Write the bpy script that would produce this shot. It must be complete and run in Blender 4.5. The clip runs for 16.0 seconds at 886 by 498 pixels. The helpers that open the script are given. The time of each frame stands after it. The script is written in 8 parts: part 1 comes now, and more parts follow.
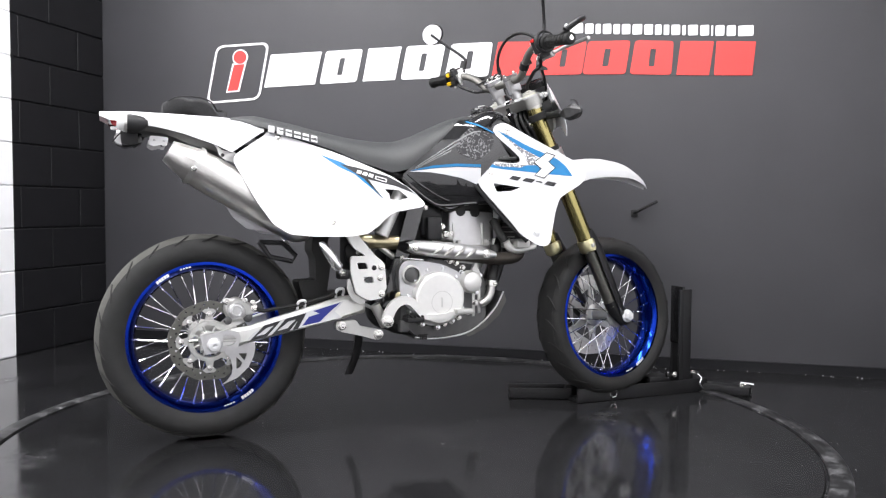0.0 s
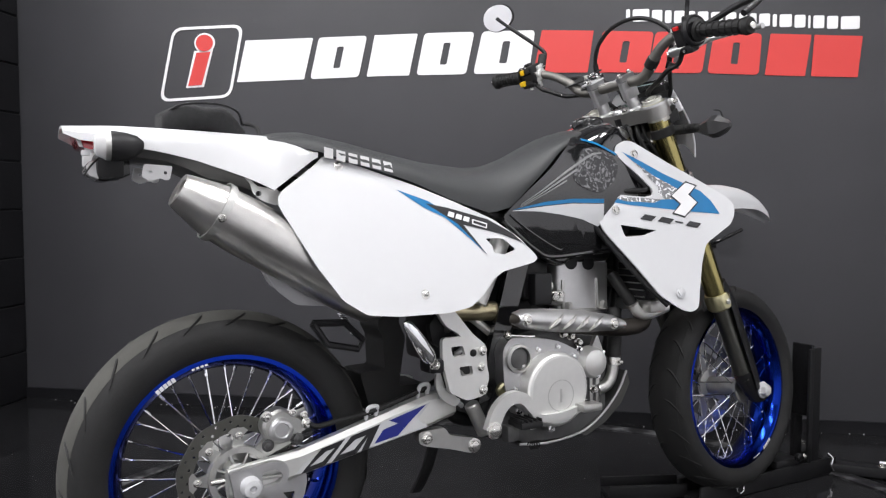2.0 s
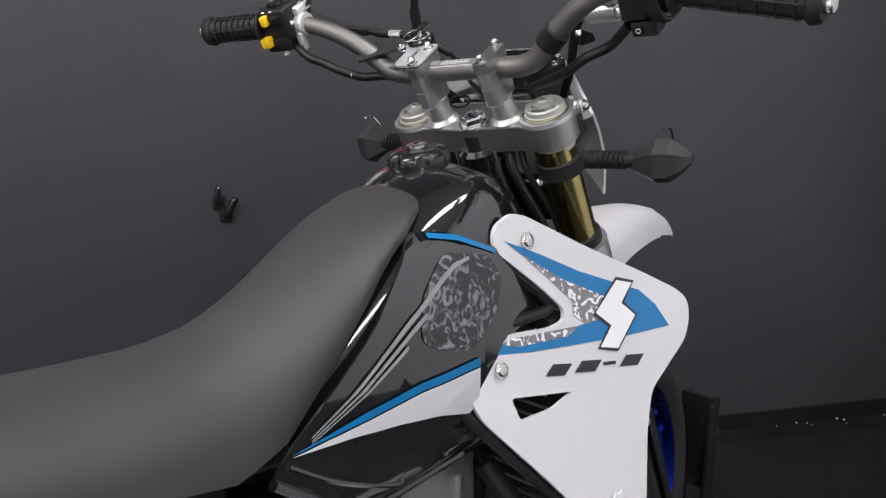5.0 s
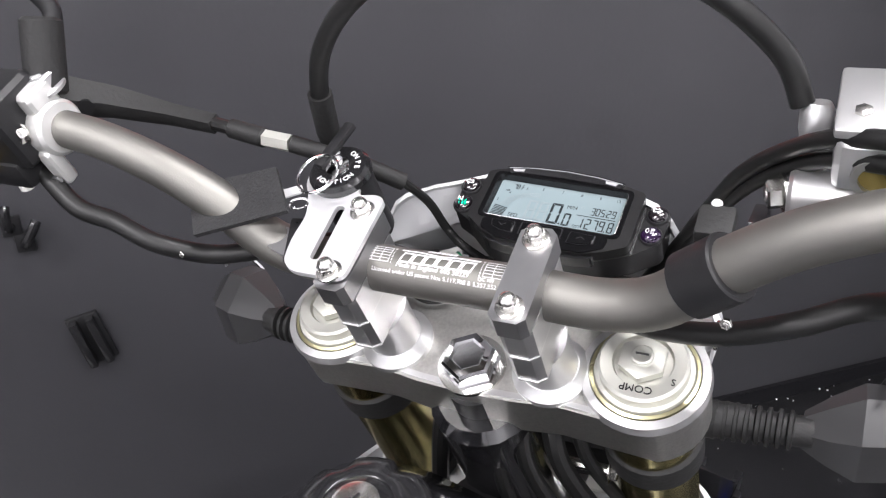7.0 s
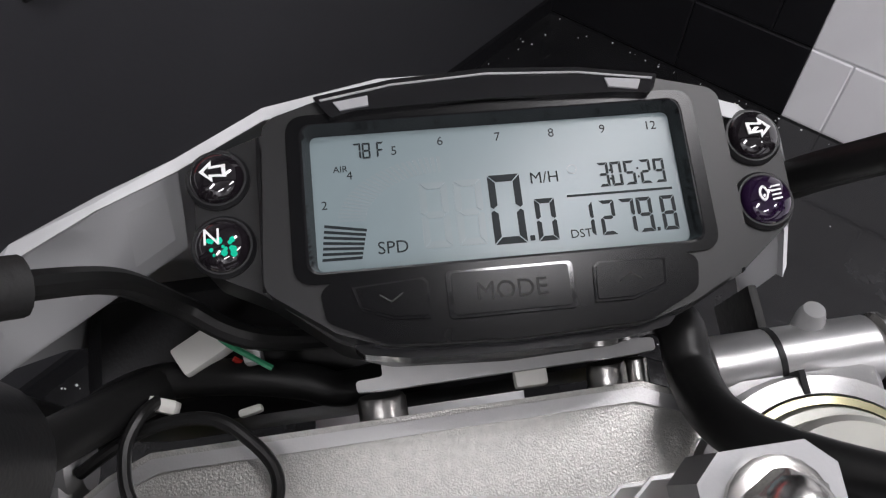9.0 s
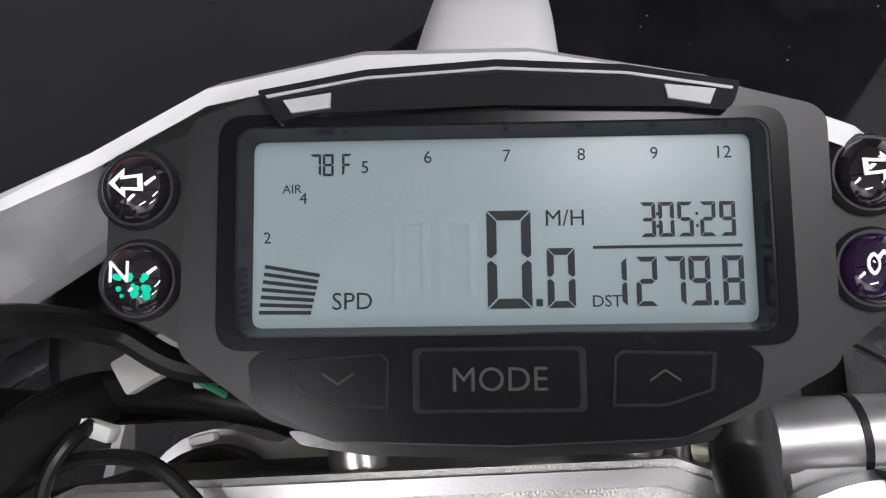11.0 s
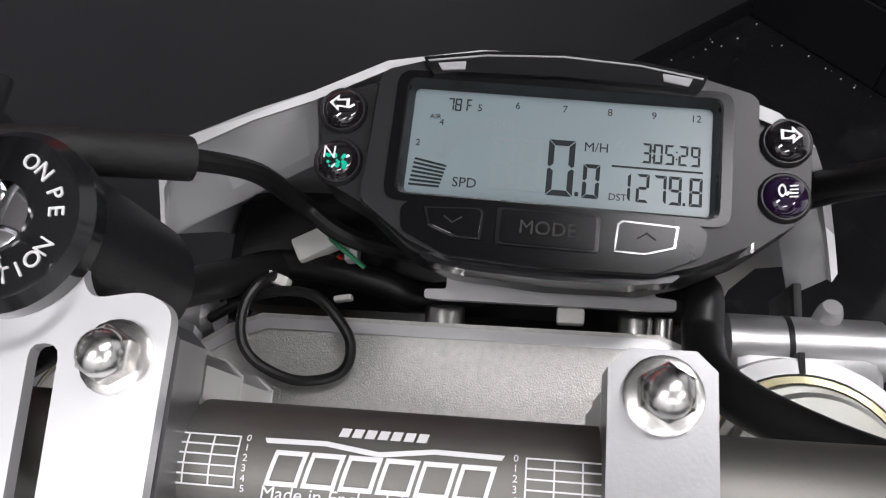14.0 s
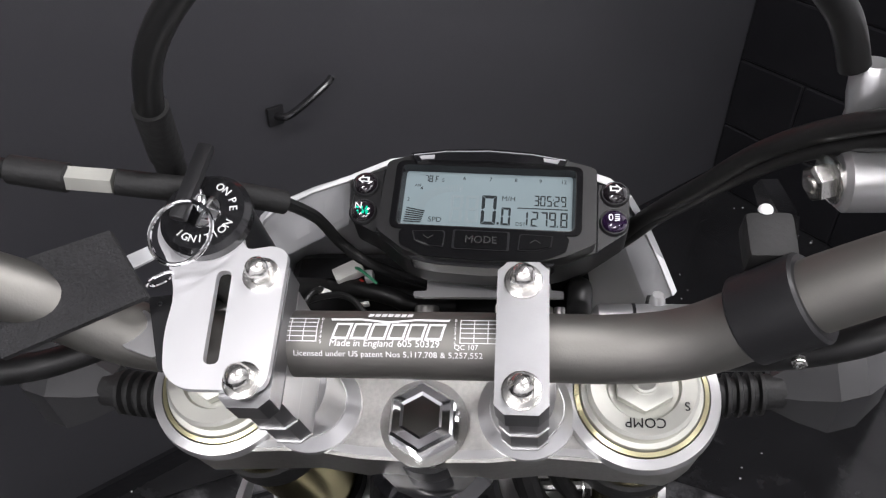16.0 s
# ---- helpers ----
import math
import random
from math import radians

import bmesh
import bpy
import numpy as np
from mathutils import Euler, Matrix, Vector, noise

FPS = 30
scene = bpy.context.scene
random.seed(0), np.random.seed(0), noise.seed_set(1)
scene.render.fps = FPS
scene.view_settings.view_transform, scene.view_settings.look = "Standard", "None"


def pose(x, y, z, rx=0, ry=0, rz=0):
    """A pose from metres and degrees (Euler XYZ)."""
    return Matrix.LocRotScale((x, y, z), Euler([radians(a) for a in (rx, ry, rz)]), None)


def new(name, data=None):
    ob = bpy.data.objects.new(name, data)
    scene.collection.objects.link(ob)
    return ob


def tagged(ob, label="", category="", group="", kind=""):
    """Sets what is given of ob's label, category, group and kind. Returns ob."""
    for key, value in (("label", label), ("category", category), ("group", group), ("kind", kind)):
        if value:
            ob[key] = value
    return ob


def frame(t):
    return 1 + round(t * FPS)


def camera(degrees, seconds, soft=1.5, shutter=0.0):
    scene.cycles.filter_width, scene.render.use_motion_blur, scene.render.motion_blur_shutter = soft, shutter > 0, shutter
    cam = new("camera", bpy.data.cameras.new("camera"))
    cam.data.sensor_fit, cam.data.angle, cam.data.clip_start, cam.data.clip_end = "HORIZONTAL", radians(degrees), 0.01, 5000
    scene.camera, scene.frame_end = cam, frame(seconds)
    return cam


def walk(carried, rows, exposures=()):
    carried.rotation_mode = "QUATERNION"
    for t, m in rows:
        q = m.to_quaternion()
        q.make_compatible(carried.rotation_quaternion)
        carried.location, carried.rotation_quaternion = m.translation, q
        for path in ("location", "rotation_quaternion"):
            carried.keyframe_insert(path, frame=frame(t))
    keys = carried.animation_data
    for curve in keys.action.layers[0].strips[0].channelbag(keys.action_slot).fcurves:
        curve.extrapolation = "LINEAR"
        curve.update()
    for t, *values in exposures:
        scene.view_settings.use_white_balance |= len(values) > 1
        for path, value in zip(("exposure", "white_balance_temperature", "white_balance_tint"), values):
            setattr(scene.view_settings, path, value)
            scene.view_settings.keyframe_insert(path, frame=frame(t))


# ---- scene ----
cam = camera(56.87, 16.0, soft=1.25)
walk(cam, [
    (0, pose(-0.2670, -2.5593, 0.7001, 87.23, -0.30, -22.28)),
    (0.5, pose(-0.3309, -2.2830, 0.6550, 87.34, -0.47, -24.58)),
    (1, pose(-0.4617, -2.0447, 0.7914, 86.79, -0.18, -25.86)),
    (1.5, pose(-0.4591, -1.8755, 0.8659, 86.38, -0.16, -24.39)),
    (2, pose(-0.4023, -1.6313, 0.8431, 86.60, -0.13, -28.99)),
    (2.5, pose(-0.3118, -1.4348, 0.8200, 86.85, -0.07, -34.46)),
    (3, pose(-0.1879, -1.2539, 0.8132, 86.93, -0.14, -39.04)),
    (3.2, pose(-0.1708, -1.1831, 0.8256, 86.96, -0.49, -40.96)),
    (5.3, pose(0.3052, -0.5662, 1.2912, 69.17, 0.47, -49.44)),
    (5.5, pose(0.3620, -0.5014, 1.3257, 66.60, 0.64, -50.16)),
    (6, pose(0.4837, -0.3470, 1.3647, 64.21, 0.36, -53.08)),
    (6.5, pose(0.5847, -0.2533, 1.3763, 62.97, 0.17, -55.14)),
    (7, pose(0.7145, -0.1706, 1.3686, 60.42, -0.04, -56.30)),
    (7.5, pose(0.8014, -0.1192, 1.3274, 54.15, -1.30, -66.38)),
    (8, pose(0.8789, -0.0352, 1.3048, 49.82, -3.19, -77.93)),
    (8.5, pose(0.9406, 0.0245, 1.2862, 45.07, -3.11, -87.08)),
    (9, pose(0.9944, 0.0383, 1.2690, 41.45, -3.31, -90.23)),
    (9.2, pose(1.0041, 0.0334, 1.2622, 41.14, -2.43, -90.60)),
    (11.5, pose(1.0508, 0.0128, 1.2551, 30.99, -1.06, -82.12)),
    (12, pose(1.0373, 0.0017, 1.2573, 34.54, -1.32, -82.99)),
    (12.5, pose(1.0267, 0.0087, 1.2522, 35.48, -1.19, -81.59)),
    (13, pose(1.0300, 0.0208, 1.2534, 34.81, -2.25, -81.84)),
    (13.5, pose(0.9946, 0.0299, 1.2754, 35.87, -2.13, -79.98)),
    (14, pose(0.9589, 0.0123, 1.2972, 39.35, -1.64, -75.38)),
    (14.5, pose(0.9051, 0.0115, 1.3233, 45.34, -1.67, -77.46)),
    (15, pose(0.8549, -0.0045, 1.3406, 48.07, -1.04, -77.63)),
    (15.5, pose(0.8216, -0.0230, 1.3590, 50.44, -1.03, -76.66)),
    (16, pose(0.8063, -0.0341, 1.3676, 51.77, -0.91, -76.13)),
], exposures=[(0, -0.24, 6500, 10), (1.0, -0.38, 6500, 10), (2.0, -0.94, 6500, 10), (3.0, -1.16, 6500, 10), (5.5, -1.1, 6500, 13), (6.0, -0.9, 6500, 13), (6.5, -0.6, 6500, 13), (7.0, -0.27, 6500, 13), (7.5, -0.5, 6500, 13), (8.0, -0.9, 6500, 13), (8.5, -1.52, 6500, 13), (9.0, -1.55, 6500, 13), (11.5, -1.1, 6500, 12), (12.0, -1.08, 6500, 12), (12.5, -1.27, 6500, 13), (13.5, -1.22, 6500, 13), (14.0, -1.45, 6500, 13), (14.5, -1.6, 6500, 13), (15.0, -1.52, 6500, 13), (16.0, -1.02, 6500, 13)])

# ---- light ----
world = bpy.data.worlds.new("studio_world")
scene.world = world
world.use_nodes = True
world.node_tree.nodes["Background"].inputs["Color"].default_value = (0.5, 0.52, 0.55, 1)
world.node_tree.nodes["Background"].inputs["Strength"].default_value = 0.02

WALL_ANGLE, WALL_DIST = radians(38.0), 1.60
NRM = Vector((math.sin(WALL_ANGLE), math.cos(WALL_ANGLE), 0))
ALONG = Vector((math.cos(WALL_ANGLE), -math.sin(WALL_ANGLE), 0))
# room frame: x along the back wall, y into the room (towards the viewer is negative), z up, back wall at y = 0
ROOM = Matrix.Translation(NRM * WALL_DIST) @ Matrix((ALONG, NRM, Vector((0, 0, 1)))).transposed().to_4x4()
LEFT, RIGHT, FRONT, TOP = -1.60, 2.60, -5.2, 2.95
PAINT_EDGE, PAINT_LEFT = 0.70, 0.642   # depth of the black paint on the side walls


# ---- materials ----
def mat(name, color, rough=0.5, metal=0.0, vary=0.12, scale=30.0, bump=0.0, bump_scale=200.0, coat=0.0, emit=None, power=0.0, alpha=None, rough_vary=0.1, spec=0.5):
    m = bpy.data.materials.new(name)
    m.use_nodes = True
    nt = m.node_tree
    b = nt.nodes["Principled BSDF"]
    b.inputs["Roughness"].default_value = rough
    b.inputs["Metallic"].default_value = metal
    b.inputs["Coat Weight"].default_value = coat
    b.inputs["Coat Roughness"].default_value = 0.06
    b.inputs["Specular IOR Level"].default_value = spec
    co = nt.nodes.new("ShaderNodeTexCoord")
    n1 = nt.nodes.new("ShaderNodeTexNoise")
    n1.inputs["Scale"].default_value = scale
    n1.inputs["Detail"].default_value = 6
    nt.links.new(co.outputs["Object"], n1.inputs["Vector"])
    mix = nt.nodes.new("ShaderNodeMix")
    mix.data_type = "RGBA"
    dark = [max(0, c * (1 - vary)) for c in color]
    lite = [min(1, c * (1 + vary)) for c in color]
    mix.inputs[6].default_value = (*dark, 1)
    mix.inputs[7].default_value = (*lite, 1)
    nt.links.new(n1.outputs["Fac"], mix.inputs[0])
    nt.links.new(mix.outputs[2], b.inputs["Base Color"])
    if rough_vary:
        n2 = nt.nodes.new("ShaderNodeTexNoise")
        n2.inputs["Scale"].default_value = scale * 0.3
        n2.inputs["Detail"].default_value = 5
        nt.links.new(co.outputs["Object"], n2.inputs["Vector"])
        mr = nt.nodes.new("ShaderNodeMapRange")
        mr.inputs["To Min"].default_value = max(0.01, rough * (1 - rough_vary * 2))
        mr.inputs["To Max"].default_value = min(1, rough * (1 + rough_vary * 2))
        nt.links.new(n2.outputs["Fac"], mr.inputs["Value"])
        nt.links.new(mr.outputs["Result"], b.inputs["Roughness"])
    if bump:
        n3 = nt.nodes.new("ShaderNodeTexNoise")
        n3.inputs["Scale"].default_value = bump_scale
        n3.inputs["Detail"].default_value = 4
        nt.links.new(co.outputs["Object"], n3.inputs["Vector"])
        bp = nt.nodes.new("ShaderNodeBump")
        bp.inputs["Strength"].default_value = bump
        bp.inputs["Distance"].default_value = 0.002
        nt.links.new(n3.outputs["Fac"], bp.inputs["Height"])
        nt.links.new(bp.outputs["Normal"], b.inputs["Normal"])
    if emit:
        b.inputs["Emission Color"].default_value = (*emit, 1)
        b.inputs["Emission Strength"].default_value = power
    if alpha is not None:
        b.inputs["Alpha"].default_value = alpha
    return m


def speckle(m, amount=0.62, scale=18.0, color=(0.5, 0.5, 0.5)):
    """Scattered light dust and scuffs over a material."""
    nt = m.node_tree
    b = nt.nodes["Principled BSDF"]
    src = b.inputs["Base Color"].links[0].from_socket
    co = nt.nodes.new("ShaderNodeTexCoord")
    v = nt.nodes.new("ShaderNodeTexVoronoi")
    v.inputs["Scale"].default_value = scale
    nt.links.new(co.outputs["Object"], v.inputs["Vector"])
    n = nt.nodes.new("ShaderNodeTexNoise")
    n.inputs["Scale"].default_value = scale * 0.12
    nt.links.new(co.outputs["Object"], n.inputs["Vector"])
    lt = nt.nodes.new("ShaderNodeMath")
    lt.operation = "LESS_THAN"
    lt.inputs[1].default_value = 0.055
    nt.links.new(v.outputs["Distance"], lt.inputs[0])
    gt = nt.nodes.new("ShaderNodeMath")
    gt.operation = "GREATER_THAN"
    gt.inputs[1].default_value = amount
    nt.links.new(n.outputs["Fac"], gt.inputs[0])
    mul = nt.nodes.new("ShaderNodeMath")
    mul.operation = "MULTIPLY"
    nt.links.new(lt.outputs[0], mul.inputs[0])
    nt.links.new(gt.outputs[0], mul.inputs[1])
    mx = nt.nodes.new("ShaderNodeMix")
    mx.data_type = "RGBA"
    nt.links.new(mul.outputs[0], mx.inputs[0])
    nt.links.new(src, mx.inputs[6])
    mx.inputs[7].default_value = (*color, 1)
    nt.links.new(mx.outputs[2], b.inputs["Base Color"])
    return m


M_WALL = mat("black_wall_paint", (0.036, 0.036, 0.040), 0.42, vary=0.18, scale=3, bump=0.15, bump_scale=90)
M_BLOCK_BLACK = mat("black_block_paint", (0.009, 0.009, 0.0105), 0.45, spec=0.22, vary=0.25, scale=8, bump=0.35, bump_scale=120)
M_BLOCK_WHITE = mat("white_block_paint", (0.88, 0.88, 0.90), 0.55, vary=0.05, scale=8, bump=0.35, bump_scale=120)
M_JOINT_BLACK = mat("black_joint", (0.012, 0.012, 0.014), 0.7, spec=0.3, vary=0.2, scale=20, bump=0.3)
M_JOINT_WHITE = mat("white_joint", (0.74, 0.74, 0.76), 0.8, vary=0.1, scale=20, bump=0.3)
def scuffed(m, color, scale, lo, hi, stretch=(1, 1, 1), strength=1.0):
    """Worn, dusty patches over a material, with a duller sheen where they lie."""
    nt = m.node_tree
    b = nt.nodes["Principled BSDF"]
    src = b.inputs["Base Color"].links[0].from_socket
    co = nt.nodes.new("ShaderNodeTexCoord")
    mp = nt.nodes.new("ShaderNodeMapping")
    mp.inputs["Scale"].default_value = stretch
    nt.links.new(co.outputs["Object"], mp.inputs["Vector"])
    n = nt.nodes.new("ShaderNodeTexNoise")
    n.inputs["Scale"].default_value, n.inputs["Detail"].default_value, n.inputs["Roughness"].default_value = scale, 8, 0.7
    nt.links.new(mp.outputs["Vector"], n.inputs["Vector"])
    r = nt.nodes.new("ShaderNodeMapRange")
    r.inputs["From Min"].default_value, r.inputs["From Max"].default_value = lo, hi
    r.inputs["To Max"].default_value = strength
    nt.links.new(n.outputs["Fac"], r.inputs["Value"])
    mx = nt.nodes.new("ShaderNodeMix")
    mx.data_type = "RGBA"
    nt.links.new(r.outputs["Result"], mx.inputs[0])
    nt.links.new(src, mx.inputs[6])
    mx.inputs[7].default_value = (*color, 1)
    nt.links.new(mx.outputs[2], b.inputs["Base Color"])
    old = b.inputs["Roughness"].links[0].from_socket
    ad = nt.nodes.new("ShaderNodeMath")
    ad.operation = "MULTIPLY_ADD"
    ad.inputs[1].default_value = 0.30
    nt.links.new(r.outputs["Result"], ad.inputs[0])
    nt.links.new(old, ad.inputs[2])
    nt.links.new(ad.outputs[0], b.inputs["Roughness"])
    return m


M_FLOOR = speckle(mat("black_epoxy_floor", (0.012, 0.012, 0.013), 0.10, vary=0.5, scale=5, bump=0.04, bump_scale=60, rough_vary=0.35), 0.55, 26)
M_TABLE = speckle(mat("black_turntable", (0.014, 0.014, 0.015), 0.09, vary=0.5, scale=7, bump=0.05, bump_scale=50, rough_vary=0.4), 0.55, 30)
M_RINGWORN = speckle(mat("worn_black_steel", (0.013, 0.013, 0.014), 0.50, 0.0, spec=0.3, vary=0.6, scale=25, bump=0.2, bump_scale=80), 0.60, 60, (0.16, 0.16, 0.16))
for floor_mat in (M_FLOOR, M_TABLE):
    scuffed(floor_mat, (0.035, 0.035, 0.037), 2.2, 0.56, 0.74)
    scuffed(floor_mat, (0.060, 0.060, 0.062), 9.0, 0.62, 0.80, (1, 4, 1), 0.7)
scuffed(M_RINGWORN, (0.16, 0.16, 0.165), 14.0, 0.5, 0.75)
M_CEIL = mat("white_ceiling", (0.6, 0.6, 0.6), 0.8, vary=0.06, scale=4)
M_LAMP = mat("lamp_diffuser", (0.9, 0.9, 0.9), 0.5, emit=(1, 1, 1), power=9.0, vary=0.0, rough_vary=0)
M_LAMPBODY = mat("white_lamp_steel", (0.75, 0.75, 0.75), 0.4)
M_SIGN_WHITE = mat("white_vinyl", (0.82, 0.82, 0.82), 0.4, vary=0.03)
M_SIGN_RED = mat("red_vinyl", (0.62, 0.045, 0.04), 0.4, vary=0.08, scale=3)
M_WHITE = mat("white_gloss_plastic", (0.575, 0.58, 0.59), 0.34, vary=0.012, scale=40, coat=0.15, bump=0.015, bump_scale=300, rough_vary=0.04)
M_BLACK_GLOSS = mat("black_gloss_paint", (0.008, 0.008, 0.009), 0.10, vary=0.2, scale=10, coat=1.0)
M_BLACK = mat("black_plastic", (0.011, 0.011, 0.012), 0.44, spec=0.32, vary=0.2, scale=40, bump=0.06, bump_scale=900)
M_BLACK_SHINY = mat("black_satin_plastic", (0.011, 0.011, 0.012), 0.16, vary=0.2, scale=40, bump=0.012, bump_scale=400)
M_RUBBER = mat("black_rubber", (0.012, 0.012, 0.012), 0.6, spec=0.35, vary=0.25, scale=30, bump=0.2, bump_scale=300)
M_TREAD = mat("worn_tread_rubber", (0.078, 0.077, 0.070), 0.85, spec=0.3, vary=0.3, scale=14, bump=0.25, bump_scale=250)
M_TYRE = mat("tyre_rubber", (0.017, 0.017, 0.017), 0.72, spec=0.35, vary=0.3, scale=25, bump=0.25, bump_scale=250)
M_SEAT = mat("black_seat_vinyl", (0.030, 0.032, 0.033), 0.52, vary=0.10, scale=15, bump=0.35, bump_scale=900)
M_ALU = mat("cast_aluminium", (0.55, 0.55, 0.53), 0.38, 1.0, vary=0.1, scale=60, bump=0.25, bump_scale=450)
M_ALU_LIGHT = mat("silver_painted_aluminium", (0.56, 0.56, 0.56), 0.36, 0.85, vary=0.10, scale=50, bump=0.04, bump_scale=1600)
M_ALU_CAST = mat("grainy_cast_clamp", (0.45, 0.445, 0.425), 0.38, 1.0, vary=0.22, scale=520, bump=0.20, bump_scale=1900)
M_COVER = mat("satin_engine_cover", (0.72, 0.72, 0.70), 0.46, 0.75, vary=0.06, scale=50, bump=0.04, bump_scale=900)
M_CASE = mat("dark_crankcase", (0.10, 0.10, 0.10), 0.5, 0.6, vary=0.25, scale=40, bump=0.2, bump_scale=300)
M_DASHFRAME = mat("satin_instrument_frame", (0.006, 0.006, 0.0065), 0.42, spec=0.36, vary=0.1, scale=30, bump=0.015, bump_scale=900)
M_DASH = mat("black_instrument_plastic", (0.004, 0.004, 0.0045), 0.20, spec=0.16, vary=0.15, scale=30, bump=0.003, bump_scale=900)
M_CAP = mat("satin_machined_cap", (0.34, 0.34, 0.345), 0.40, 1.0, vary=0.08, scale=90, bump=0.03, bump_scale=1200)
M_BILLET = mat("machined_billet", (0.52, 0.52, 0.525), 0.40, 1.0, vary=0.05, scale=80, bump=0.012, bump_scale=1500)
M_PLATE = mat("satin_silver_plate", (0.86, 0.86, 0.87), 0.42, 0.75, vary=0.03, scale=60, bump=0.008, bump_scale=1500)
M_STEEL = mat("brushed_stainless", (0.58, 0.57, 0.55), 0.30, 1.0, vary=0.14, scale=40, bump=0.08, bump_scale=400)
M_CHROME = mat("chrome", (0.85, 0.85, 0.86), 0.08, 1.0, vary=0.04, scale=20, rough_vary=0.3)
M_DISC = mat("brake_disc_steel", (0.15, 0.15, 0.135), 0.42, 1.0, vary=0.2, scale=50, bump=0.1, bump_scale=300)
M_GREYPLATE = mat("grey_metal_plate", (0.085, 0.085, 0.080), 0.45, 0.6, vary=0.2, scale=40, bump=0.1, bump_scale=300)
M_ZINC = mat("zinc_bolt", (0.70, 0.69, 0.66), 0.25, 1.0, vary=0.1, scale=90)
M_GOLD = mat("gold_anodised_fork", (0.42, 0.36, 0.15), 0.24, 1.0, vary=0.08, scale=25)
M_GOLDRING = mat("yellow_zinc_ring", (0.62, 0.58, 0.36), 0.3, 1.0, vary=0.1, scale=60)
M_BLUE_RIM = mat("blue_anodised_rim", (0.006, 0.026, 0.27), 0.16, 1.0, vary=0.1, scale=20)
M_BLUE = mat("blue_decal", (0.002, 0.15, 0.36), 0.3, vary=0.12, scale=30)
M_NAVY = mat("navy_decal", (0.012, 0.02, 0.19), 0.3, vary=0.08, scale=30)
M_GREYDECAL = mat("grey_decal", (0.30, 0.30, 0.31), 0.35, vary=0.3, scale=90)
M_DECAL_BLACK = mat("black_decal", (0.014, 0.014, 0.016), 0.3, vary=0.2, scale=30)
M_SILVER_PRINT = mat("silver_print", (0.5, 0.5, 0.5), 0.4, vary=0.06, scale=60)
M_CAPFACE = mat("pale_anodised_cap", (0.62, 0.62, 0.57), 0.5, 0.85, vary=0.06, scale=90, bump=0.04, bump_scale=900)
M_BAR = mat("grey_anodised_bar", (0.20, 0.195, 0.18), 0.55, 1.0, vary=0.1, scale=30, bump=0.05, bump_scale=900)
M_YELLOW = mat("yellow_switch", (0.85, 0.55, 0.01), 0.4, vary=0.06)
M_RED = mat("red_switch", (0.70, 0.02, 0.02), 0.35, vary=0.06)
M_REDLENS = mat("red_lens", (0.45, 0.01, 0.02), 0.12, vary=0.15, coat=0.6)
M_CLEARLENS = mat("smoked_lens", (0.55, 0.55, 0.55), 0.1, vary=0.1, coat=0.8)
M_SMOKE = mat("dark_smoked_lens", (0.030, 0.030, 0.031), 0.42, spec=0.35, vary=0.15)
M_WIRE = mat("black_wire", (0.007, 0.007, 0.007), 0.42, spec=0.35, vary=0.2, bump=0.05)
M_CONN = mat("white_connector", (0.75, 0.74, 0.70), 0.45, vary=0.05)
M_REDWIRE = mat("red_wire", (0.5, 0.03, 0.02), 0.45)
M_GREENWIRE = mat("green_wire", (0.03, 0.25, 0.12), 0.45)
M_LCD = mat("lcd_screen", (0.152, 0.192, 0.203), 0.24, vary=0.06, scale=12, emit=(0.58, 0.76, 0.82), power=0.034, spec=0.25)
M_LCD_INK = mat("lcd_segment", (0.012, 0.015, 0.017), 0.45, vary=0.05, spec=0.12)
M_LCD_FAINT = mat("lcd_faint_segment", (0.147, 0.186, 0.197), 0.35, vary=0.05)
M_WHITE_PRINT = mat("white_print", (0.75, 0.75, 0.75), 0.45, vary=0.03)
M_LED_GREEN = mat("green_led", (0.0, 0.25, 0.16), 0.2, emit=(0.0, 0.9, 0.55), power=0.8, vary=0.5, scale=400)
M_DOME = mat("dark_dome_lens", (0.010, 0.008, 0.010), 0.06, vary=0.2, coat=1.0)
M_DOME_PURPLE = mat("purple_dome_lens", (0.016, 0.006, 0.026), 0.06, vary=0.2, coat=1.0)
M_FABRIC = mat("black_fabric", (0.012, 0.012, 0.013), 0.9, vary=0.4, scale=200, bump=0.6, bump_scale=600)
M_CLEAR = mat("clear_tube", (0.6, 0.6, 0.6), 0.15, vary=0.1, alpha=0.55)
M_OIL = mat("oil_window", (0.22, 0.17, 0.05), 0.1, vary=0.2, coat=0.8)


# ---- mesh helpers ----
def finish(bm, m, smooth=True, angle=35):
    bmesh.ops.recalc_face_normals(bm, faces=bm.faces)
    me = bpy.data.meshes.new("part")
    bm.to_mesh(me)
    bm.free()
    me.materials.append(m)
    if smooth:
        me.polygons.foreach_set("use_smooth", [True] * len(me.polygons))
        me.set_sharp_from_angle(angle=radians(angle))
    return me


def part(name, bm, m, parent, label="", xf=None, angle=35):
    if xf is not None:
        bm.transform(xf)
    ob = new(name, finish(bm, m, angle=angle))
    ob.parent = parent
    if label:
        tagged(ob, label)
    return ob


def thing(name, label, category, m=None, group="", kind=""):
    ob = new(name)
    if m is not None:
        ob.matrix_basis = m
    return tagged(ob, label, category, group, kind)


def solid(name, bm, m, label, category, place=None, group="", kind=""):
    ob = new(name, finish(bm, m))
    if place is not None:
        ob.matrix_basis = place
    return tagged(ob, label, category, group, kind)


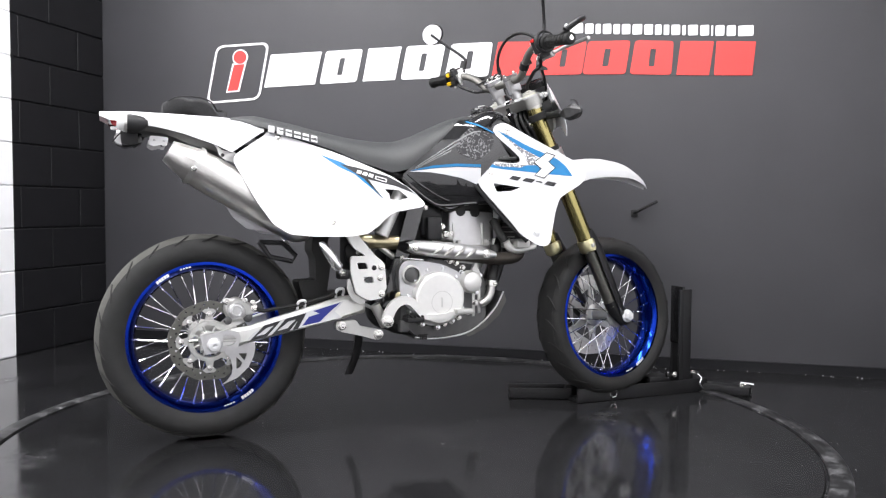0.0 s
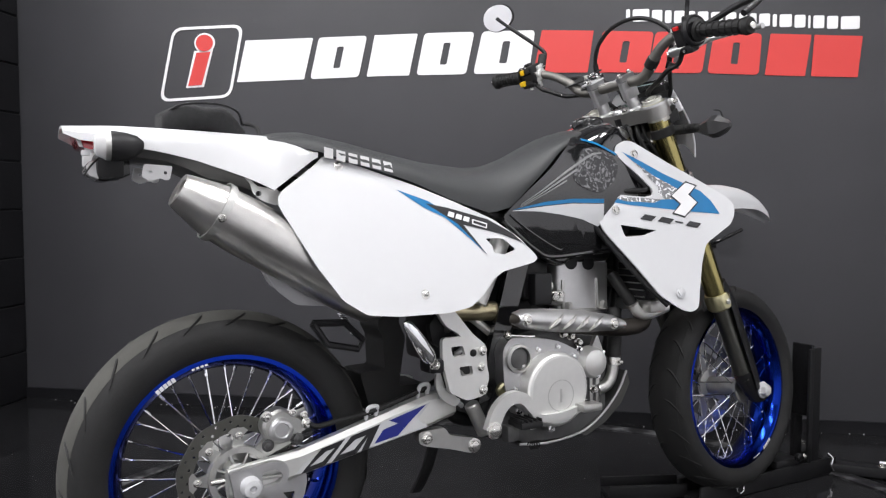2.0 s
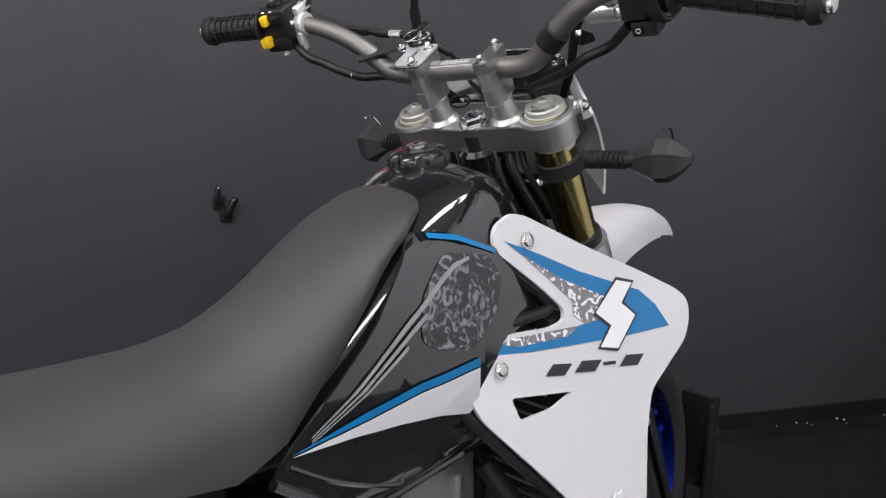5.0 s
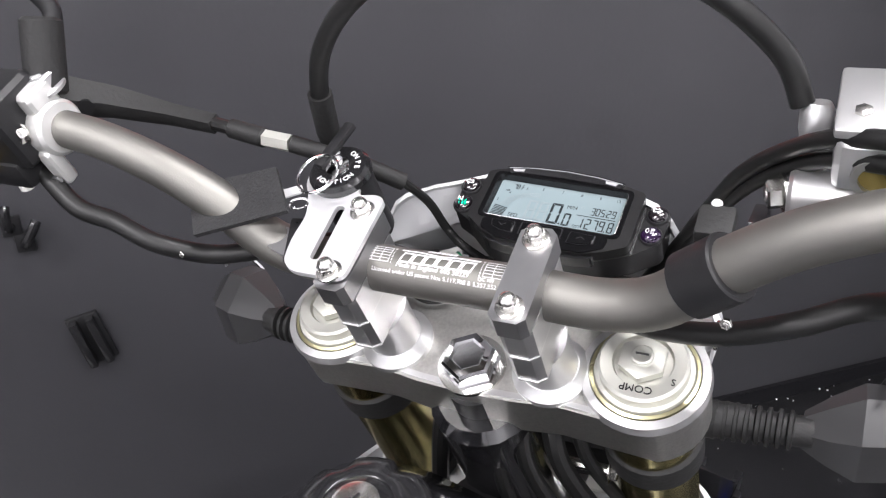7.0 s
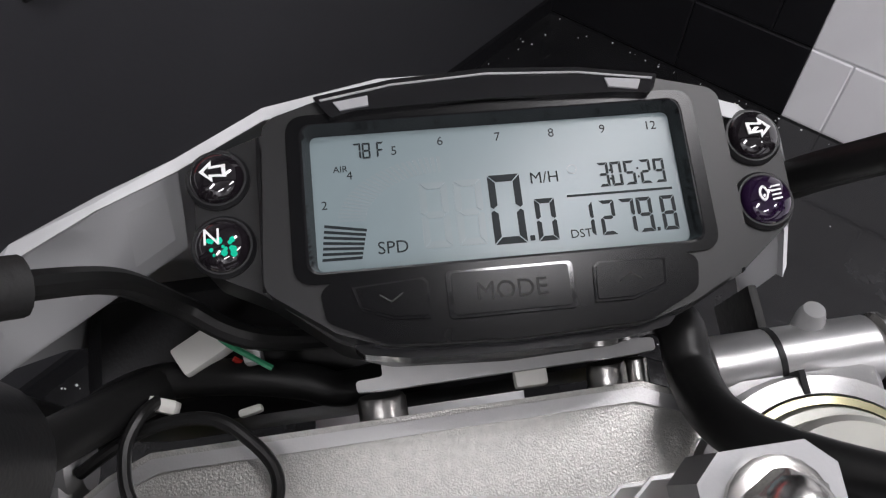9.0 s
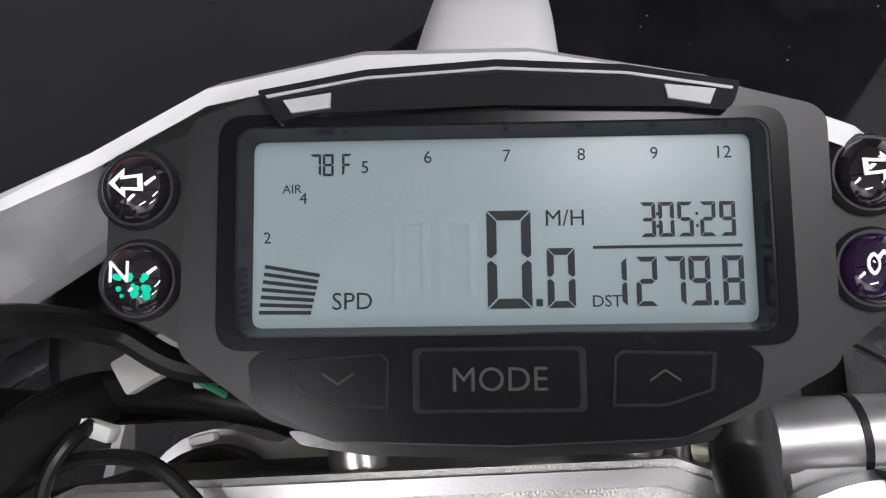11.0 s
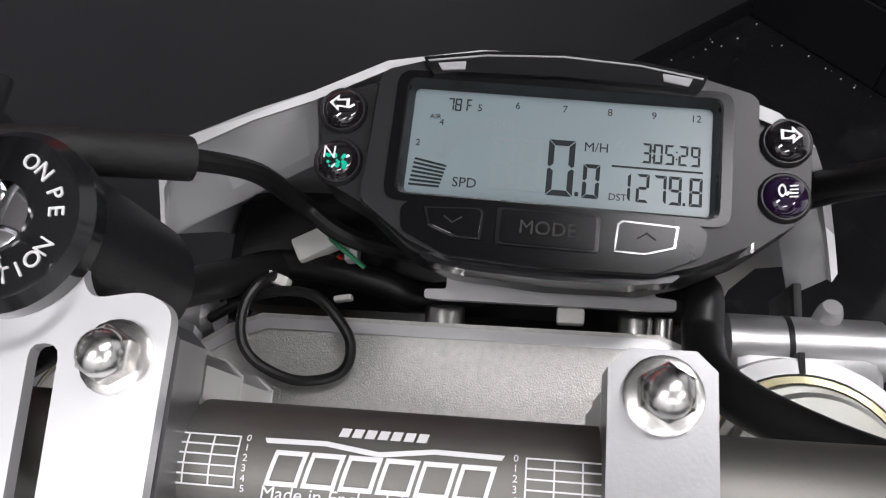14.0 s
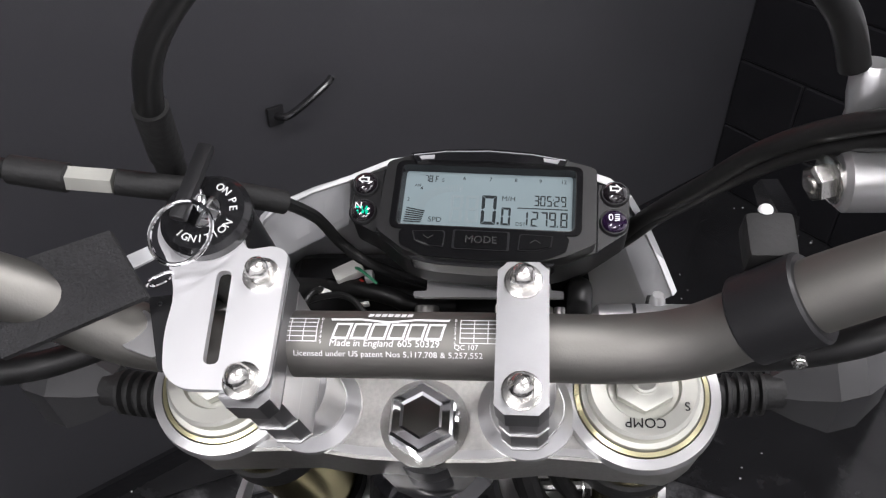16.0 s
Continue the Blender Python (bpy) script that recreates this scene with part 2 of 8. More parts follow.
def box(cx, cy, cz, sx, sy, sz, bevel=0.0, seg=2, bm=None, xf=None):
    b = bmesh.new()
    bmesh.ops.create_cube(b, size=1)
    bmesh.ops.scale(b, vec=(sx, sy, sz), verts=b.verts)
    if bevel:
        bmesh.ops.bevel(b, geom=b.edges[:], offset=min(bevel, min(sx, sy, sz) * 0.45), segments=seg, affect="EDGES", profile=0.6)
    bmesh.ops.translate(b, vec=(cx, cy, cz), verts=b.verts)
    return merge(b, bm, xf)


def merge(b, bm, xf=None):
    if xf is not None:
        b.transform(xf)
    if bm is None:
        return b
    me = bpy.data.meshes.new("tmp")
    b.to_mesh(me)
    b.free()
    bm.from_mesh(me)
    bpy.data.meshes.remove(me)
    return bm


def basis(p0, p1):
    p0, p1 = Vector(p0), Vector(p1)
    return Matrix.Translation(p0) @ (p1 - p0).to_track_quat("Z", "Y").to_matrix().to_4x4()


def lathe(profile, p0, p1, seg=32, bm=None, caps=True, xf=None):
    """Turns a profile of (radius, distance) pairs round the line from p0 towards p1."""
    b = bmesh.new()
    m = basis(p0, p1)
    rings = []
    for r, h in profile:
        if r < 1e-6:
            rings.append([b.verts.new(m @ Vector((0, 0, h)))])
        else:
            rings.append([b.verts.new(m @ Vector((r * math.cos(a), r * math.sin(a), h))) for a in (2 * math.pi * i / seg for i in range(seg))])
    for u, v in zip(rings, rings[1:]):
        for i in range(seg):
            j = (i + 1) % seg
            if len(u) == 1 and len(v) == 1:
                continue
            if len(u) == 1:
                b.faces.new((u[0], v[i], v[j]))
            elif len(v) == 1:
                b.faces.new((u[i], u[j], v[0]))
            else:
                b.faces.new((u[i], u[j], v[j], v[i]))
    if caps:
        for r in (rings[0], rings[-1]):
            if len(r) > 2:
                b.faces.new(r)
    return merge(b, bm, xf)


def ring(profile, p0, p1, seg=48, bm=None, xf=None):
    """A closed profile turned round an axis, such as a tyre."""
    return lathe([*profile, profile[0]], p0, p1, seg, bm, False, xf)


def rod(p0, p1, r0, r1=None, seg=16, bm=None, bevel=0.0, xf=None):
    d = (Vector(p1) - Vector(p0)).length
    r1 = r0 if r1 is None else r1
    if bevel:
        prof = [(r0 - bevel, 0), (r0, bevel), (r1, d - bevel), (r1 - bevel, d)]
    else:
        prof = [(r0, 0), (r1, d)]
    return lathe(prof, p0, p1, seg, bm, True, xf)


def smooth_path(points, n=8):
    pts = [Vector(p) for p in points]
    out = []
    for i in range(len(pts) - 1):
        p0, p1, p2, p3 = pts[max(i - 1, 0)], pts[i], pts[i + 1], pts[min(i + 2, len(pts) - 1)]
        for k in range(n):
            t = k / n
            out.append(0.5 * ((2 * p1) + (p2 - p0) * t + (2 * p0 - 5 * p1 + 4 * p2 - p3) * t * t + (3 * p1 - p0 - 3 * p2 + p3) * t ** 3))
    out.append(pts[-1])
    return out


def tube(points, r, seg=12, n=8, bm=None, smooth=True, xf=None, radii=None):
    """A round pipe through points. radii: one for each point, in place of r."""
    path = smooth_path(points, n) if smooth else [Vector(p) for p in points]
    if radii:
        rr = [v.x for v in (smooth_path([(q, 0, 0) for q in radii], n) if smooth else [Vector((q, 0, 0)) for q in radii])]
    else:
        rr = [r] * len(path)
    b = bmesh.new()
    rings = []
    side = None
    for i, p in enumerate(path):
        d = (path[min(i + 1, len(path) - 1)] - path[max(i - 1, 0)]).normalized()
        if side is None:
            side = d.orthogonal().normalized()
        side = (side - d * side.dot(d)).normalized()
        up = d.cross(side)
        rings.append([b.verts.new(p + rr[i] * (math.cos(a) * side + math.sin(a) * up)) for a in (2 * math.pi * k / seg for k in range(seg))])
    for u, v in zip(rings, rings[1:]):
        for i in range(seg):
            b.faces.new((u[i], u[(i + 1) % seg], v[(i + 1) % seg], v[i]))
    b.faces.new(rings[0])
    b.faces.new(rings[-1])
    return merge(b, bm, xf)


def loft(rings, closed=True, bm=None, xf=None, caps=True):
    b = bmesh.new()
    rs = [[b.verts.new(Vector(p)) for p in r] for r in rings]
    n = len(rs[0])
    for u, v in zip(rs, rs[1:]):
        for i in range(n if closed else n - 1):
            j = (i + 1) % n
            b.faces.new((u[i], u[j], v[j], v[i]))
    if caps and closed:
        b.faces.new(rs[0])
        b.faces.new(rs[-1])
    return merge(b, bm, xf)


def rounded(outline, r=0.01, n=4):
    """Rounds the corners of a closed outline of 2D points."""
    out = []
    k = len(outline)
    for i in range(k):
        a, p, c = Vector(outline[i - 1]), Vector(outline[i]), Vector(outline[(i + 1) % k])
        d0, d1 = (a - p), (c - p)
        q = min(r, d0.length * 0.45, d1.length * 0.45)
        s, e = p + d0.normalized() * q, p + d1.normalized() * q
        for j in range(n + 1):
            t = j / n
            out.append((1 - t) ** 2 * s + 2 * t * (1 - t) * p + t * t * e)
    return [(v.x, v.y) for v in out]


def sheet(outline, depth, thick, holes=(), grid=0.0, bm=None, xf=None, swap=None, bevel=0.0):
    """A plate cut to an outline of (a, b) points, bent to depth(a, b), and given a thickness along the depth.
    swap turns (a, b, depth) into a place; by default a is x, b is z and the depth is y."""
    swap = swap or (lambda a, b_, d: (a, d, b_))
    b = bmesh.new()
    loops = [outline, *holes]
    edges = []
    for lp in loops:
        vs = [b.verts.new((p[0], p[1], 0)) for p in lp]
        for i in range(len(vs)):
            edges.append(b.edges.new((vs[i], vs[(i + 1) % len(vs)])))
    bmesh.ops.triangle_fill(b, use_beauty=True, use_dissolve=False, edges=edges, normal=(0, 0, 1))
    if grid:
        for k in (0, 1):
            lo, hi = min(p[k] for p in outline), max(p[k] for p in outline)
            q = lo + grid
            while q < hi - grid * 0.3:
                co, no = [0, 0, 0], [0, 0, 0]
                co[k], no[k] = q, 1
                bmesh.ops.bisect_plane(b, geom=b.verts[:] + b.edges[:] + b.faces[:], plane_co=co, plane_no=no, dist=1e-6)
                q += grid
    for f in b.faces:
        if f.normal.z < 0:
            f.normal_flip()
    top = bmesh.ops.extrude_face_region(b, geom=b.faces[:])
    up = [e for e in top["geom"] if isinstance(e, bmesh.types.BMVert)]
    upset = set(up)
    for v in list(b.verts):
        d = depth(v.co.x, v.co.y) if callable(depth) else depth
        v.co = Vector(swap(v.co.x, v.co.y, d + (thick if v in upset else 0)))
    return merge(b, bm, xf)


def lettering(text, size, m, parent=None, name="lettering", xf=None, align="LEFT", extrude=0.0002, shear=0.0, space=1.0, label=""):
    cu = bpy.data.curves.new("text", "FONT")
    cu.body, cu.size, cu.align_x, cu.extrude, cu.shear, cu.space_character = text, size, align, extrude, shear, space
    cu.resolution_u = 3
    tmp = new("text", cu)
    me = bpy.data.meshes.new_from_object(tmp.evaluated_get(bpy.context.evaluated_depsgraph_get()))
    bpy.data.objects.remove(tmp)
    bpy.data.curves.remove(cu)
    if xf is not None:
        me.transform(xf)
    me.materials.clear()
    me.materials.append(m)
    ob = new(name, me)
    ob.parent = parent
    if label:
        tagged(ob, label)
    return ob


def bolt(p, d, r, h, bm=None, sides=6, washer=True, dome=False, xf=None):
    """A hexagon head with a washer at p, standing out along d."""
    p, d = Vector(p), Vector(d).normalized()
    b = bmesh.new()
    if washer:
        lathe([(r * 1.35, 0), (r * 1.35, h * 0.15), (r * 1.2, h * 0.2)], p, p + d, 20, b)
    lathe([(r, h * 0.15), (r, h * 0.75), (r * 0.86, h * 0.85)], p, p + d, sides, b)
    if dome:
        lathe([(r * 0.86, h * 0.8)] + [(r * 0.86 * math.cos(a), h * 0.8 + r * 0.7 * math.sin(a)) for a in (0.3, 0.6, 0.9, 1.2)] + [(0, h * 0.8 + r * 0.7)], p, p + d, 20, b, False)
    else:
        lathe([(r * 0.5, h * 0.8), (r * 0.5, h * 0.9), (r * 0.4, h * 0.95)], p, p + d, 12, b)
    return merge(b, bm, xf)


# ---- room ----
def room_box(x0, x1, y0, y1, z0, z1):
    return box((x0 + x1) / 2, (y0 + y1) / 2, (z0 + z1) / 2, x1 - x0, y1 - y0, z1 - z0)


floor = solid("floor", room_box(LEFT - 0.2, RIGHT + 0.2, FRONT - 0.2, 0.15, -0.12, 0), M_FLOOR, "glossy black painted concrete floor with dust specks", "floor", ROOM, kind="structure")
solid("wall_back", room_box(LEFT - 0.2, RIGHT + 0.2, 0, 0.15, 0, TOP), M_WALL, "smooth wall painted satin black behind the motorcycle", "wall", ROOM, kind="structure")
solid("wall_front", room_box(LEFT - 0.2, RIGHT + 0.2, FRONT - 0.15, FRONT, 0, TOP), M_BLOCK_WHITE, "plain white painted wall closing the studio", "wall", ROOM, kind="structure")
ceiling = solid("ceiling", room_box(LEFT - 0.2, RIGHT + 0.2, FRONT - 0.15, 0.15, TOP, TOP + 0.1), M_CEIL, "plain pale ceiling with strip lights", "ceiling", ROOM, kind="structure")
wall_left = solid("wall_left", room_box(LEFT - 0.2, LEFT - 0.008, FRONT, 0, 0, TOP), M_JOINT_BLACK, "concrete block wall painted black near the corner, white beyond", "wall", ROOM, kind="structure")
wall_right = solid("wall_right", room_box(RIGHT + 0.008, RIGHT + 0.2, FRONT, 0, 0, TOP), M_JOINT_BLACK, "concrete block wall painted black near the corner, white beyond", "wall", ROOM, kind="structure")

# a low black base strip runs along the back wall
baseboard = solid("baseboard", room_box(LEFT, RIGHT, -0.012, -0.001, 0.0, 0.045), M_BLOCK_BLACK, "low black base strip along the wall", "baseboard", ROOM, kind="structure")

# white chips of paint lying along the foot of the walls
random.seed(11)
chips = bmesh.new()
for k in range(110):
    if k < 80:
        p = (random.uniform(LEFT + 0.1, RIGHT - 0.1), -0.014 - 0.05 * random.random() ** 2, 0.001)
    else:
        p = (RIGHT - 0.014 - 0.05 * random.random() ** 2, random.uniform(-1.2, -0.05), 0.001)
    size = random.uniform(0.0015, 0.0045)
    box(*p, size, size * random.uniform(0.4, 1.2), 0.0016, bm=chips)
solid("paint_chips", chips, M_SIGN_WHITE, "small white paint chips along the foot of the wall", "debris", ROOM, kind="stuff")

# strip lights under the ceiling
for k, (lx, ly) in enumerate(((-0.9, -1.3), (1.3, -1.3), (-0.9, -2.9), (1.3, -2.9), (0.2, -4.3))):
    lamp = thing("ceiling_light", "white fluorescent strip light with a diffuser", "ceiling light", ROOM @ pose(lx, ly, TOP), group="ceiling strip lights")
    part("housing", box(0, 0, -0.03, 1.24, 0.30, 0.06, 0.01), M_LAMPBODY, lamp)
    part("diffuser", box(0, 0, -0.068, 1.18, 0.24, 0.014, 0.005), M_LAMP, lamp)
    data = bpy.data.lights.new("strip", "AREA")
    data.shape, data.size, data.size_y, data.energy, data.color = "RECTANGLE", 1.16, 0.22, 62, (0.995, 0.985, 1.0)
    lo = new("strip_lamp", data)
    lo.matrix_basis = ROOM @ pose(lx, ly, TOP - 0.085)

# turntable flush with the floor, and its worn rim
TT = Vector((0.62, -0.12, 0))
TT_R = 1.22
turntable = thing("turntable", "round black turntable platform under the motorcycle", "turntable", Matrix.Translation(TT))
part("platform", lathe([(0.0, 0.0), (0.0, 0.004), (TT_R - 0.012, 0.004), (TT_R - 0.008, 0.0)], (0, 0, 0), (0, 0, 1), 128, caps=False), M_TABLE, turntable)
part("rim", ring([(TT_R, 0.0), (TT_R, 0.007), (TT_R + 0.008, 0.010), (TT_R + 0.045, 0.010), (TT_R + 0.056, 0.003), (TT_R + 0.058, 0.0)], (0, 0, 0), (0, 0, 1), 128), M_RINGWORN, turntable, "scuffed black steel rim")


# ---- wall sign: plain slanted shapes ----
def on_wall(a, b, d):
    return (a, -d, b)


SIGN_U = lambda u: 1.01 * u - 0.06
SIGN_LOW = lambda u: 0.012 + float(np.interp(u, (-0.58, 0.0, 0.6, 1.0, 1.2, 1.45, 1.72), (1.300, 1.312, 1.312, 1.304, 1.297, 1.283, 1.271)))
SIGN_TOP = lambda u: 0.012 + float(np.interp(u, (-0.54, 0.2, 0.6, 0.8, 1.03, 1.22, 1.4, 1.73), (1.463, 1.471, 1.470, 1.462, 1.451, 1.446, 1.434, 1.415)))

sign = thing("wall_sign", "wall sign of slanted white and red blocks with boxed emblem", "sign", ROOM)
EMBLEM = [(SIGN_U(u), z_ + 0.012) for u, z_ in ((-0.907, 1.227), (-0.603, 1.240), (-0.546, 1.527), (-0.844, 1.523))]
ec = (sum(p[0] for p in EMBLEM) / 4, sum(p[1] for p in EMBLEM) / 4)
outer = rounded(EMBLEM, 0.045, 6)
inner = rounded([(ec[0] + (a - ec[0]) * 0.925, ec[1] + (b - ec[1]) * 0.925) for a, b in EMBLEM], 0.037, 6)
part("emblem_frame", sheet(outer, 0.002, 0.002, holes=[inner[::-1]], swap=on_wall), M_SIGN_WHITE, sign, "white rounded outline")
dc = (SIGN_U(-0.710), 1.470)
part("emblem_dot", sheet([(dc[0] + 0.044 * math.cos(a), dc[1] + 0.040 * math.sin(a)) for a in (2 * math.pi * i / 28 for i in range(28))], 0.002, 0.002, swap=on_wall), M_SIGN_WHITE, sign, "white disc")
part("emblem_disc", sheet([(dc[0] + 0.036 * math.cos(a), dc[1] + 0.033 * math.sin(a)) for a in (2 * math.pi * i / 28 for i in range(28))], 0.005, 0.002, swap=on_wall), M_SIGN_RED, sign, "red disc")
part("emblem_bar_edge", sheet([(SIGN_U(u), z_ + 0.012) for u, z_ in ((-0.792, 1.281), (-0.716, 1.284), (-0.676, 1.430), (-0.754, 1.428))], 0.002, 0.002, swap=on_wall), M_SIGN_WHITE, sign, "white bar")
part("emblem_bar", sheet([(SIGN_U(u), z_ + 0.012) for u, z_ in ((-0.781, 1.289), (-0.724, 1.292), (-0.686, 1.422), (-0.744, 1.420))], 0.005, 0.002, swap=on_wall), M_SIGN_RED, sign, "red bar")
# each block: foot left, foot right, head left, head right, and whether a slit is cut in it
BLOCKS = [(-0.577, -0.301, -0.539, -0.263, 0), (-0.276, -0.082, -0.240, -0.048, 1), (-0.050, 0.116, -0.018, 0.150, 0), (0.145, 0.335, 0.176, 0.367, 1), (0.363, 0.572, 0.397, 0.594, 1), (0.589, 0.788, 0.619, 0.808, 0), (0.815, 1.002, 0.841, 1.024, 1), (1.006, 1.195, 1.030, 1.215, 1), (1.213, 1.391, 1.235, 1.399, 1), (1.412, 1.548, 1.428, 1.566, 0), (1.568, 1.723, 1.576, 1.736, 0)]
for k, (b0, b1, t0, t1, cut) in enumerate(BLOCKS):
    def at(p, q):
        lo, hi = b0 + (b1 - b0) * p, t0 + (t1 - t0) * p
        u = lo + (hi - lo) * q
        return (SIGN_U(u), SIGN_LOW(u) + (SIGN_TOP(u) - SIGN_LOW(u)) * q)
    slit = [rounded([at(0.43, 0.24), at(0.43, 0.76), at(0.57, 0.76), at(0.57, 0.24)], 0.006, 3)] if cut else []
    edge = [at(p, 0) for p in (0, 0.5, 1)] + [at(p, 1) for p in (1, 0.5, 0)]
    part("sign_block", sheet(rounded(edge, 0.016 if cut else 0.004, 3), 0.002, 0.002, slit, swap=on_wall), M_SIGN_WHITE if k < 5 else M_SIGN_RED, sign, "white slanted block" if k < 5 else "red slanted block")
small = thing("wall_address_sign", "small row of white bars above the wall sign", "sign", ROOM)
x = 0.873
for k, wdt in enumerate((0.025, 0.075, 0.05, 0.035, 0.05, 0.04, 0.05, 0.055, 0.05, 0.04, 0.035, 0.05, 0.025, 0.055, 0.05, 0.018, 0.05, 0.05, 0.078)):
    wdt *= 0.918
    z0 = 1.503 - 0.068 * (x - 0.873)
    part("sign_bar", sheet(rounded([(x, z0), (x + wdt - 0.009, z0), (x + wdt - 0.009, z0 + 0.045), (x, z0 + 0.045)], 0.006, 2), 0.002, 0.002, swap=on_wall), M_SIGN_WHITE, small)
    x += wdt + 0.0005

# black hooks and clips fixed to the back wall
def wall_hook(u, z, du, dz, r=0.011):
    t = thing("wall_hook", "short black hook fixed to the black wall", "hook", ROOM @ pose(u, 0, z), group="hooks on the black wall")
    part("plate", box(0, -0.004, 0, 0.03, 0.008, 0.035, 0.003), M_BLACK, t)
    part("arm", tube([(0, -0.004, 0), (du * 0.15, -0.03, dz * 0.15), (du * 0.8, -0.035, dz * 0.8), (du, -0.03, dz)], r, 10), M_BLACK_SHINY, t)


wall_hook(0.395, 0.735, 0.028, 0.045, 0.008)
wall_hook(0.381, 0.765, 0.004, 0.045, 0.007)
wall_hook(1.196, 0.688, 0.098, 0.052, 0.0065)
clip = thing("wall_clip", "black ribbed clip fixed to the black wall", "clip", ROOM @ pose(0.455, 0, 0.535, 0, -12, 0))
part("plate", box(0, -0.005, 0, 0.055, 0.01, 0.10, 0.004), M_BLACK, clip)
part("rib", box(-0.014, -0.018, 0, 0.014, 0.02, 0.095, 0.004), M_BLACK_SHINY, clip)
part("rib", box(0.014, -0.018, 0, 0.014, 0.02, 0.095, 0.004), M_BLACK_SHINY, clip)


# ---- front wheel chock ----
chock = thing("wheel_chock", "low black steel chock stand holding the front wheel", "wheel chock", pose(1.46, 0, 0))
for y_ in (-0.042, 0.042):
    part("rail", box(0.12, y_, 0.030, 0.58, 0.010, 0.050, 0.003), M_BLACK, chock)
part("rail_floor", box(0.12, 0, 0.010, 0.57, 0.074, 0.010, 0.002), M_BLACK, chock)


def chock_arm(name, p0, p1, wide, high):
    d = Vector((p1[0] - p0[0], p1[1] - p0[1], 0))
    arm = part(name, box(0, 0, high / 2 + 0.006, d.length, wide, high, 0.004), M_BLACK, chock)
    arm.matrix_basis = Matrix.Translation(((p0[0] + p1[0]) / 2, (p0[1] + p1[1]) / 2, 0)) @ Matrix.Rotation(math.atan2(d.y, d.x), 4, "Z")
    return arm


tray = chock_arm("rear_leg", (-0.14, 0.055), (-0.35, 0.145), 0.085, 0.012)
for y_ in (-0.040, 0.040):
    part("tray_side", box(0, y_, 0.028, 0.228, 0.006, 0.034, 0.002), M_BLACK, tray)
for s_ in (-1, 1):
    arm = chock_arm("front_arm", (0.400, s_ * 0.02), (0.515, s_ * 0.165), 0.050, 0.030)
    part("arm_bolt", bolt((0.060, 0, 0.036), (0, 0, 1), 0.009, 0.010), M_ZINC, arm)
    part("foot_pad", lathe([(0.016, 0.0), (0.018, 0.006), (0.012, 0.010)], (0.082, 0, 0.0), (0.082, 0, 1), 20), M_RUBBER, arm)
    part("adjuster_rod", rod((0.055, 0.018, 0.044), (0.105, 0.010, 0.044), 0.006, seg=10), M_CHROME, arm)
part("upright", box(0.285, -0.040, 0.215, 0.018, 0.010, 0.370, 0.003), M_BLACK, chock)
part("upright", box(0.318, -0.030, 0.22, 0.040, 0.012, 0.36, 0.003), M_BLACK, chock)
part("upright", box(0.318, 0.030, 0.22, 0.040, 0.012, 0.36, 0.003), M_BLACK, chock)
part("stop_plate", box(0.300, 0, 0.30, 0.010, 0.070, 0.22, 0.003), M_BLACK_SHINY, chock)
part("cradle", box(0.20, 0, 0.060, 0.10, 0.072, 0.03, 0.010), M_BLACK, chock)
part("cradle_knob", lathe([(0.010, 0), (0.013, 0.004), (0.013, 0.014), (0.009, 0.018)], (0.22, -0.048, 0.085), (0.22, -1, 0.085), 20), M_BLACK_SHINY, chock)
part("cradle_bolt", bolt((0.255, -0.048, 0.080), (0, -1, 0), 0.008, 0.008), M_ZINC, chock)
part("ring_pin", ring([(0.014 + 0.0022 * math.cos(a), 0.0022 * math.sin(a)) for a in (math.pi * i / 4 for i in range(8))], (-0.02, -0.051, 0.030), (-0.02, -1, 0.030), 24), M_CHROME, chock)
part("lock_pin", tube([(0.36, -0.050, 0.075), (0.37, -0.060, 0.060), (0.362, -0.062, 0.040), (0.378, -0.060, 0.022)], 0.004, 8), M_CHROME, chock)

# ---- motorcycle ----
ROOT = pose(0, 0, 0, -1.518, 0, 0)
bike = thing("motorcycle", "white supermoto motorcycle with blue rims standing in a chock", "motorcycle", ROOT)
RAKE, STEER = 24.5, 9.0
STEM = Vector((1.035, 0, 1.088))
FK = Matrix.Translation(STEM) @ pose(0, 0, 0, 0, -RAKE, 0) @ pose(0, 0, 0, 0, 0, STEER)
AXLE = Vector((0.047, 0, -0.875))   # front axle, in the fork's frame


def mirrored(fn):
    for s in (-1, 1):
        fn(s)


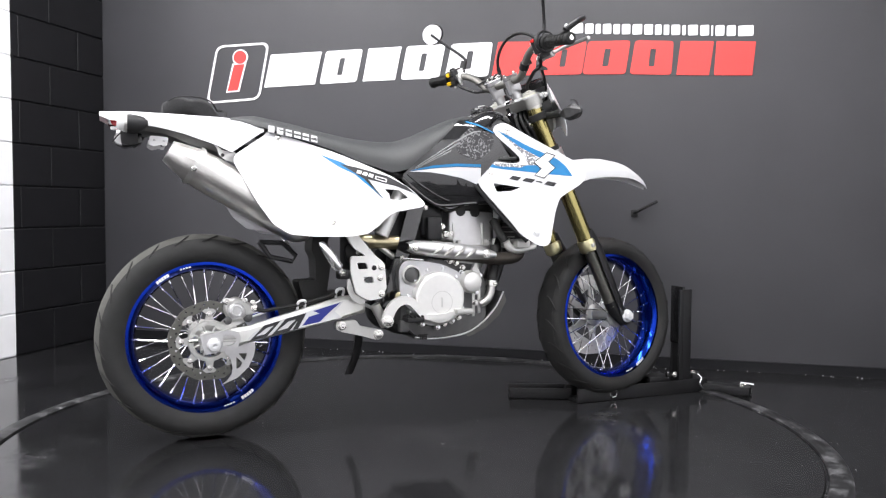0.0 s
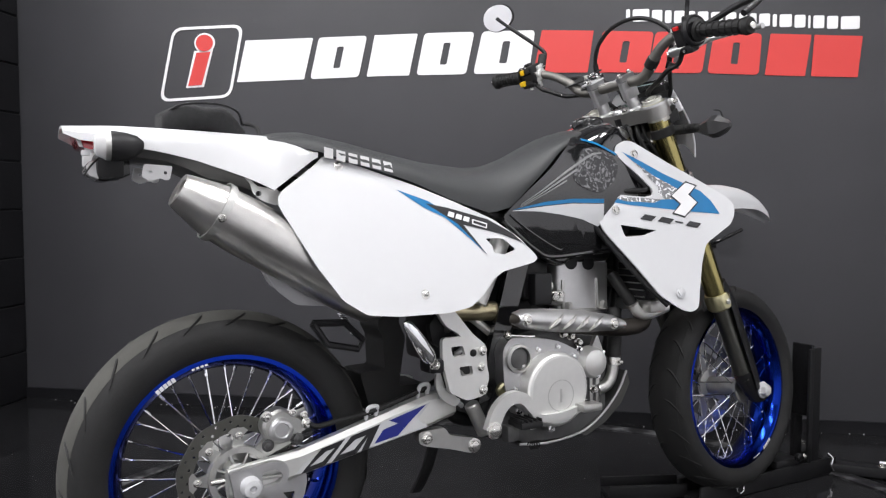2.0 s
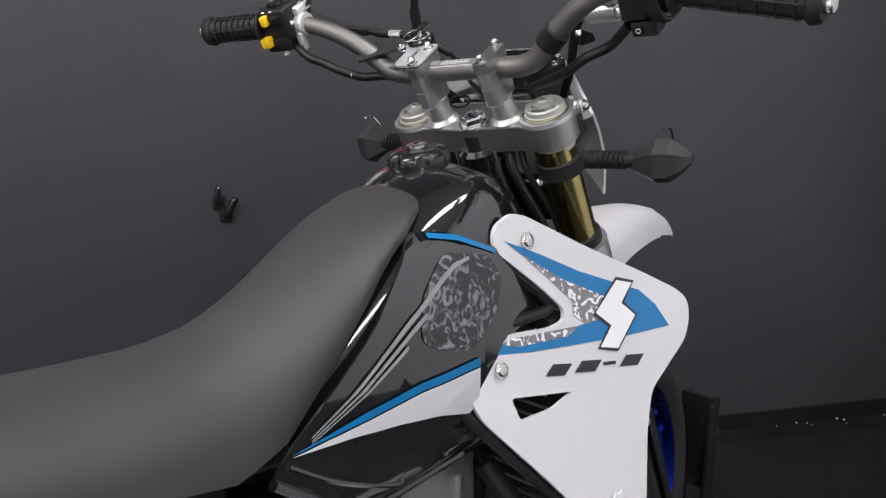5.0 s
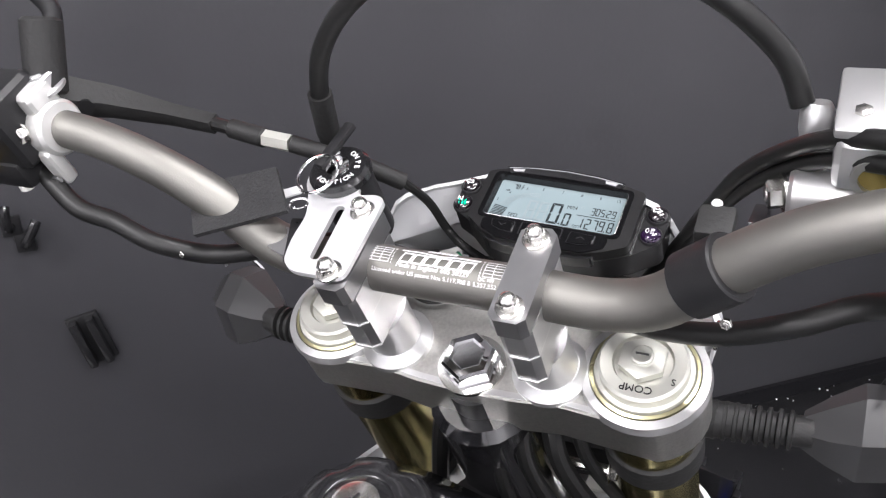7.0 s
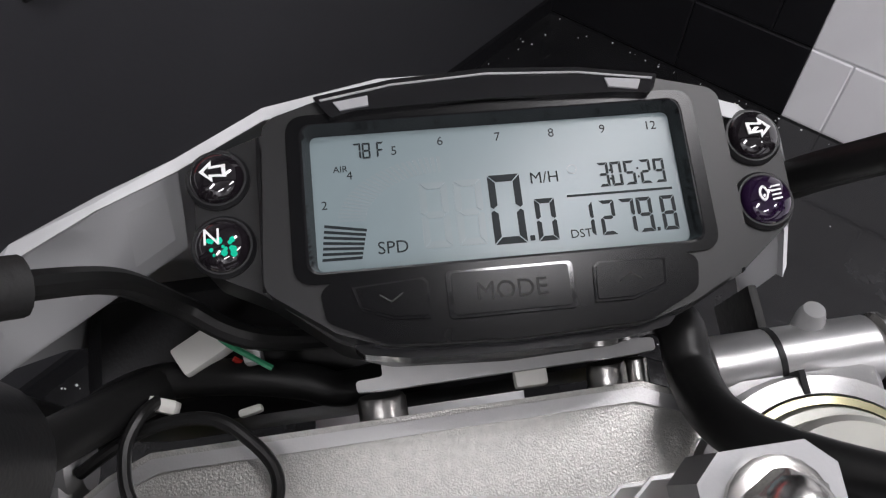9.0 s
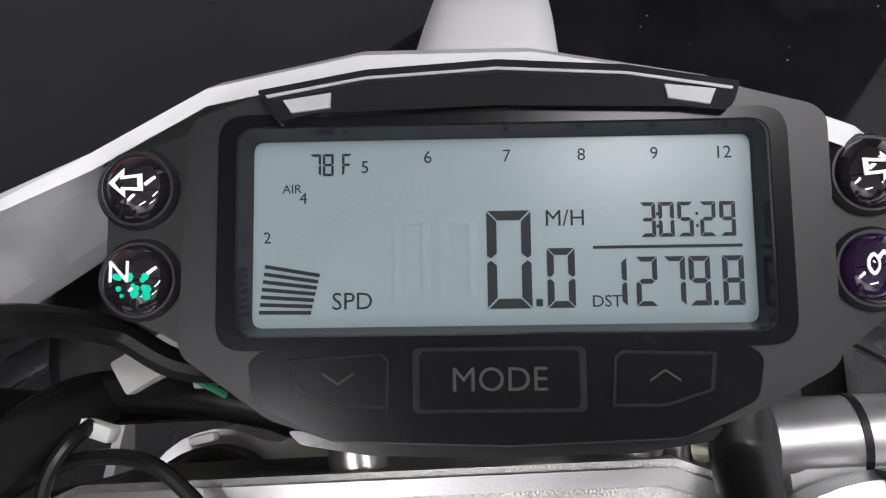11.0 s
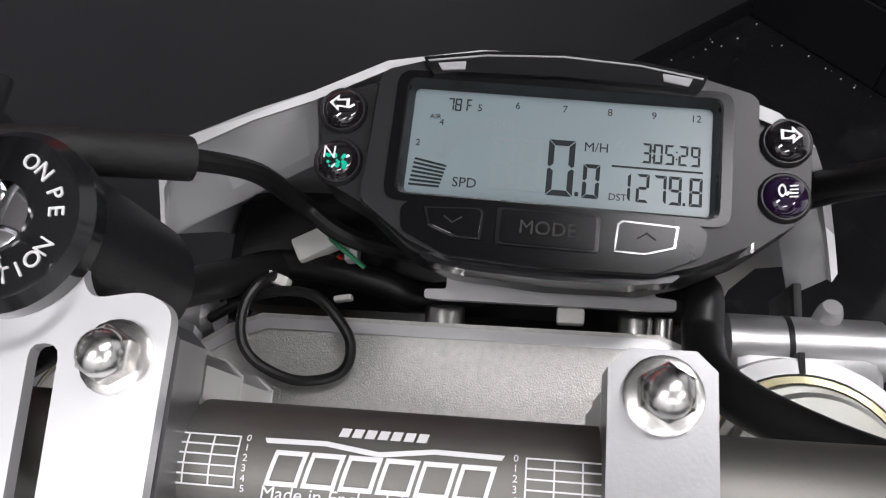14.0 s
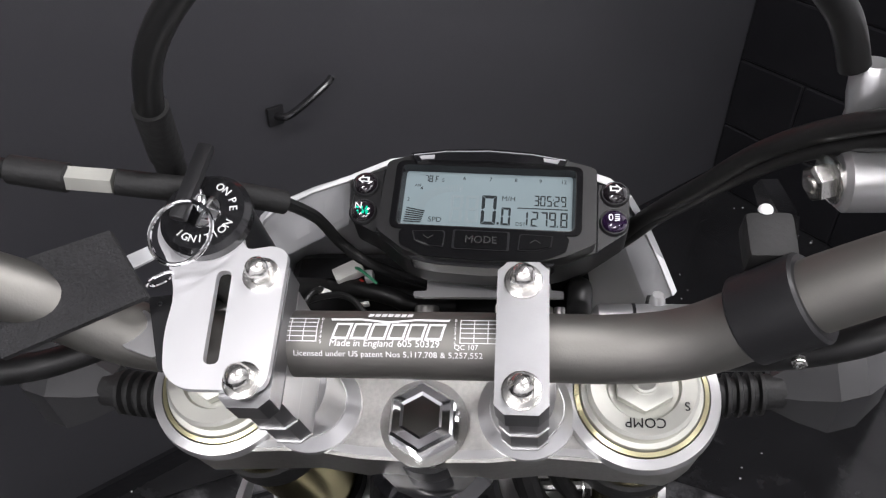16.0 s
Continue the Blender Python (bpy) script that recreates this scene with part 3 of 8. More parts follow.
# wheels
def wheel(name, centre, xf, tw, tr, rw, label, worn):
    """A spoked wheel with its axle along y. tw, tr: the tyre's width and radius; rw: the rim's width; worn: the running surface."""
    c = Vector(centre)
    ax = c + Vector((0, 1, 0))
    hub = part(name, lathe([(0.012, -0.105), (0.022, -0.10), (0.022, -0.07), (0.042, -0.062), (0.042, -0.052), (0.024, -0.045), (0.024, 0.045), (0.042, 0.052), (0.042, 0.062), (0.022, 0.07), (0.022, 0.10), (0.012, 0.105)], c, ax, 32, xf=xf), M_ALU, bike, label)
    rb = 0.219
    h = tr - rb
    prof = [(rb - 0.004, -rw * 0.40), (rb + 0.006, -rw * 0.5), (rb + h * 0.28, -tw * 0.485), (rb + h * 0.52, -tw * 0.5), (rb + h * 0.70, -tw * 0.465), (rb + h * 0.84, -tw * 0.36), (rb + h * 0.94, -tw * 0.22), (tr, 0)]
    prof = prof + [(r, -q) for r, q in reversed(prof[:-1])]
    part("tyre", ring(prof, c, ax, 96, xf=xf), M_TYRE, hub, "black road tyre with curved grooves", angle=60)
    tread = [p for p in prof if p[0] > rb + h * 0.75]
    part("tread", ring([(r + 0.0006, q) for r, q in tread] + [(r - 0.004, q * 0.98) for r, q in reversed(tread)], c, ax, 96, xf=xf), worn, hub, "scuffed running surface", angle=60)
    g = bmesh.new()
    for s in (-1, 1):
        for i in range(22):
            a0 = 2 * math.pi * (i + (0.5 if s > 0 else 0)) / 22
            pts = []
            for k in range(6):
                u = k / 5
                q = tw * (0.10 + 0.36 * u) * s
                f = abs(q) / (tw * 0.5)
                rr = tr - h * (0.02 + 0.28 * max(0, f) ** 2.4) - 0.0005
                a = a0 + 0.17 * u * u
                pts.append(c + Vector((rr * math.cos(a), q, rr * math.sin(a))))
            tube(pts, 0.0028, 5, 2, g, radii=[0.001, 0.003, 0.0034, 0.003, 0.0024, 0.001])
    tagged(part("tread_groove", g, M_RUBBER, hub, xf=xf), kind="stuff")
    w = rw * 0.5
    rp = [(rb + 0.010, -w), (rb + 0.011, -w + 0.006), (rb - 0.004, -w + 0.012), (rb - 0.008, -w * 0.5), (rb - 0.012, 0), (rb - 0.008, w * 0.5), (rb - 0.004, w - 0.012), (rb + 0.011, w - 0.006), (rb + 0.010, w), (rb - 0.002, w + 0.001), (rb - 0.014, w * 0.78), (rb - 0.022, w * 0.3), (rb - 0.022, -w * 0.3), (rb - 0.014, -w * 0.78), (rb - 0.002, -w - 0.001)]
    rim = part("rim", ring(rp, c, ax, 96, xf=xf), M_BLUE_RIM, hub, "blue anodised aluminium rim")
    for k, (a0, n) in enumerate(((2.25, 5), (1.9, 4), (-0.9, 5), (-1.2, 4))):
        b = bmesh.new()
        for i in range(n):
            a = a0 - i * 0.040
            p = c + Vector(((rb - 0.004) * math.cos(a), -w - 0.0028, (rb - 0.004) * math.sin(a)))
            t = Vector((-math.sin(a), 0, math.cos(a)))
            o = Vector((math.cos(a), 0, math.sin(a)))
            hw, hh = (0.0035, 0.0045) if k % 2 == 0 else (0.0028, 0.002)
            vs = [b.verts.new(p + t * x_ + o * z_) for x_, z_ in ((-hw, -hh), (hw, -hh), (hw, hh), (-hw, hh))]
            b.faces.new(vs)
        part("rim_mark", b, M_WHITE_PRINT, rim, "white printed bars", xf=xf)
    meshes = []
    for s in (-1, 1):
        for d in (-1, 1):
            a1 = d * 0.62
            p0 = Vector((0.040, s * (0.058 if d > 0 else 0.052), 0))
            p1 = Vector(((rb - 0.02) * math.cos(a1 * 0.55), s * 0.012, (rb - 0.02) * math.sin(a1 * 0.55)))
            pd = (p1 - p0).normalized()
            b = rod(p0, p1, 0.0017, seg=6)
            rod(p1 - pd * 0.016, p1, 0.0034, seg=8, bm=b)
            meshes.append(finish(b, M_CHROME))
    for k, me in enumerate(meshes):
        for i in range(9):
            ob = new("spoke", me)
            ob.parent = hub
            ob.matrix_basis = (xf or Matrix()) @ Matrix.Translation(c) @ Matrix.Rotation(2 * math.pi * (i + 0.25 * k) / 9, 4, "Y")
    return hub


wheel("rear_wheel", (0, 0, 0.314), None, 0.148, 0.308, 0.118, "spoked rear wheel", M_TREAD)
wheel("front_wheel", AXLE, FK @ Matrix.Translation(AXLE) @ pose(0, 0, 0, 0, RAKE, 0) @ Matrix.Translation(-AXLE), 0.120, 0.291, 0.094, "spoked front wheel", M_TYRE)


def disc(c, y, r0, r1, th, xf=None, spokes=6):
    """A drilled brake disc in the x-z plane."""
    n = 72
    out = [(c[0] + (r1 + 0.0016 * math.sin(9 * a)) * math.cos(a), c[2] + (r1 + 0.0016 * math.sin(9 * a)) * math.sin(a)) for a in (2 * math.pi * i / n for i in range(n))]
    holes = [[(c[0] + r0 * math.cos(-a), c[2] + r0 * math.sin(-a)) for a in (2 * math.pi * i / 48 for i in range(48))]]
    for k, rr in enumerate((0.3, 0.68)):
        for i in range(24):
            a = 2 * math.pi * (i + 0.5 * k) / 24
            q = r0 + (r1 - r0) * rr
            hc = (c[0] + q * math.cos(a), c[2] + q * math.sin(a))
            holes.append([(hc[0] + 0.0032 * math.cos(-b), hc[1] + 0.0032 * math.sin(-b)) for b in (2 * math.pi * j / 8 for j in range(8))])
    return sheet(out, y, th, holes, xf=xf)


def spider(c, y, r0, r1, th, n=6, xf=None, spokes=False):
    """The disc's carrier: one plate with large openings, or with open fingers round its rim."""
    circle = lambda r, s_=1: [(c[0] + r * math.cos(s_ * a), c[2] + r * math.sin(s_ * a)) for a in (2 * math.pi * i / 48 for i in range(48))]
    if spokes:
        out = []
        for i in range(n):
            a = 2 * math.pi * i / n
            pol = lambda r, d: (c[0] + r * math.cos(a + d), c[2] + r * math.sin(a + d))
            out += [pol(r0, -0.26), pol(r1 - 0.014, -0.10), pol(r1 - 0.002, -0.22), pol(r1 + 0.003, -0.12), pol(r1 + 0.003, 0.12), pol(r1 - 0.002, 0.22), pol(r1 - 0.014, 0.10), pol(r0, 0.26)]
        return sheet(out, y - th / 2, th, [circle(r0 - 0.008, -1)], xf=xf)
    holes = [circle(r0 - 0.012, -1)]
    for i in range(n):
        a = 2 * math.pi * i / n
        pol = lambda r, d: (c[0] + r * math.cos(a + d), c[2] + r * math.sin(a + d))
        holes.append(rounded([pol(r0 + 0.008, 0.20), pol(r0 + 0.008, -0.20), pol(r1 - 0.008, -0.42), pol(r1 - 0.008, 0.42)], 0.006, 3))
    return sheet(circle(r1), y - th / 2, th, holes, xf=xf)


RD = (0.006, 0, 0.308)
rdisc = part("rear_brake_disc", disc(RD, -0.092, 0.088, 0.117, 0.004), M_DISC, bike, "drilled steel rear brake disc")
part("carrier", spider(RD, -0.090, 0.056, 0.092, 0.006, 8, spokes=True), M_ALU, rdisc, "cast spoked disc carrier")
part("carrier_hub", ring([(0.046, 0), (0.062, 0), (0.060, 0.014), (0.048, 0.014)], (RD[0], -0.088, RD[2]), (RD[0], -1, RD[2]), 40), M_ALU, rdisc)
for i in range(8):
    a = 2 * math.pi * (i + 0.5) / 8
    b = rod((RD[0] + 0.014 * math.cos(a), -0.094, RD[2] + 0.014 * math.sin(a)), (RD[0] + 0.050 * math.cos(a), -0.094, RD[2] + 0.050 * math.sin(a)), 0.004, 0.003, seg=8)
    part("hub_rib", b, M_ALU, rdisc)
    part("disc_bolt", bolt((RD[0] + 0.080 * math.cos(a - 0.39), -0.096, RD[2] + 0.080 * math.sin(a - 0.39)), (0, -1, 0), 0.006, 0.006), M_ZINC, rdisc)

FX = FK @ Matrix.Translation(AXLE) @ pose(0, 0, 0, 0, RAKE, 0) @ Matrix.Translation(-AXLE)
fdisc = part("front_brake_disc", disc(AXLE, 0.076, 0.105, 0.150, 0.004, FX), M_STEEL, bike, "drilled steel front brake disc")
part("carrier", spider(AXLE, 0.074, 0.045, 0.108, 0.005, 6, FX), M_ALU, fdisc)
part("front_caliper", box(-0.085, 0.082, -0.80, 0.06, 0.05, 0.13, 0.014, 3, xf=FK), M_BLACK, bike, "black front brake caliper")

# rear caliper, its bracket and the disc guard
cal = part("rear_caliper", loft([[(x_, y_, z_) for x_, z_ in rounded([(0.043 + e, 0.400), (0.052 + e, 0.424 - e), (0.080, 0.438 - e), (0.118 - e, 0.420 - e), (0.142 - e, 0.395), (0.112 - e, 0.370 + e), (0.060 + e, 0.366 + e)], 0.012, 3)] for y_, e in ((-0.082, 0.004), (-0.090, 0.0), (-0.118, 0.0), (-0.124, 0.005))]), M_ALU, bike, "cast aluminium rear brake caliper")
part("caliper_lobe", lathe([(0.024, 0), (0.024, 0.008), (0.020, 0.013), (0.015, 0.014), (0.013, 0.011), (0, 0.011)], (0.080, -0.122, 0.396), (0.080, -1, 0.396), 28, caps=False), M_ALU_LIGHT, cal)
for bx, bz, br in ((0.053, 0.424, 0.008), (0.113, 0.374, 0.010), (0.055, 0.368, 0.009), (0.128, 0.418, 0.006), (0.105, 0.425, 0.006)):
    part("caliper_bolt", bolt((bx, -0.122, bz), (0, -1, 0), br, 0.010), M_CASE if br > 0.0085 else M_ZINC, cal)
part("bleed_nipple", rod((0.098, -0.118, 0.430), (0.106, -0.120, 0.462), 0.004, 0.003, seg=10), M_CHROME, cal)
part("slide_pin", rod((0.135, -0.112, 0.398), (0.165, -0.114, 0.386), 0.004, seg=10), M_ZINC, cal)


part("banjo_bolt", bolt((0.132, -0.122, 0.402), (0.2, -1, 0.1), 0.008, 0.010), M_ZINC, cal)
part("caliper_bracket", sheet(rounded([(0.02, 0.345), (0.05, 0.335), (0.115, 0.362), (0.13, 0.385), (0.06, 0.38)], 0.01), -0.098, 0.008), M_ALU, bike)
guard = [(0.135, 0.300), (0.136, 0.282), (0.131, 0.258), (0.115, 0.225), (0.083, 0.196), (0.038, 0.178), (0.054, 0.190), (0.066, 0.206), (0.069, 0.228), (0.064, 0.250), (0.048, 0.272), (0.040, 0.300)]
part("disc_guard", sheet(rounded(guard, 0.004), -0.112, 0.005, [rounded([(0.086, 0.268), (0.112, 0.267), (0.104, 0.246)], 0.003), rounded([(0.080, 0.258), (0.098, 0.240), (0.090, 0.226), (0.080, 0.222)], 0.003)]), M_ALU_LIGHT, bike, "silver shark-fin disc guard")
part("disc_cover", sheet([(0.105 * math.cos(a) + (0.0), 0.314 + 0.105 * math.sin(a)) for a in (radians(-30 + 4 * i) for i in range(20))] + [(0.045, 0.345), (0.045, 0.29)], 0.10, 0.004), M_BLACK, bike)

# swingarm
def swingarm(s):
    rings = []
    for x_, z0, z1, y0, y1 in ((-0.022, 0.276, 0.330, 0.098, 0.128), (0.05, 0.280, 0.340, 0.096, 0.130), (0.12, 0.300, 0.350, 0.096, 0.132), (0.28, 0.334, 0.394, 0.095, 0.134), (0.40, 0.358, 0.427, 0.092, 0.134), (0.455, 0.370, 0.428, 0.085, 0.125), (0.475, 0.372, 0.424, 0.08, 0.118)):
        m = 0.010
        q = [(y0, z0 + m), (y0 + m, z0), (y1 - m, z0), (y1, z0 + m), (y1, z1 - m), (y1 - m, z1), (y0 + m, z1), (y0, z1 - m)]
        rings.append([(x_, s * a, b) for a, b in q])
    arm = part("swingarm", loft(rings), M_COVER, bike, "silver aluminium swingarm with a printed decal")
    if s < 0:
        yd = lambda x_, z_: -0.1345 - 0.0022 * max(0, min(1, (x_ - 0.05) / 0.2))
        up = lambda u, v: (0.085 + 0.335 * u, 0.297 + 0.064 * u + v * (0.040 + 0.024 * u))
        part("decal", sheet([up(0.06, 0.12), up(0.93, 0.10), up(0.86, 0.5), up(0.95, 0.9), up(0.55, 0.88), up(0.30, 0.88), up(0.12, 0.55)], lambda a, b: -0.1352, -0.0004), M_WHITE, arm, "white decal")
        for u0, u1, sl in ((0.10, 0.26, 0.10), (0.29, 0.46, 0.10), (0.48, 0.54, 0.05)):
            o = [up(u0 - 0.01, 0.08), up(u1 - 0.02, 0.08), up(u1 + sl + 0.01, 0.86), up(u0 + sl + 0.02, 0.86)]
            i_ = [up(u0 + 0.045, 0.28), up(u1 - 0.035, 0.28), up(u1 + sl - 0.055, 0.66), up(u0 + sl + 0.045, 0.66)]
            part("decal_block", sheet(o, -0.1360, -0.0004, [i_[::-1]] if u1 - u0 > 0.1 else []), M_DECAL_BLACK, arm, "black slanted decal block")
        part("decal_flash", sheet([up(0.56, 0.2), up(0.72, 0.18), up(0.80, 0.5), up(0.92, 0.88), up(0.66, 0.85), up(0.72, 0.62), up(0.62, 0.6)], -0.1360, -0.0004), M_NAVY, arm, "dark blue decal flash")
        blk = part("axle_block", sheet(rounded([(-0.026, 0.332), (0.058, 0.343), (0.084, 0.336), (0.090, 0.316), (0.080, 0.290), (0.060, 0.284), (-0.014, 0.274)], 0.008, 3), -0.146, 0.014, [rounded([(0.036, 0.324), (0.062, 0.328), (0.078, 0.314), (0.070, 0.300), (0.038, 0.295)], 0.006, 3)]), M_ALU_LIGHT, arm, "cast axle carrier with a slot")
        part("slot_bar", box(0.057, -0.138, 0.311, 0.044, 0.006, 0.007, 0.002), M_ALU, blk)
        part("axle_nut", lathe([(0.020, 0), (0.020, 0.012), (0.016, 0.020), (0.007, 0.022), (0.006, 0.016), (0, 0.016)], (0.013, -0.146, 0.302), (0.013, -1, 0.302), 28, caps=False), M_WHITE, arm, "white axle slider")
        part("adjuster_bolt", rod((-0.055, -0.125, 0.314), (-0.03, -0.125, 0.314), 0.006), M_ZINC, arm)
        for cx in (0.272, 0.392):
            cz = 0.350 + 0.27 * (cx - 0.12)
            part("hose_clip", tube([(cx - 0.01, -0.118, cz), (cx - 0.008, -0.126, cz + 0.024), (cx + 0.012, -0.126, cz + 0.026), (cx + 0.012, -0.118, cz + 0.006)], 0.0045, 8), M_WHITE, arm, "white hose clip")


mirrored(swingarm)
part("brake_hose", tube([(0.135, -0.124, 0.402), (0.155, -0.126, 0.393), (0.20, -0.122, 0.398), (0.272, -0.122, 0.408), (0.392, -0.120, 0.440), (0.47, -0.10, 0.47)], 0.006, 8), M_WIRE, bike)
part("linkage_arm", sheet(rounded([(0.380, 0.350), (0.445, 0.352), (0.455, 0.333), (0.505, 0.322), (0.532, 0.314), (0.532, 0.294), (0.510, 0.286), (0.46, 0.302), (0.40, 0.316), (0.380, 0.325)], 0.012, 3), -0.125, 0.02), M_ALU, bike, "cast suspension link")
part("link_bolt", bolt((0.399, -0.126, 0.335), (0, -1, 0), 0.010, 0.010), M_ZINC, bike)
part("link_bolt", bolt((0.516, -0.126, 0.303), (0, -1, 0), 0.012, 0.010), M_ZINC, bike)

# frame
def frame_side(s):
    part("frame_tube", tube([(0.995, s * 0.03, 0.96), (0.93, s * 0.075, 0.84), (0.80, s * 0.092, 0.715), (0.735, s * 0.095, 0.715), (0.655, s * 0.09, 0.79)], 0.017, 12), M_BLACK_GLOSS, bike, "glossy black frame rail")
    part("frame_post", tube([(0.66, s * 0.09, 0.79), (0.650, s * 0.092, 0.66), (0.60, s * 0.095, 0.47), (0.555, s * 0.09, 0.37), (0.585, s * 0.07, 0.315), (0.70, s * 0.06, 0.302), (0.84, s * 0.055, 0.318), (0.945, s * 0.04, 0.42), (1.02, s * 0.02, 0.62), (1.03, 0, 0.86)], 0.016, 12), M_BLACK, bike, "black steel cradle tube")
    part("subframe_rail", tube([(0.64, s * 0.085, 0.80), (0.40, s * 0.085, 0.84), (0.12, s * 0.075, 0.88), (-0.06, s * 0.06, 0.915)], 0.011, 10), M_BLACK, bike)
    part("subframe_strut", tube([(0.60, s * 0.088, 0.53), (0.40, s * 0.08, 0.68), (0.12, s * 0.075, 0.865)], 0.010, 10), M_ALU, bike)


mirrored(frame_side)
part("steering_head", rod((1.055, 0, 1.045), (1.135, 0, 0.865), 0.034, bevel=0.006), M_BLACK_GLOSS, bike)
part("down_tube_gusset", box(1.02, 0, 0.90, 0.12, 0.05, 0.12, 0.02), M_BLACK, bike)

# engine
engine = part("engine", loft([[(x_, y, z_) for x_, z_ in ((0.60, 0.32), (0.66, 0.27), (0.86, 0.27), (0.90, 0.33), (0.90, 0.44), (0.87, 0.50), (0.72, 0.52), (0.61, 0.50))] for y in (-0.118, 0.118)]), M_CASE, bike, "cast aluminium engine with silver covers")
part("side_cover", sheet(rounded([(0.586, 0.495), (0.605, 0.521), (0.668, 0.517), (0.735, 0.505), (0.80, 0.475), (0.80, 0.35), (0.72, 0.325), (0.650, 0.345), (0.612, 0.372), (0.590, 0.41)], 0.018, 4), -0.148, 0.035, grid=0.03), M_BILLET, engine, "silver crankcase cover")
CLX, CLZ = 0.713, 0.399
cc_ = part("clutch_cover", lathe([(0.091, 0.0), (0.091, 0.012), (0.086, 0.014), (0.084, 0.020), (0.084, 0.044), (0.0825, 0.051), (0.079, 0.0555), (0.0755, 0.0568), (0.0750, 0.0562), (0.0740, 0.0560), (0.0735, 0.0568), (0.0, 0.0572)], (CLX, -0.128, CLZ), (CLX, -1, CLZ), 64, caps=False), M_COVER, engine, "round satin silver clutch cover", angle=22)
part("cover_emblem", ring([(0.034, 0), (0.036, 0), (0.036, 0.001), (0.034, 0.001)], (CLX + 0.004, -0.1845, CLZ - 0.012), (CLX + 0.004, -1, CLZ - 0.012), 32), M_ALU, cc_)
part("cover_emblem", box(CLX + 0.004, -0.1855, CLZ - 0.012, 0.005, 0.001, 0.030), M_ALU, cc_)
part("cover_gasket", ring([(0.089, 0.0), (0.0945, 0.0), (0.0945, 0.006), (0.089, 0.006)], (CLX, -0.126, CLZ), (CLX, -1, CLZ), 56), M_BLACK, cc_)
for a in range(11):
    q = 2 * math.pi * a / 11 + 0.2
    bx, bz = CLX + 0.0955 * math.cos(q), CLZ + 0.0955 * math.sin(q)
    part("cover_bolt", bolt((bx, -0.146, bz), (0, -1, 0), 0.0052, 0.010), M_CHROME, engine)
    part("bolt_lug", rod((bx, -0.120, bz), (bx, -0.146, bz), 0.0085, seg=14), M_ALU, engine)
bs_ = part("boss", lathe([(0.032, 0), (0.032, 0.010), (0.026, 0.012), (0.024, 0.002), (0, 0.002)], (0.626, -0.147, 0.474), (0.626, -1, 0.474), 32, caps=False), M_ALU, engine)
part("boss_plug", lathe([(0.0225, 0), (0.0225, 0.004), (0.019, 0.006), (0, 0.005)], (0.626, -0.149, 0.474), (0.626, -1, 0.474), 28, caps=False), M_CASE, bs_)
part("oil_sight", lathe([(0.017, 0), (0.017, 0.010), (0.011, 0.012), (0.010, 0.006), (0, 0.006)], (0.592, -0.135, 0.405), (0.592, -1, 0.405), 24, caps=False), M_GOLDRING, engine)
part("cover_stud", rod((0.600, -0.155, 0.527), (0.665, -0.157, 0.520), 0.0035, seg=8), M_ZINC, engine)
part("stud_nut", bolt((0.597, -0.155, 0.527), (-1, 0, 0.1), 0.008, 0.010), M_ZINC, engine)
wp = part("water_pump", lathe([(0.037, 0), (0.037, 0.022), (0.031, 0.034), (0.014, 0.040), (0, 0.040)], (0.831, -0.135, 0.447), (0.831, -1, 0.447), 32, caps=False), M_COVER, engine, "domed water pump cover")
part("pump_fin", sheet([(0.828, 0.470), (0.868, 0.470), (0.850, 0.512)], -0.150, 0.012), M_ALU, wp)
for q in (0.5, 2.3, 3.9, 5.3):
    part("pump_bolt", bolt((0.831 + 0.042 * math.cos(q), -0.140, 0.447 + 0.042 * math.sin(q)), (0, -1, 0), 0.006, 0.014), M_CHROME, wp)
for px, pz in ((0.770, 0.515), (0.792, 0.508), (0.815, 0.492), (0.86, 0.375), (0.835, 0.345), (0.80, 0.33), (0.775, 0.318), (0.75, 0.312)):
    part("case_bolt", bolt((px, -0.120, pz), (0, -1, 0), 0.0075, 0.016), M_ZINC, engine)
part("case_rib", box(0.875, -0.112, 0.39, 0.012, 0.02, 0.10, 0.004), M_ALU, engine)
part("case_rib", box(0.855, -0.112, 0.375, 0.010, 0.02, 0.09, 0.004), M_ALU, engine)
cyl = part("cylinder", loft([[(x_, y_, z_ + 0.06 * (0.86 - x_) * q) for x_, y_ in rounded([(0.785, -0.082), (0.945, -0.082), (0.945, 0.082), (0.785, 0.082)], 0.014, 3)] for z_, q in ((0.555, 1), (0.575, 1), (0.655, 1), (0.678, 1))]), M_ALU_LIGHT, engine, "silver cylinder barrel")
for k in range(2):
    part("scallop", lathe([(0.017, 0), (0.017, 0.004), (0, 0.004)], (0.826 + 0.052 * k, -0.0815, 0.678 - 0.003 * k), (0.826 + 0.052 * k, -1, 0.678), 20, caps=False), M_BLACK, cyl)
for px in (0.80, 0.905):
    part("rib", box(px, -0.083, 0.60, 0.008, 0.010, 0.075, 0.002), M_ALU, cyl)
for px in (0.815, 0.92):
    part("cylinder_nut", bolt((px, -0.086, 0.563), (0, -0.2, 1), 0.010, 0.022), M_ALU, cyl)
part("cylinder_neck", box(0.862, -0.02, 0.525, 0.085, 0.14, 0.08, 0.008), M_ALU, engine)
part("cylinder_head", box(0.868, 0, 0.722, 0.165, 0.175, 0.09, 0.02, 3), M_BLACK, engine, "dark cylinder head")
part("head_cover", box(0.88, 0, 0.765, 0.13, 0.14, 0.03, 0.012, 3), M_BLACK_SHINY, engine)
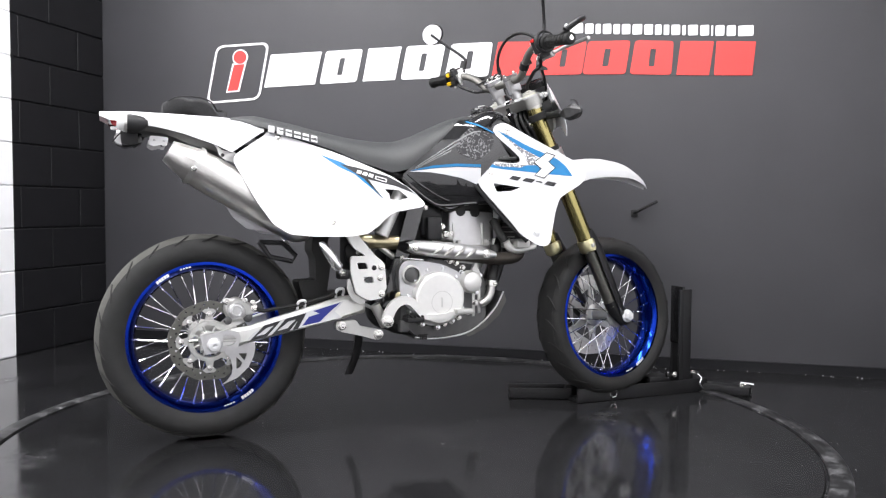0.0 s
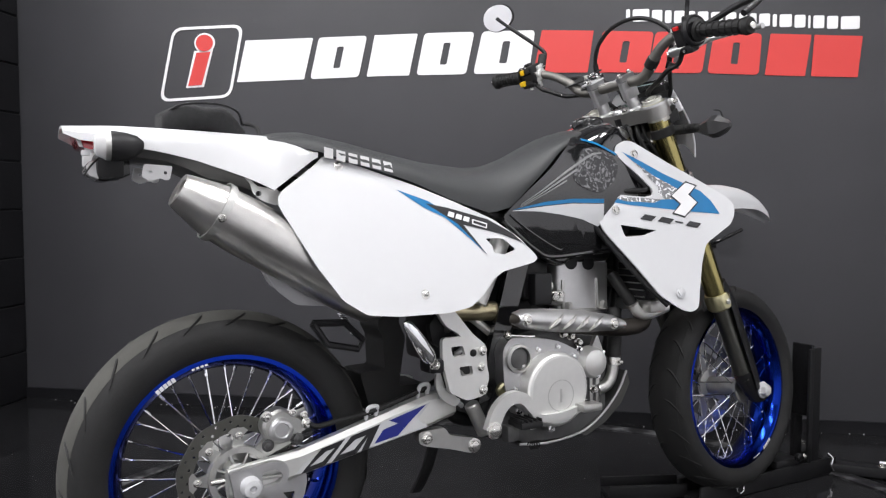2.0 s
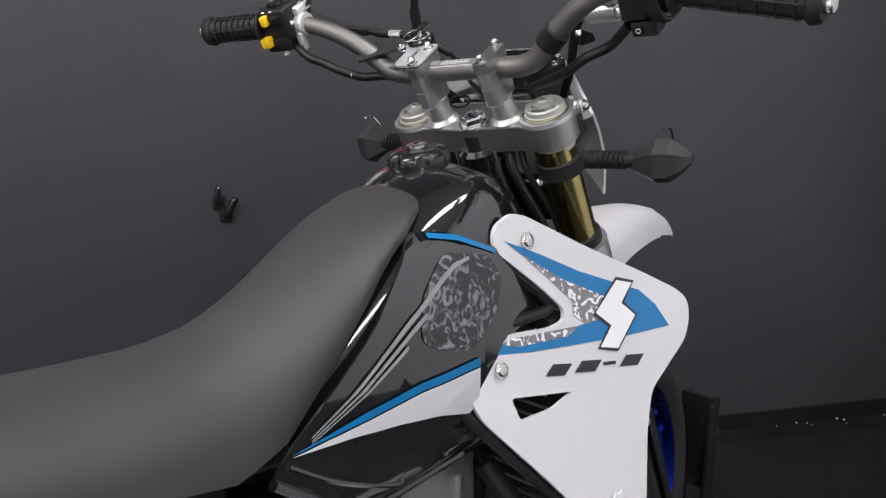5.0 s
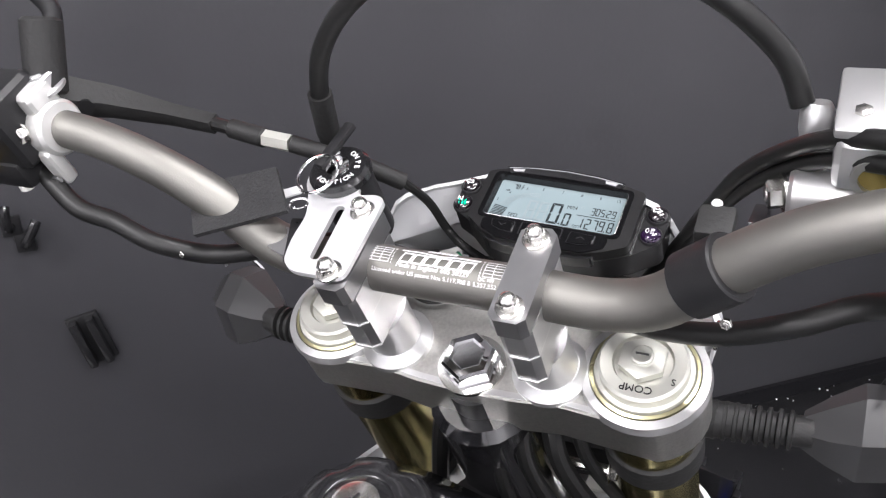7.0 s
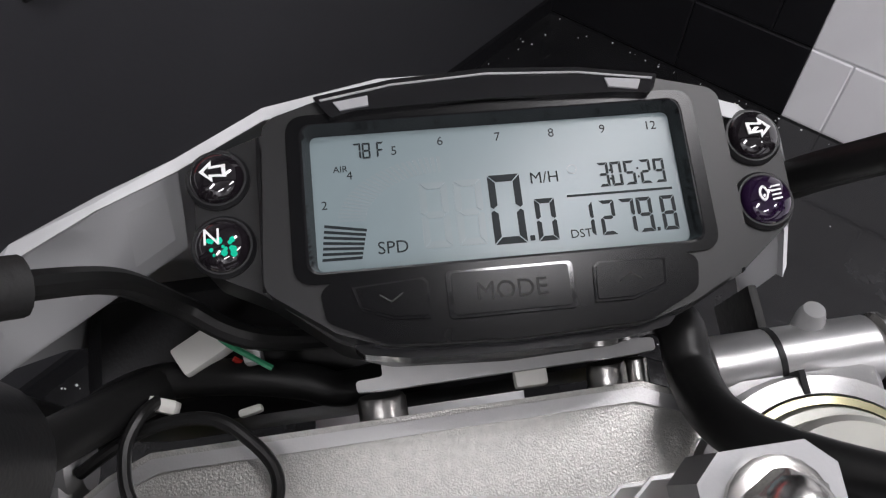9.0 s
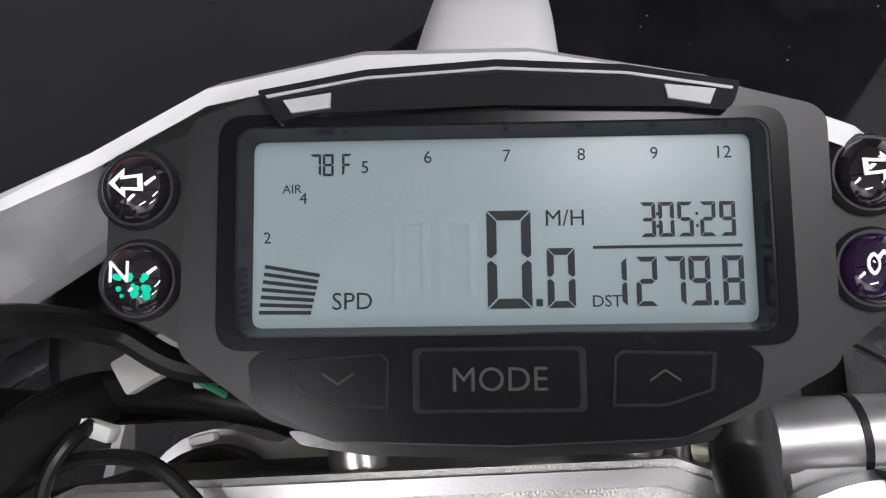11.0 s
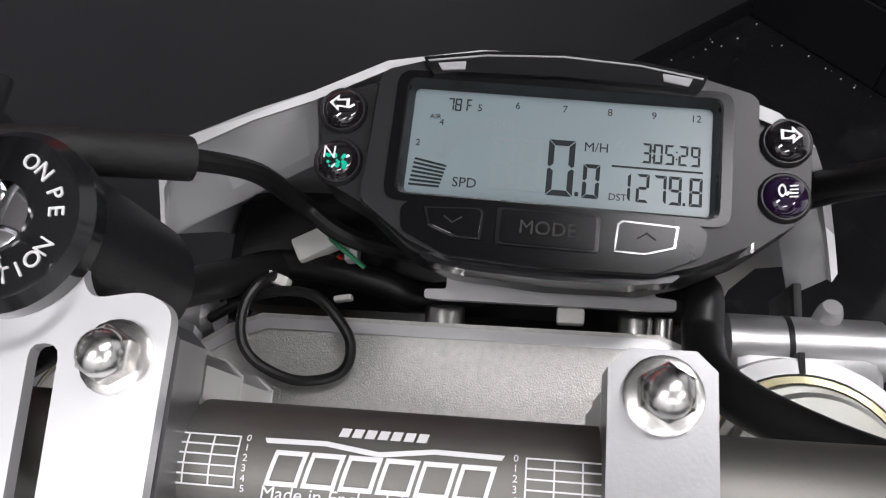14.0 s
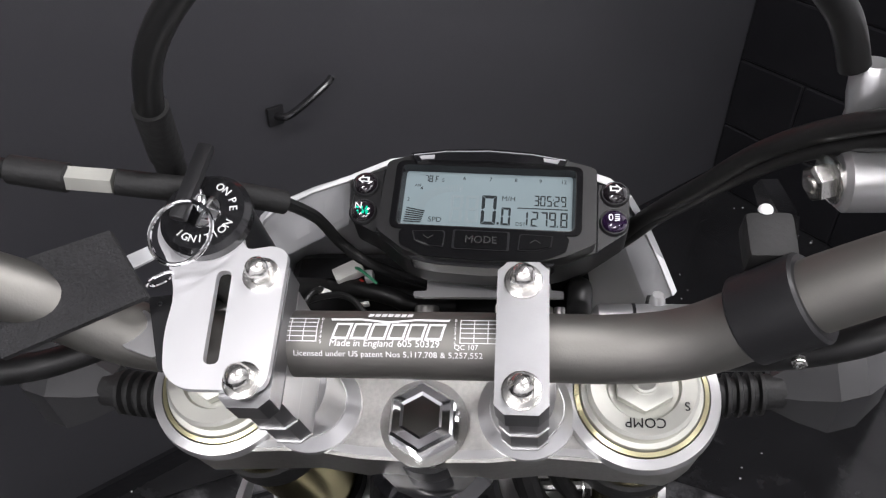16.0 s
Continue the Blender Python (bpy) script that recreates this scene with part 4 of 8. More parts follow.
for px, pz, r_ in ((0.755, 0.625, 0.009), (0.748, 0.597, 0.008), (0.772, 0.600, 0.009), (0.79, 0.604, 0.007)):
    part("head_bolt", bolt((px, -0.088, pz), (-0.4, -1, 0), r_, 0.018), M_ZINC, engine)
part("coolant_neck", rod((0.76, -0.07, 0.592), (0.80, -0.078, 0.588), 0.014, seg=16, bevel=0.002), M_ALU, engine)
part("coolant_hose", tube([(0.945, -0.10, 0.56), (0.934, -0.115, 0.51), (0.922, -0.125, 0.46), (0.918, -0.128, 0.43)], 0.017, 14), M_RUBBER, engine, "black coolant hose")
part("hose_clamp", rod((0.9195, -0.127, 0.447), (0.9175, -0.128, 0.430), 0.0195, seg=24), M_ZINC, engine)
part("clamp_worm", box(0.920, -0.150, 0.438, 0.012, 0.010, 0.008, 0.002), M_ZINC, engine)
part("coolant_elbow", tube([(0.9175, -0.128, 0.430), (0.913, -0.128, 0.405), (0.899, -0.126, 0.382), (0.877, -0.120, 0.372)], 0.0140, 14), M_ALU, engine, "cast coolant elbow")
part("starter_motor", rod((0.79, -0.05, 0.545), (0.79, 0.07, 0.545), 0.032, bevel=0.005), M_BLACK, engine)
part("carburettor", box(0.725, -0.03, 0.645, 0.075, 0.10, 0.10, 0.012, 3), M_BLACK, engine)
part("carburettor_screw", bolt((0.700, -0.082, 0.690), (0, -1, 0), 0.008, 0.012), M_ZINC, engine)
part("intake_boot", rod((0.69, 0, 0.66), (0.60, 0, 0.68), 0.038, 0.045), M_RUBBER, engine)
engine.location = (-0.008, 0, 0.015)
# plain black block added so the gaps behind the engine look dark
part("dark_gap_filler", box(0.64, 0.0, 0.60, 0.16, 0.13, 0.20, 0.02), M_BLACK, bike)
part("airbox", box(0.40, 0, 0.73, 0.38, 0.15, 0.20, 0.03, 3), M_BLACK, bike, "black airbox under the seat")
part("battery_tray", box(0.475, 0, 0.56, 0.07, 0.13, 0.16, 0.02), M_RUBBER, bike)
part("mud_flap", sheet(rounded([(0.28, 0.474), (0.338, 0.476), (0.335, 0.545), (0.322, 0.569), (0.330, 0.63), (0.385, 0.63), (0.372, 0.577), (0.388, 0.544), (0.371, 0.437), (0.439, 0.437), (0.456, 0.379), (0.304, 0.385)], 0.008, 3), -0.05, 0.10), M_RUBBER, bike, "black rubber flap behind the shock")

# exhaust
part("exhaust_header", tube([(0.945, -0.03, 0.655), (1.00, -0.045, 0.635), (1.030, -0.085, 0.580), (1.000, -0.130, 0.543), (0.92, -0.148, 0.536), (0.78, -0.146, 0.552), (0.68, -0.138, 0.566), (0.62, -0.085, 0.572), (0.55, -0.06, 0.59)], 0.021, 16), mat("burnt_steel_pipe", (0.075, 0.066, 0.058), 0.42, 0.8, vary=0.3, scale=25), bike, "heat-stained steel exhaust header")
shield = []
for k in range(13):
    u = k / 12
    xx, zz = 0.602 + 0.300 * u, 0.579 - 0.031 * u
    hh = 0.026 * (0.78 + 0.25 * math.sin(math.pi * min(1, u * 1.1))) * (1 if 0 < k < 12 else 0.6)
    shield.append([(xx, -0.150 - 0.034 * math.cos(a), zz + hh * math.sin(a)) for a in (radians(-95 + 190 * i / 14) for i in range(15))] + [(xx, -0.150 - 0.030 * math.cos(a), zz + hh * 0.9 * math.sin(a)) for a in (radians(95 - 190 * i / 14) for i in range(15))])
hs = part("heat_shield", loft(shield), M_ALU_LIGHT, bike, "ribbed aluminium exhaust heat shield")
for k in range(4):
    xx = 0.700 + 0.038 * k
    part("shield_slot", tube([(xx - 0.020, -0.181, 0.553 - 0.004 * k), (xx, -0.1865, 0.568 - 0.004 * k), (xx + 0.020, -0.180, 0.584 - 0.004 * k)], 0.006, 8, 4, radii=[0.002, 0.006, 0.002]), M_STEEL, hs)
for xx, zz in ((0.620, 0.577), (0.866, 0.552)):
    part("shield_bolt", bolt((xx, -0.181, zz), (0, -1, 0), 0.010, 0.010), M_ZINC, hs)
d0, d1 = Vector((0.30, -0.128, 0.625)), Vector((-0.106, -0.140, 0.858))
L = (d1 - d0).length
muffler = part("muffler", lathe([(0.03, 0), (0.052, 0.03), (0.056, 0.10), (0.056, L - 0.13), (0.052, L - 0.075), (0.036, L - 0.012), (0.032, L), (0.024, L - 0.004), (0.022, L - 0.06), (0, L - 0.06)], d0, d1, 40, caps=False), M_STEEL, bike, "brushed steel silencer with a tapered end")
part("muffler_clamp", ring([(0.0545, L - 0.088), (0.058, L - 0.088), (0.058, L - 0.074), (0.0545, L - 0.074)], d0, d1, 40), M_ALU, muffler)
part("clamp_screw", bolt(d0 + (d1 - d0) * ((L - 0.08) / L) + Vector((-0.005, -0.056, -0.012)), (0, -1, -0.2), 0.006, 0.010), M_ZINC, muffler)
part("airbox_pipe", rod((0.600, -0.115, 0.76), (0.532, -0.115, 0.615), 0.022, 0.0225, seg=28), M_COVER, bike, "steel exhaust mid pipe")
part("shock_reservoir", rod((0.455, -0.085, 0.598), (0.600, -0.085, 0.590), 0.0225, seg=28, bevel=0.003), mat("brass_tinted_steel", (0.42, 0.37, 0.24), 0.3, 1.0, vary=0.2, scale=20), bike, "straw-coloured heat-stained pipe")
part("frame_spar", sheet(rounded([(0.622, 0.70), (0.680, 0.715), (0.645, 0.60), (0.602, 0.50), (0.572, 0.40), (0.535, 0.385), (0.578, 0.545)], 0.008, 3), -0.112, 0.022, grid=0.04), M_BLACK_GLOSS, bike, "glossy black frame side spar")
part("spar_cap", box(0.715, -0.100, 0.635, 0.05, 0.03, 0.075, 0.008), M_BLACK, bike)
part("shock_spring", tube([(0.53 + 0.03 * math.cos(a), 0.03 * math.sin(a), 0.36 + 0.012 * a) for a in (0.5 * i for i in range(46))], 0.006, 6, 1), M_WHITE, bike)

# skid plate, footrest, pedals, stand
SK = ((0.640, 0.286, (0, -1)), (0.716, 0.279, (0, -1)), (0.814, 0.290, (0.25, -0.97)), (0.879, 0.324, (0.55, -0.83)), (0.931, 0.376, (0.77, -0.64)), (0.957, 0.424, (0.9, -0.4)))
part("skid_plate", loft([[(x_ + n_[0] * q, y_, z_ + n_[1] * q) for q in (0, 0.005) for y_ in ((-0.118, -0.10, 0.10, 0.118) if q == 0 else (0.118, 0.10, -0.10, -0.118))] for x_, z_, n_ in SK]), M_CASE, bike, "bent grey skid plate with a bright edge")
part("skid_cheek", sheet(rounded([(0.812, 0.292), (0.879, 0.328), (0.931, 0.380), (0.957, 0.424), (0.968, 0.393), (0.940, 0.345), (0.888, 0.304), (0.828, 0.279)], 0.005), -0.121, 0.003), M_GREYPLATE, bike, "grey skid plate flange")
part("skid_edge", tube([(x_, -0.1205, z_) for x_, z_, n_ in SK], 0.0032, 8, 3), M_ALU_LIGHT, bike, "bright worn plate edge")
plate = part("footrest_plate", sheet(rounded([(0.416, 0.552), (0.472, 0.552), (0.492, 0.522), (0.515, 0.526), (0.531, 0.459), (0.518, 0.421), (0.475, 0.414), (0.433, 0.436), (0.416, 0.500)], 0.010, 4), -0.168, 0.012, [rounded([(0.436, 0.532), (0.465, 0.532), (0.472, 0.512), (0.441, 0.511)], 0.004, 2), rounded([(0.456, 0.488), (0.487, 0.488), (0.490, 0.469), (0.460, 0.468)], 0.004, 2)]), M_COVER, bike, "silver heel guard plate with two cut-outs")
for bx, bz, br in ((0.513, 0.518, 0.008), (0.509, 0.484, 0.007), (0.514, 0.434, 0.008)):
    part("plate_bolt", bolt((bx, -0.169, bz), (0, -1, 0), br, 0.008), M_ZINC, plate)
part("heel_plate_side", sheet(rounded([(0.412, 0.50), (0.433, 0.436), (0.470, 0.414), (0.455, 0.400), (0.424, 0.418), (0.408, 0.45)], 0.006, 2), -0.152, 0.008), M_ALU, plate)

part("plate_bolt", bolt((0.490, -0.169, 0.515), (0, -1, 0), 0.006, 0.004), M_BLACK, plate)
part("footrest_bracket", sheet(rounded([(0.400, 0.622), (0.440, 0.620), (0.494, 0.556), (0.528, 0.528), (0.534, 0.450), (0.520, 0.430), (0.500, 0.500), (0.462, 0.556), (0.430, 0.575)], 0.008, 3), -0.158, 0.014), M_COVER, bike, "silver footrest bracket")
peg = part("passenger_footrest", loft([[(x_ + r_ * 1.1 * math.cos(a), -0.200 + r_ * math.sin(a), z_ + 0.5 * r_ * math.cos(a)) for a in (2 * math.pi * i / 12 for i in range(12))] for x_, z_, r_ in ((0.316, 0.598, 0.005), (0.321, 0.590, 0.010), (0.345, 0.555, 0.013), (0.366, 0.522, 0.014), (0.372, 0.512, 0.008))]), M_CHROME, bike, "folded bright passenger footrest")
part("footrest_pin", bolt((0.382, -0.192, 0.505), (0.5, -1, -0.4), 0.009, 0.014), M_ZINC, peg)
part("footrest_knuckle", box(0.392, -0.165, 0.498, 0.035, 0.05, 0.030, 0.008), M_BLACK, peg)
part("footrest_arm", tube([(0.150, -0.12, 0.597), (0.218, -0.12, 0.594), (0.258, -0.12, 0.556), (0.246, -0.12, 0.538), (0.180, -0.12, 0.553), (0.150, -0.12, 0.597)], 0.0075, 8, smooth=False), M_BLACK, bike, "black triangular luggage loop")
part("return_spring", tube([(0.233 + 0.033 * a / 60 + 0.006 * math.cos(a), -0.06 + 0.006 * math.sin(a), 0.608 - 0.051 * a / 60) for a in (0.7 * i for i in range(86))], 0.0016, 5, 1), M_CHROME, bike)
part("footrest_hinge", sheet(rounded([(0.412, 0.575), (0.432, 0.598), (0.452, 0.594), (0.474, 0.600), (0.490, 0.585), (0.486, 0.566), (0.498, 0.545), (0.480, 0.526), (0.460, 0.532), (0.440, 0.522), (0.420, 0.535)], 0.008, 3), -0.118, 0.02), M_BLACK, bike, "black three-lobed bracket")
part("hinge_bolt", lathe([(0.0085, 0), (0.0085, 0.003), (0.006, 0.003), (0.006, 0.001), (0, 0.001)], (0.455, -0.118, 0.563), (0.455, -1, 0.563), 20, caps=False), M_ZINC, bike)
ped = [(0.520, 0.346, 0.020), (0.540, 0.390, 0.020), (0.570, 0.412, 0.018), (0.603, 0.408, 0.016), (0.628, 0.380, 0.013), (0.648, 0.360, 0.011), (0.700, 0.358, 0.010), (0.755, 0.368, 0.010)]
up_, dn_ = [], []
for k, (x_, z_, h_) in enumerate(ped):
    a_, b_ = ped[max(k - 1, 0)], ped[min(k + 1, len(ped) - 1)]
    n_ = Vector((-(b_[1] - a_[1]), b_[0] - a_[0])).normalized() * h_ * 0.78
    up_.append((x_ + n_.x, 0, z_ + n_.y))
    dn_.append((x_ - n_.x, 0, z_ - n_.y))
ol = [(v.x, v.z) for v in smooth_path(up_, 4)] + [(v.x, v.z) for v in reversed(smooth_path(dn_, 4))]
part("brake_pedal", sheet(ol, -0.195, 0.016), M_COVER, bike, "curved silver brake pedal")
part("pedal_tip", box(0.775, -0.200, 0.372, 0.055, 0.035, 0.018, 0.005), M_ALU, bike)
part("pedal_bolt", bolt((0.524, -0.196, 0.350), (0, -1, 0), 0.014, 0.010), M_ZINC, bike)
part("pedal_spring", tube([(0.64 + 0.006 * a / 6, -0.16 + 0.008 * math.cos(a), 0.292 + 0.008 * math.sin(a)) for a in (0.7 * i for i in range(40))], 0.0016, 5, 1), M_BLACK, bike)
fp_ = part("footpeg", box(0.612, -0.185, 0.352, 0.056, 0.056, 0.014, 0.004), M_BLACK, bike, "black toothed footpeg")
for k in range(5):
    part("tooth", box(0.588 + 0.012 * k, -0.187, 0.362, 0.004, 0.050, 0.007, 0.0015), M_BLACK, fp_)
part("peg_hinge", box(0.585, -0.165, 0.330, 0.030, 0.030, 0.036, 0.006), M_CASE, fp_)
part("master_cylinder", rod((0.500, -0.140, 0.40), (0.535, -0.140, 0.33), 0.016, bevel=0.003), M_ALU, bike)
part("side_stand", loft([[(x_ + a * 0.013, y_ + b * 0.008, z_) for a, b in ((-1, -0.6), (-0.6, -1), (0.6, -1), (1, -0.6), (1, 0.6), (0.6, 1), (-0.6, 1), (-1, 0.6))] for x_, y_, z_ in ((0.497, 0.02, 0.31), (0.495, 0.03, 0.26), (0.491, 0.05, 0.21), (0.480, 0.07, 0.165), (0.474, 0.08, 0.148))]), M_BLACK, bike, "black side stand hanging down")


# body panels
def panel_y(s):
    return lambda x_, z_: s * (0.528 - 0.081 * x_ - 0.424 * z_ + 0.012 * math.cos((x_ - 0.36) * 4.2) * math.cos((z_ - 0.76) * 7) - 0.012)


def side_panel(s):
    o = [(0.663, 0.712), (0.655, 0.724), (0.623, 0.757), (0.562, 0.798), (0.47, 0.836), (0.377, 0.871), (0.24, 0.914), (0.180, 0.929), (0.166, 0.914), (0.078, 0.853), (0.070, 0.832), (0.088, 0.795), (0.129, 0.713), (0.172, 0.648), (0.217, 0.620), (0.285, 0.613), (0.40, 0.612), (0.458, 0.621), (0.495, 0.645), (0.528, 0.673), (0.556, 0.687), (0.61, 0.696), (0.65, 0.703)]
    hole = rounded([(0.527, 0.758), (0.575, 0.757), (0.606, 0.732), (0.57, 0.722), (0.541, 0.727), (0.543, 0.742)], 0.006, 3)[::-1]
    f = panel_y(s)
    p = part("side_panel", sheet(rounded(o, 0.010, 3), f, -s * 0.004, [hole], grid=0.05), M_WHITE, bike, "white plastic side panel with a blue decal")
    lay = lambda k: (lambda x_, z_: f(x_, z_) + s * (0.0006 + 0.0005 * k))
    part("decal_blue", sheet([(0.330, 0.862), (0.402, 0.838), (0.442, 0.812), (0.471, 0.791), (0.522, 0.724), (0.488, 0.757), (0.435, 0.803), (0.388, 0.824)], lay(0), s * 0.0003, grid=0.05), M_BLUE, p, "blue flash decal")
    part("decal_black", sheet([(0.392, 0.834), (0.447, 0.824), (0.545, 0.799), (0.603, 0.769), (0.653, 0.727), (0.627, 0.747), (0.568, 0.768), (0.477, 0.788), (0.522, 0.724), (0.463, 0.790), (0.436, 0.807)], lay(1), s * 0.0003, grid=0.05), M_DECAL_BLACK, p, "black flash decal")
    for k in range(3):
        u, v = 0.441 + 0.0185 * k, 0.807 - 0.0050 * k
        part("decal_bar", sheet([(u, v), (u + 0.0145, v - 0.004), (u + 0.0195, v + 0.006), (u + 0.006, v + 0.0095)], lay(2), s * 0.0003), M_WHITE_PRINT, p, "white printed bar")
    part("decal_badge", sheet([(0.500, 0.789), (0.537, 0.779), (0.541, 0.790), (0.503, 0.800)], lay(2), s * 0.0003, [[(0.504, 0.791), (0.506, 0.797), (0.537, 0.788), (0.535, 0.782)]]), M_WHITE_PRINT, p, "white outlined badge")
    for bx, bz in ((0.209, 0.908), (0.350, 0.652)):
        y = f(bx, bz)
        part("panel_bolt", bolt((bx, y + s * 0.001, bz), (0, s, 0.3), 0.0070, 0.004, dome=True), M_ZINC, p)


mirrored(side_panel)


def tail_side(x_):
    """Top height, lower edge, half width and lower half width of the tail along x."""
    top = np.interp(x_, (-0.29, -0.2, -0.07, 0.06, 0.12, 0.19), (0.972, 0.975, 0.973, 0.966, 0.955, 0.938))
    low = np.interp(x_, (-0.29, -0.26, -0.186, -0.121, -0.06, 0.002, 0.041, 0.068, 0.10, 0.162), (0.962, 0.948, 0.938, 0.928, 0.913, 0.890, 0.873, 0.858, 0.880, 0.924))
    wid = np.interp(x_, (-0.29, -0.2, -0.05, 0.1, 0.19), (0.050, 0.078, 0.092, 0.128, 0.118))
    foot = np.interp(x_, (-0.29, -0.2, -0.05, 0.03, 0.07, 0.17), (0.056, 0.084, 0.098, 0.134, 0.151, 0.121))
    return float(top), float(low), float(wid), float(foot)


rings = []
for x_ in [-0.285 + 0.025 * k for k in range(14)] + [0.055, 0.063, 0.068, 0.075, 0.085, 0.10, 0.12, 0.14, 0.155, 0.166]:
    t_, l_, w_, f_ = tail_side(x_)
    out = [(-f_, l_), (-(w_ + f_) / 2 - 0.001, (l_ + t_) / 2), (-w_ + 0.004, t_ - 0.010), (-w_ * 0.80, t_ - 0.001), (-w_ * 0.4, t_ + 0.004), (0, t_ + 0.006), (w_ * 0.4, t_ + 0.004), (w_ * 0.80, t_ - 0.001), (w_ - 0.004, t_ - 0.010), ((w_ + f_) / 2 + 0.001, (l_ + t_) / 2), (f_, l_)]
    ins = [(y * 0.96, z_ - 0.004 if abs(y) < w_ * 0.99 else z_) for y, z_ in reversed(out)]
    rings.append([(x_, y, z_) for y, z_ in out + ins])
tail = part("rear_fender", loft(rings), M_WHITE, bike, "white plastic tail fender")
part("under_tray", loft([[(x_, y, z_) for y, z_ in ((-w_ * 0.9, l_ + 0.010), (w_ * 0.9, l_ + 0.010), (w_ * 0.82, lo_), (w_ * 0.5, lo_ - 0.006), (-w_ * 0.5, lo_ - 0.006), (-w_ * 0.82, lo_))] for x_, lo_ in ((-0.22, 0.935), (-0.18, 0.922), (-0.113, 0.914), (-0.075, 0.900), (-0.039, 0.882), (0.0, 0.874), (0.035, 0.862), (0.055, 0.850)) for t_, l_, w_, f_ in (tail_side(x_),)]), mat("dark_grey_tray_plastic", (0.07, 0.07, 0.068), 0.30, vary=0.2, scale=12), bike, "dark grey plastic tail under tray", angle=50)
part("tail_bracket", sheet(rounded([(0.012, 0.892), (0.026, 0.884), (0.044, 0.866), (0.080, 0.862), (0.092, 0.850), (0.082, 0.829), (0.053, 0.838), (0.036, 0.852), (0.030, 0.872)], 0.004), -0.122, 0.004, [[(0.046 + 0.0055 * math.cos(-a), 0.852 + 0.0055 * math.sin(-a)) for a in (2 * math.pi * i / 12 for i in range(12))]]), M_COVER, bike, "bare metal silencer bracket")
part("plate_bracket", sheet(rounded([(-0.150, 0.908), (-0.099, 0.905), (-0.104, 0.880), (-0.112, 0.878), (-0.120, 0.882), (-0.140, 0.876), (-0.155, 0.884)], 0.003, 2), -0.06, 0.003, [rounded([(-0.142, 0.897), (-0.136, 0.897), (-0.136, 0.891), (-0.142, 0.891)], 0.002, 2), rounded([(-0.115, 0.895), (-0.109, 0.895), (-0.109, 0.889), (-0.115, 0.889)], 0.002, 2)]), M_ALU_LIGHT, bike, "bare metal plate bracket")
part("plate_bracket", sheet(rounded([(-0.150, 0.908), (-0.099, 0.905), (-0.104, 0.880), (-0.112, 0.878), (-0.120, 0.882), (-0.140, 0.876), (-0.155, 0.884)], 0.003, 2), 0.06, 0.003, [rounded([(-0.142, 0.897), (-0.136, 0.897), (-0.136, 0.891), (-0.142, 0.891)], 0.002, 2), rounded([(-0.115, 0.895), (-0.109, 0.895), (-0.109, 0.889), (-0.115, 0.889)], 0.002, 2)]), M_ALU_LIGHT, bike, "bare metal plate bracket")
lamp = part("tail_light", loft([[(x_, y, z_) for y, z_ in ((-w_, z0), (w_, z0), (w_ * 0.95, z1), (-w_ * 0.95, z1))] for x_, w_, z0, z1 in ((-0.266, 0.040, 0.958, 0.964), (-0.258, 0.048, 0.938, 0.964), (-0.240, 0.054, 0.932, 0.962), (-0.222, 0.056, 0.935, 0.960))]), M_REDLENS, bike, "red tail light lens")
part("lens_edge", sheet([(-0.272, 0.966), (-0.262, 0.966), (-0.252, 0.936), (-0.258, 0.936)], -0.054, 0.004), M_CLEARLENS, lamp, "pale clear lens edge")
part("lamp_housing", box(-0.205, 0, 0.905, 0.05, 0.09, 0.05, 0.012), M_BLACK, lamp)


def rear_blinker(s):
    """A bullet-shaped indicator; the far one hangs lower in the leaning tail."""
    dz = 0.0 if s < 0 else 0.012
    def ringed(x_, r_, zc, n=18):
        return [(x_, s * (0.105 + 0.85 * r_ * math.cos(a)), zc - dz + r_ * math.sin(a)) for a in (2 * math.pi * i / n for i in range(n))]
    b = part("rear_indicator", loft([ringed(x_, r_, zc) for x_, r_, zc in ((-0.214, 0.026, 0.936), (-0.205, 0.027, 0.935), (-0.185, 0.025, 0.934), (-0.168, 0.018, 0.936), (-0.157, 0.007, 0.938))]), M_BLACK, bike, "black bullet indicator with a clear lens")
    part("bezel", loft([ringed(x_, r_, zc) for x_, r_, zc in ((-0.222, 0.0265, 0.936), (-0.213, 0.0275, 0.936))]), M_ALU, b)
    part("lens", loft([ringed(x_, r_, zc) for x_, r_, zc in ((-0.240, 0.012, 0.936), (-0.236, 0.019, 0.936), (-0.221, 0.0262, 0.936))]), M_CLEARLENS, b, "clear faceted lens")
    part("stalk", rod((-0.19, s * 0.03, 0.925), (-0.19, s * 0.085, 0.930), 0.010), M_RUBBER, b)


mirrored(rear_blinker)
pl = part("plate_light", loft([[(x_, y, z_) for y, z_ in rounded([(-0.042, z0), (0.042, z0), (0.038, z1), (-0.038, z1)], 0.006, 2)] for x_, z0, z1 in ((-0.226, 0.878, 0.915), (-0.215, 0.876, 0.922), (-0.185, 0.882, 0.925), (-0.172, 0.888, 0.915))]), M_BLACK_SHINY, bike, "black plate lamp with a clear lens")
part("lens", loft([[(x_, y, z_) for y, z_ in rounded([(-0.038, z0), (0.038, z0), (0.034, z1), (-0.034, z1)], 0.005, 2)] for x_, z0, z1 in ((-0.246, 0.892, 0.905), (-0.240, 0.885, 0.912), (-0.226, 0.880, 0.916))]), M_CLEARLENS, pl)
part("wire", tube([(-0.225, -0.044, 0.918), (-0.238, -0.046, 0.905), (-0.252, -0.046, 0.886)], 0.002, 6), M_WIRE, pl)
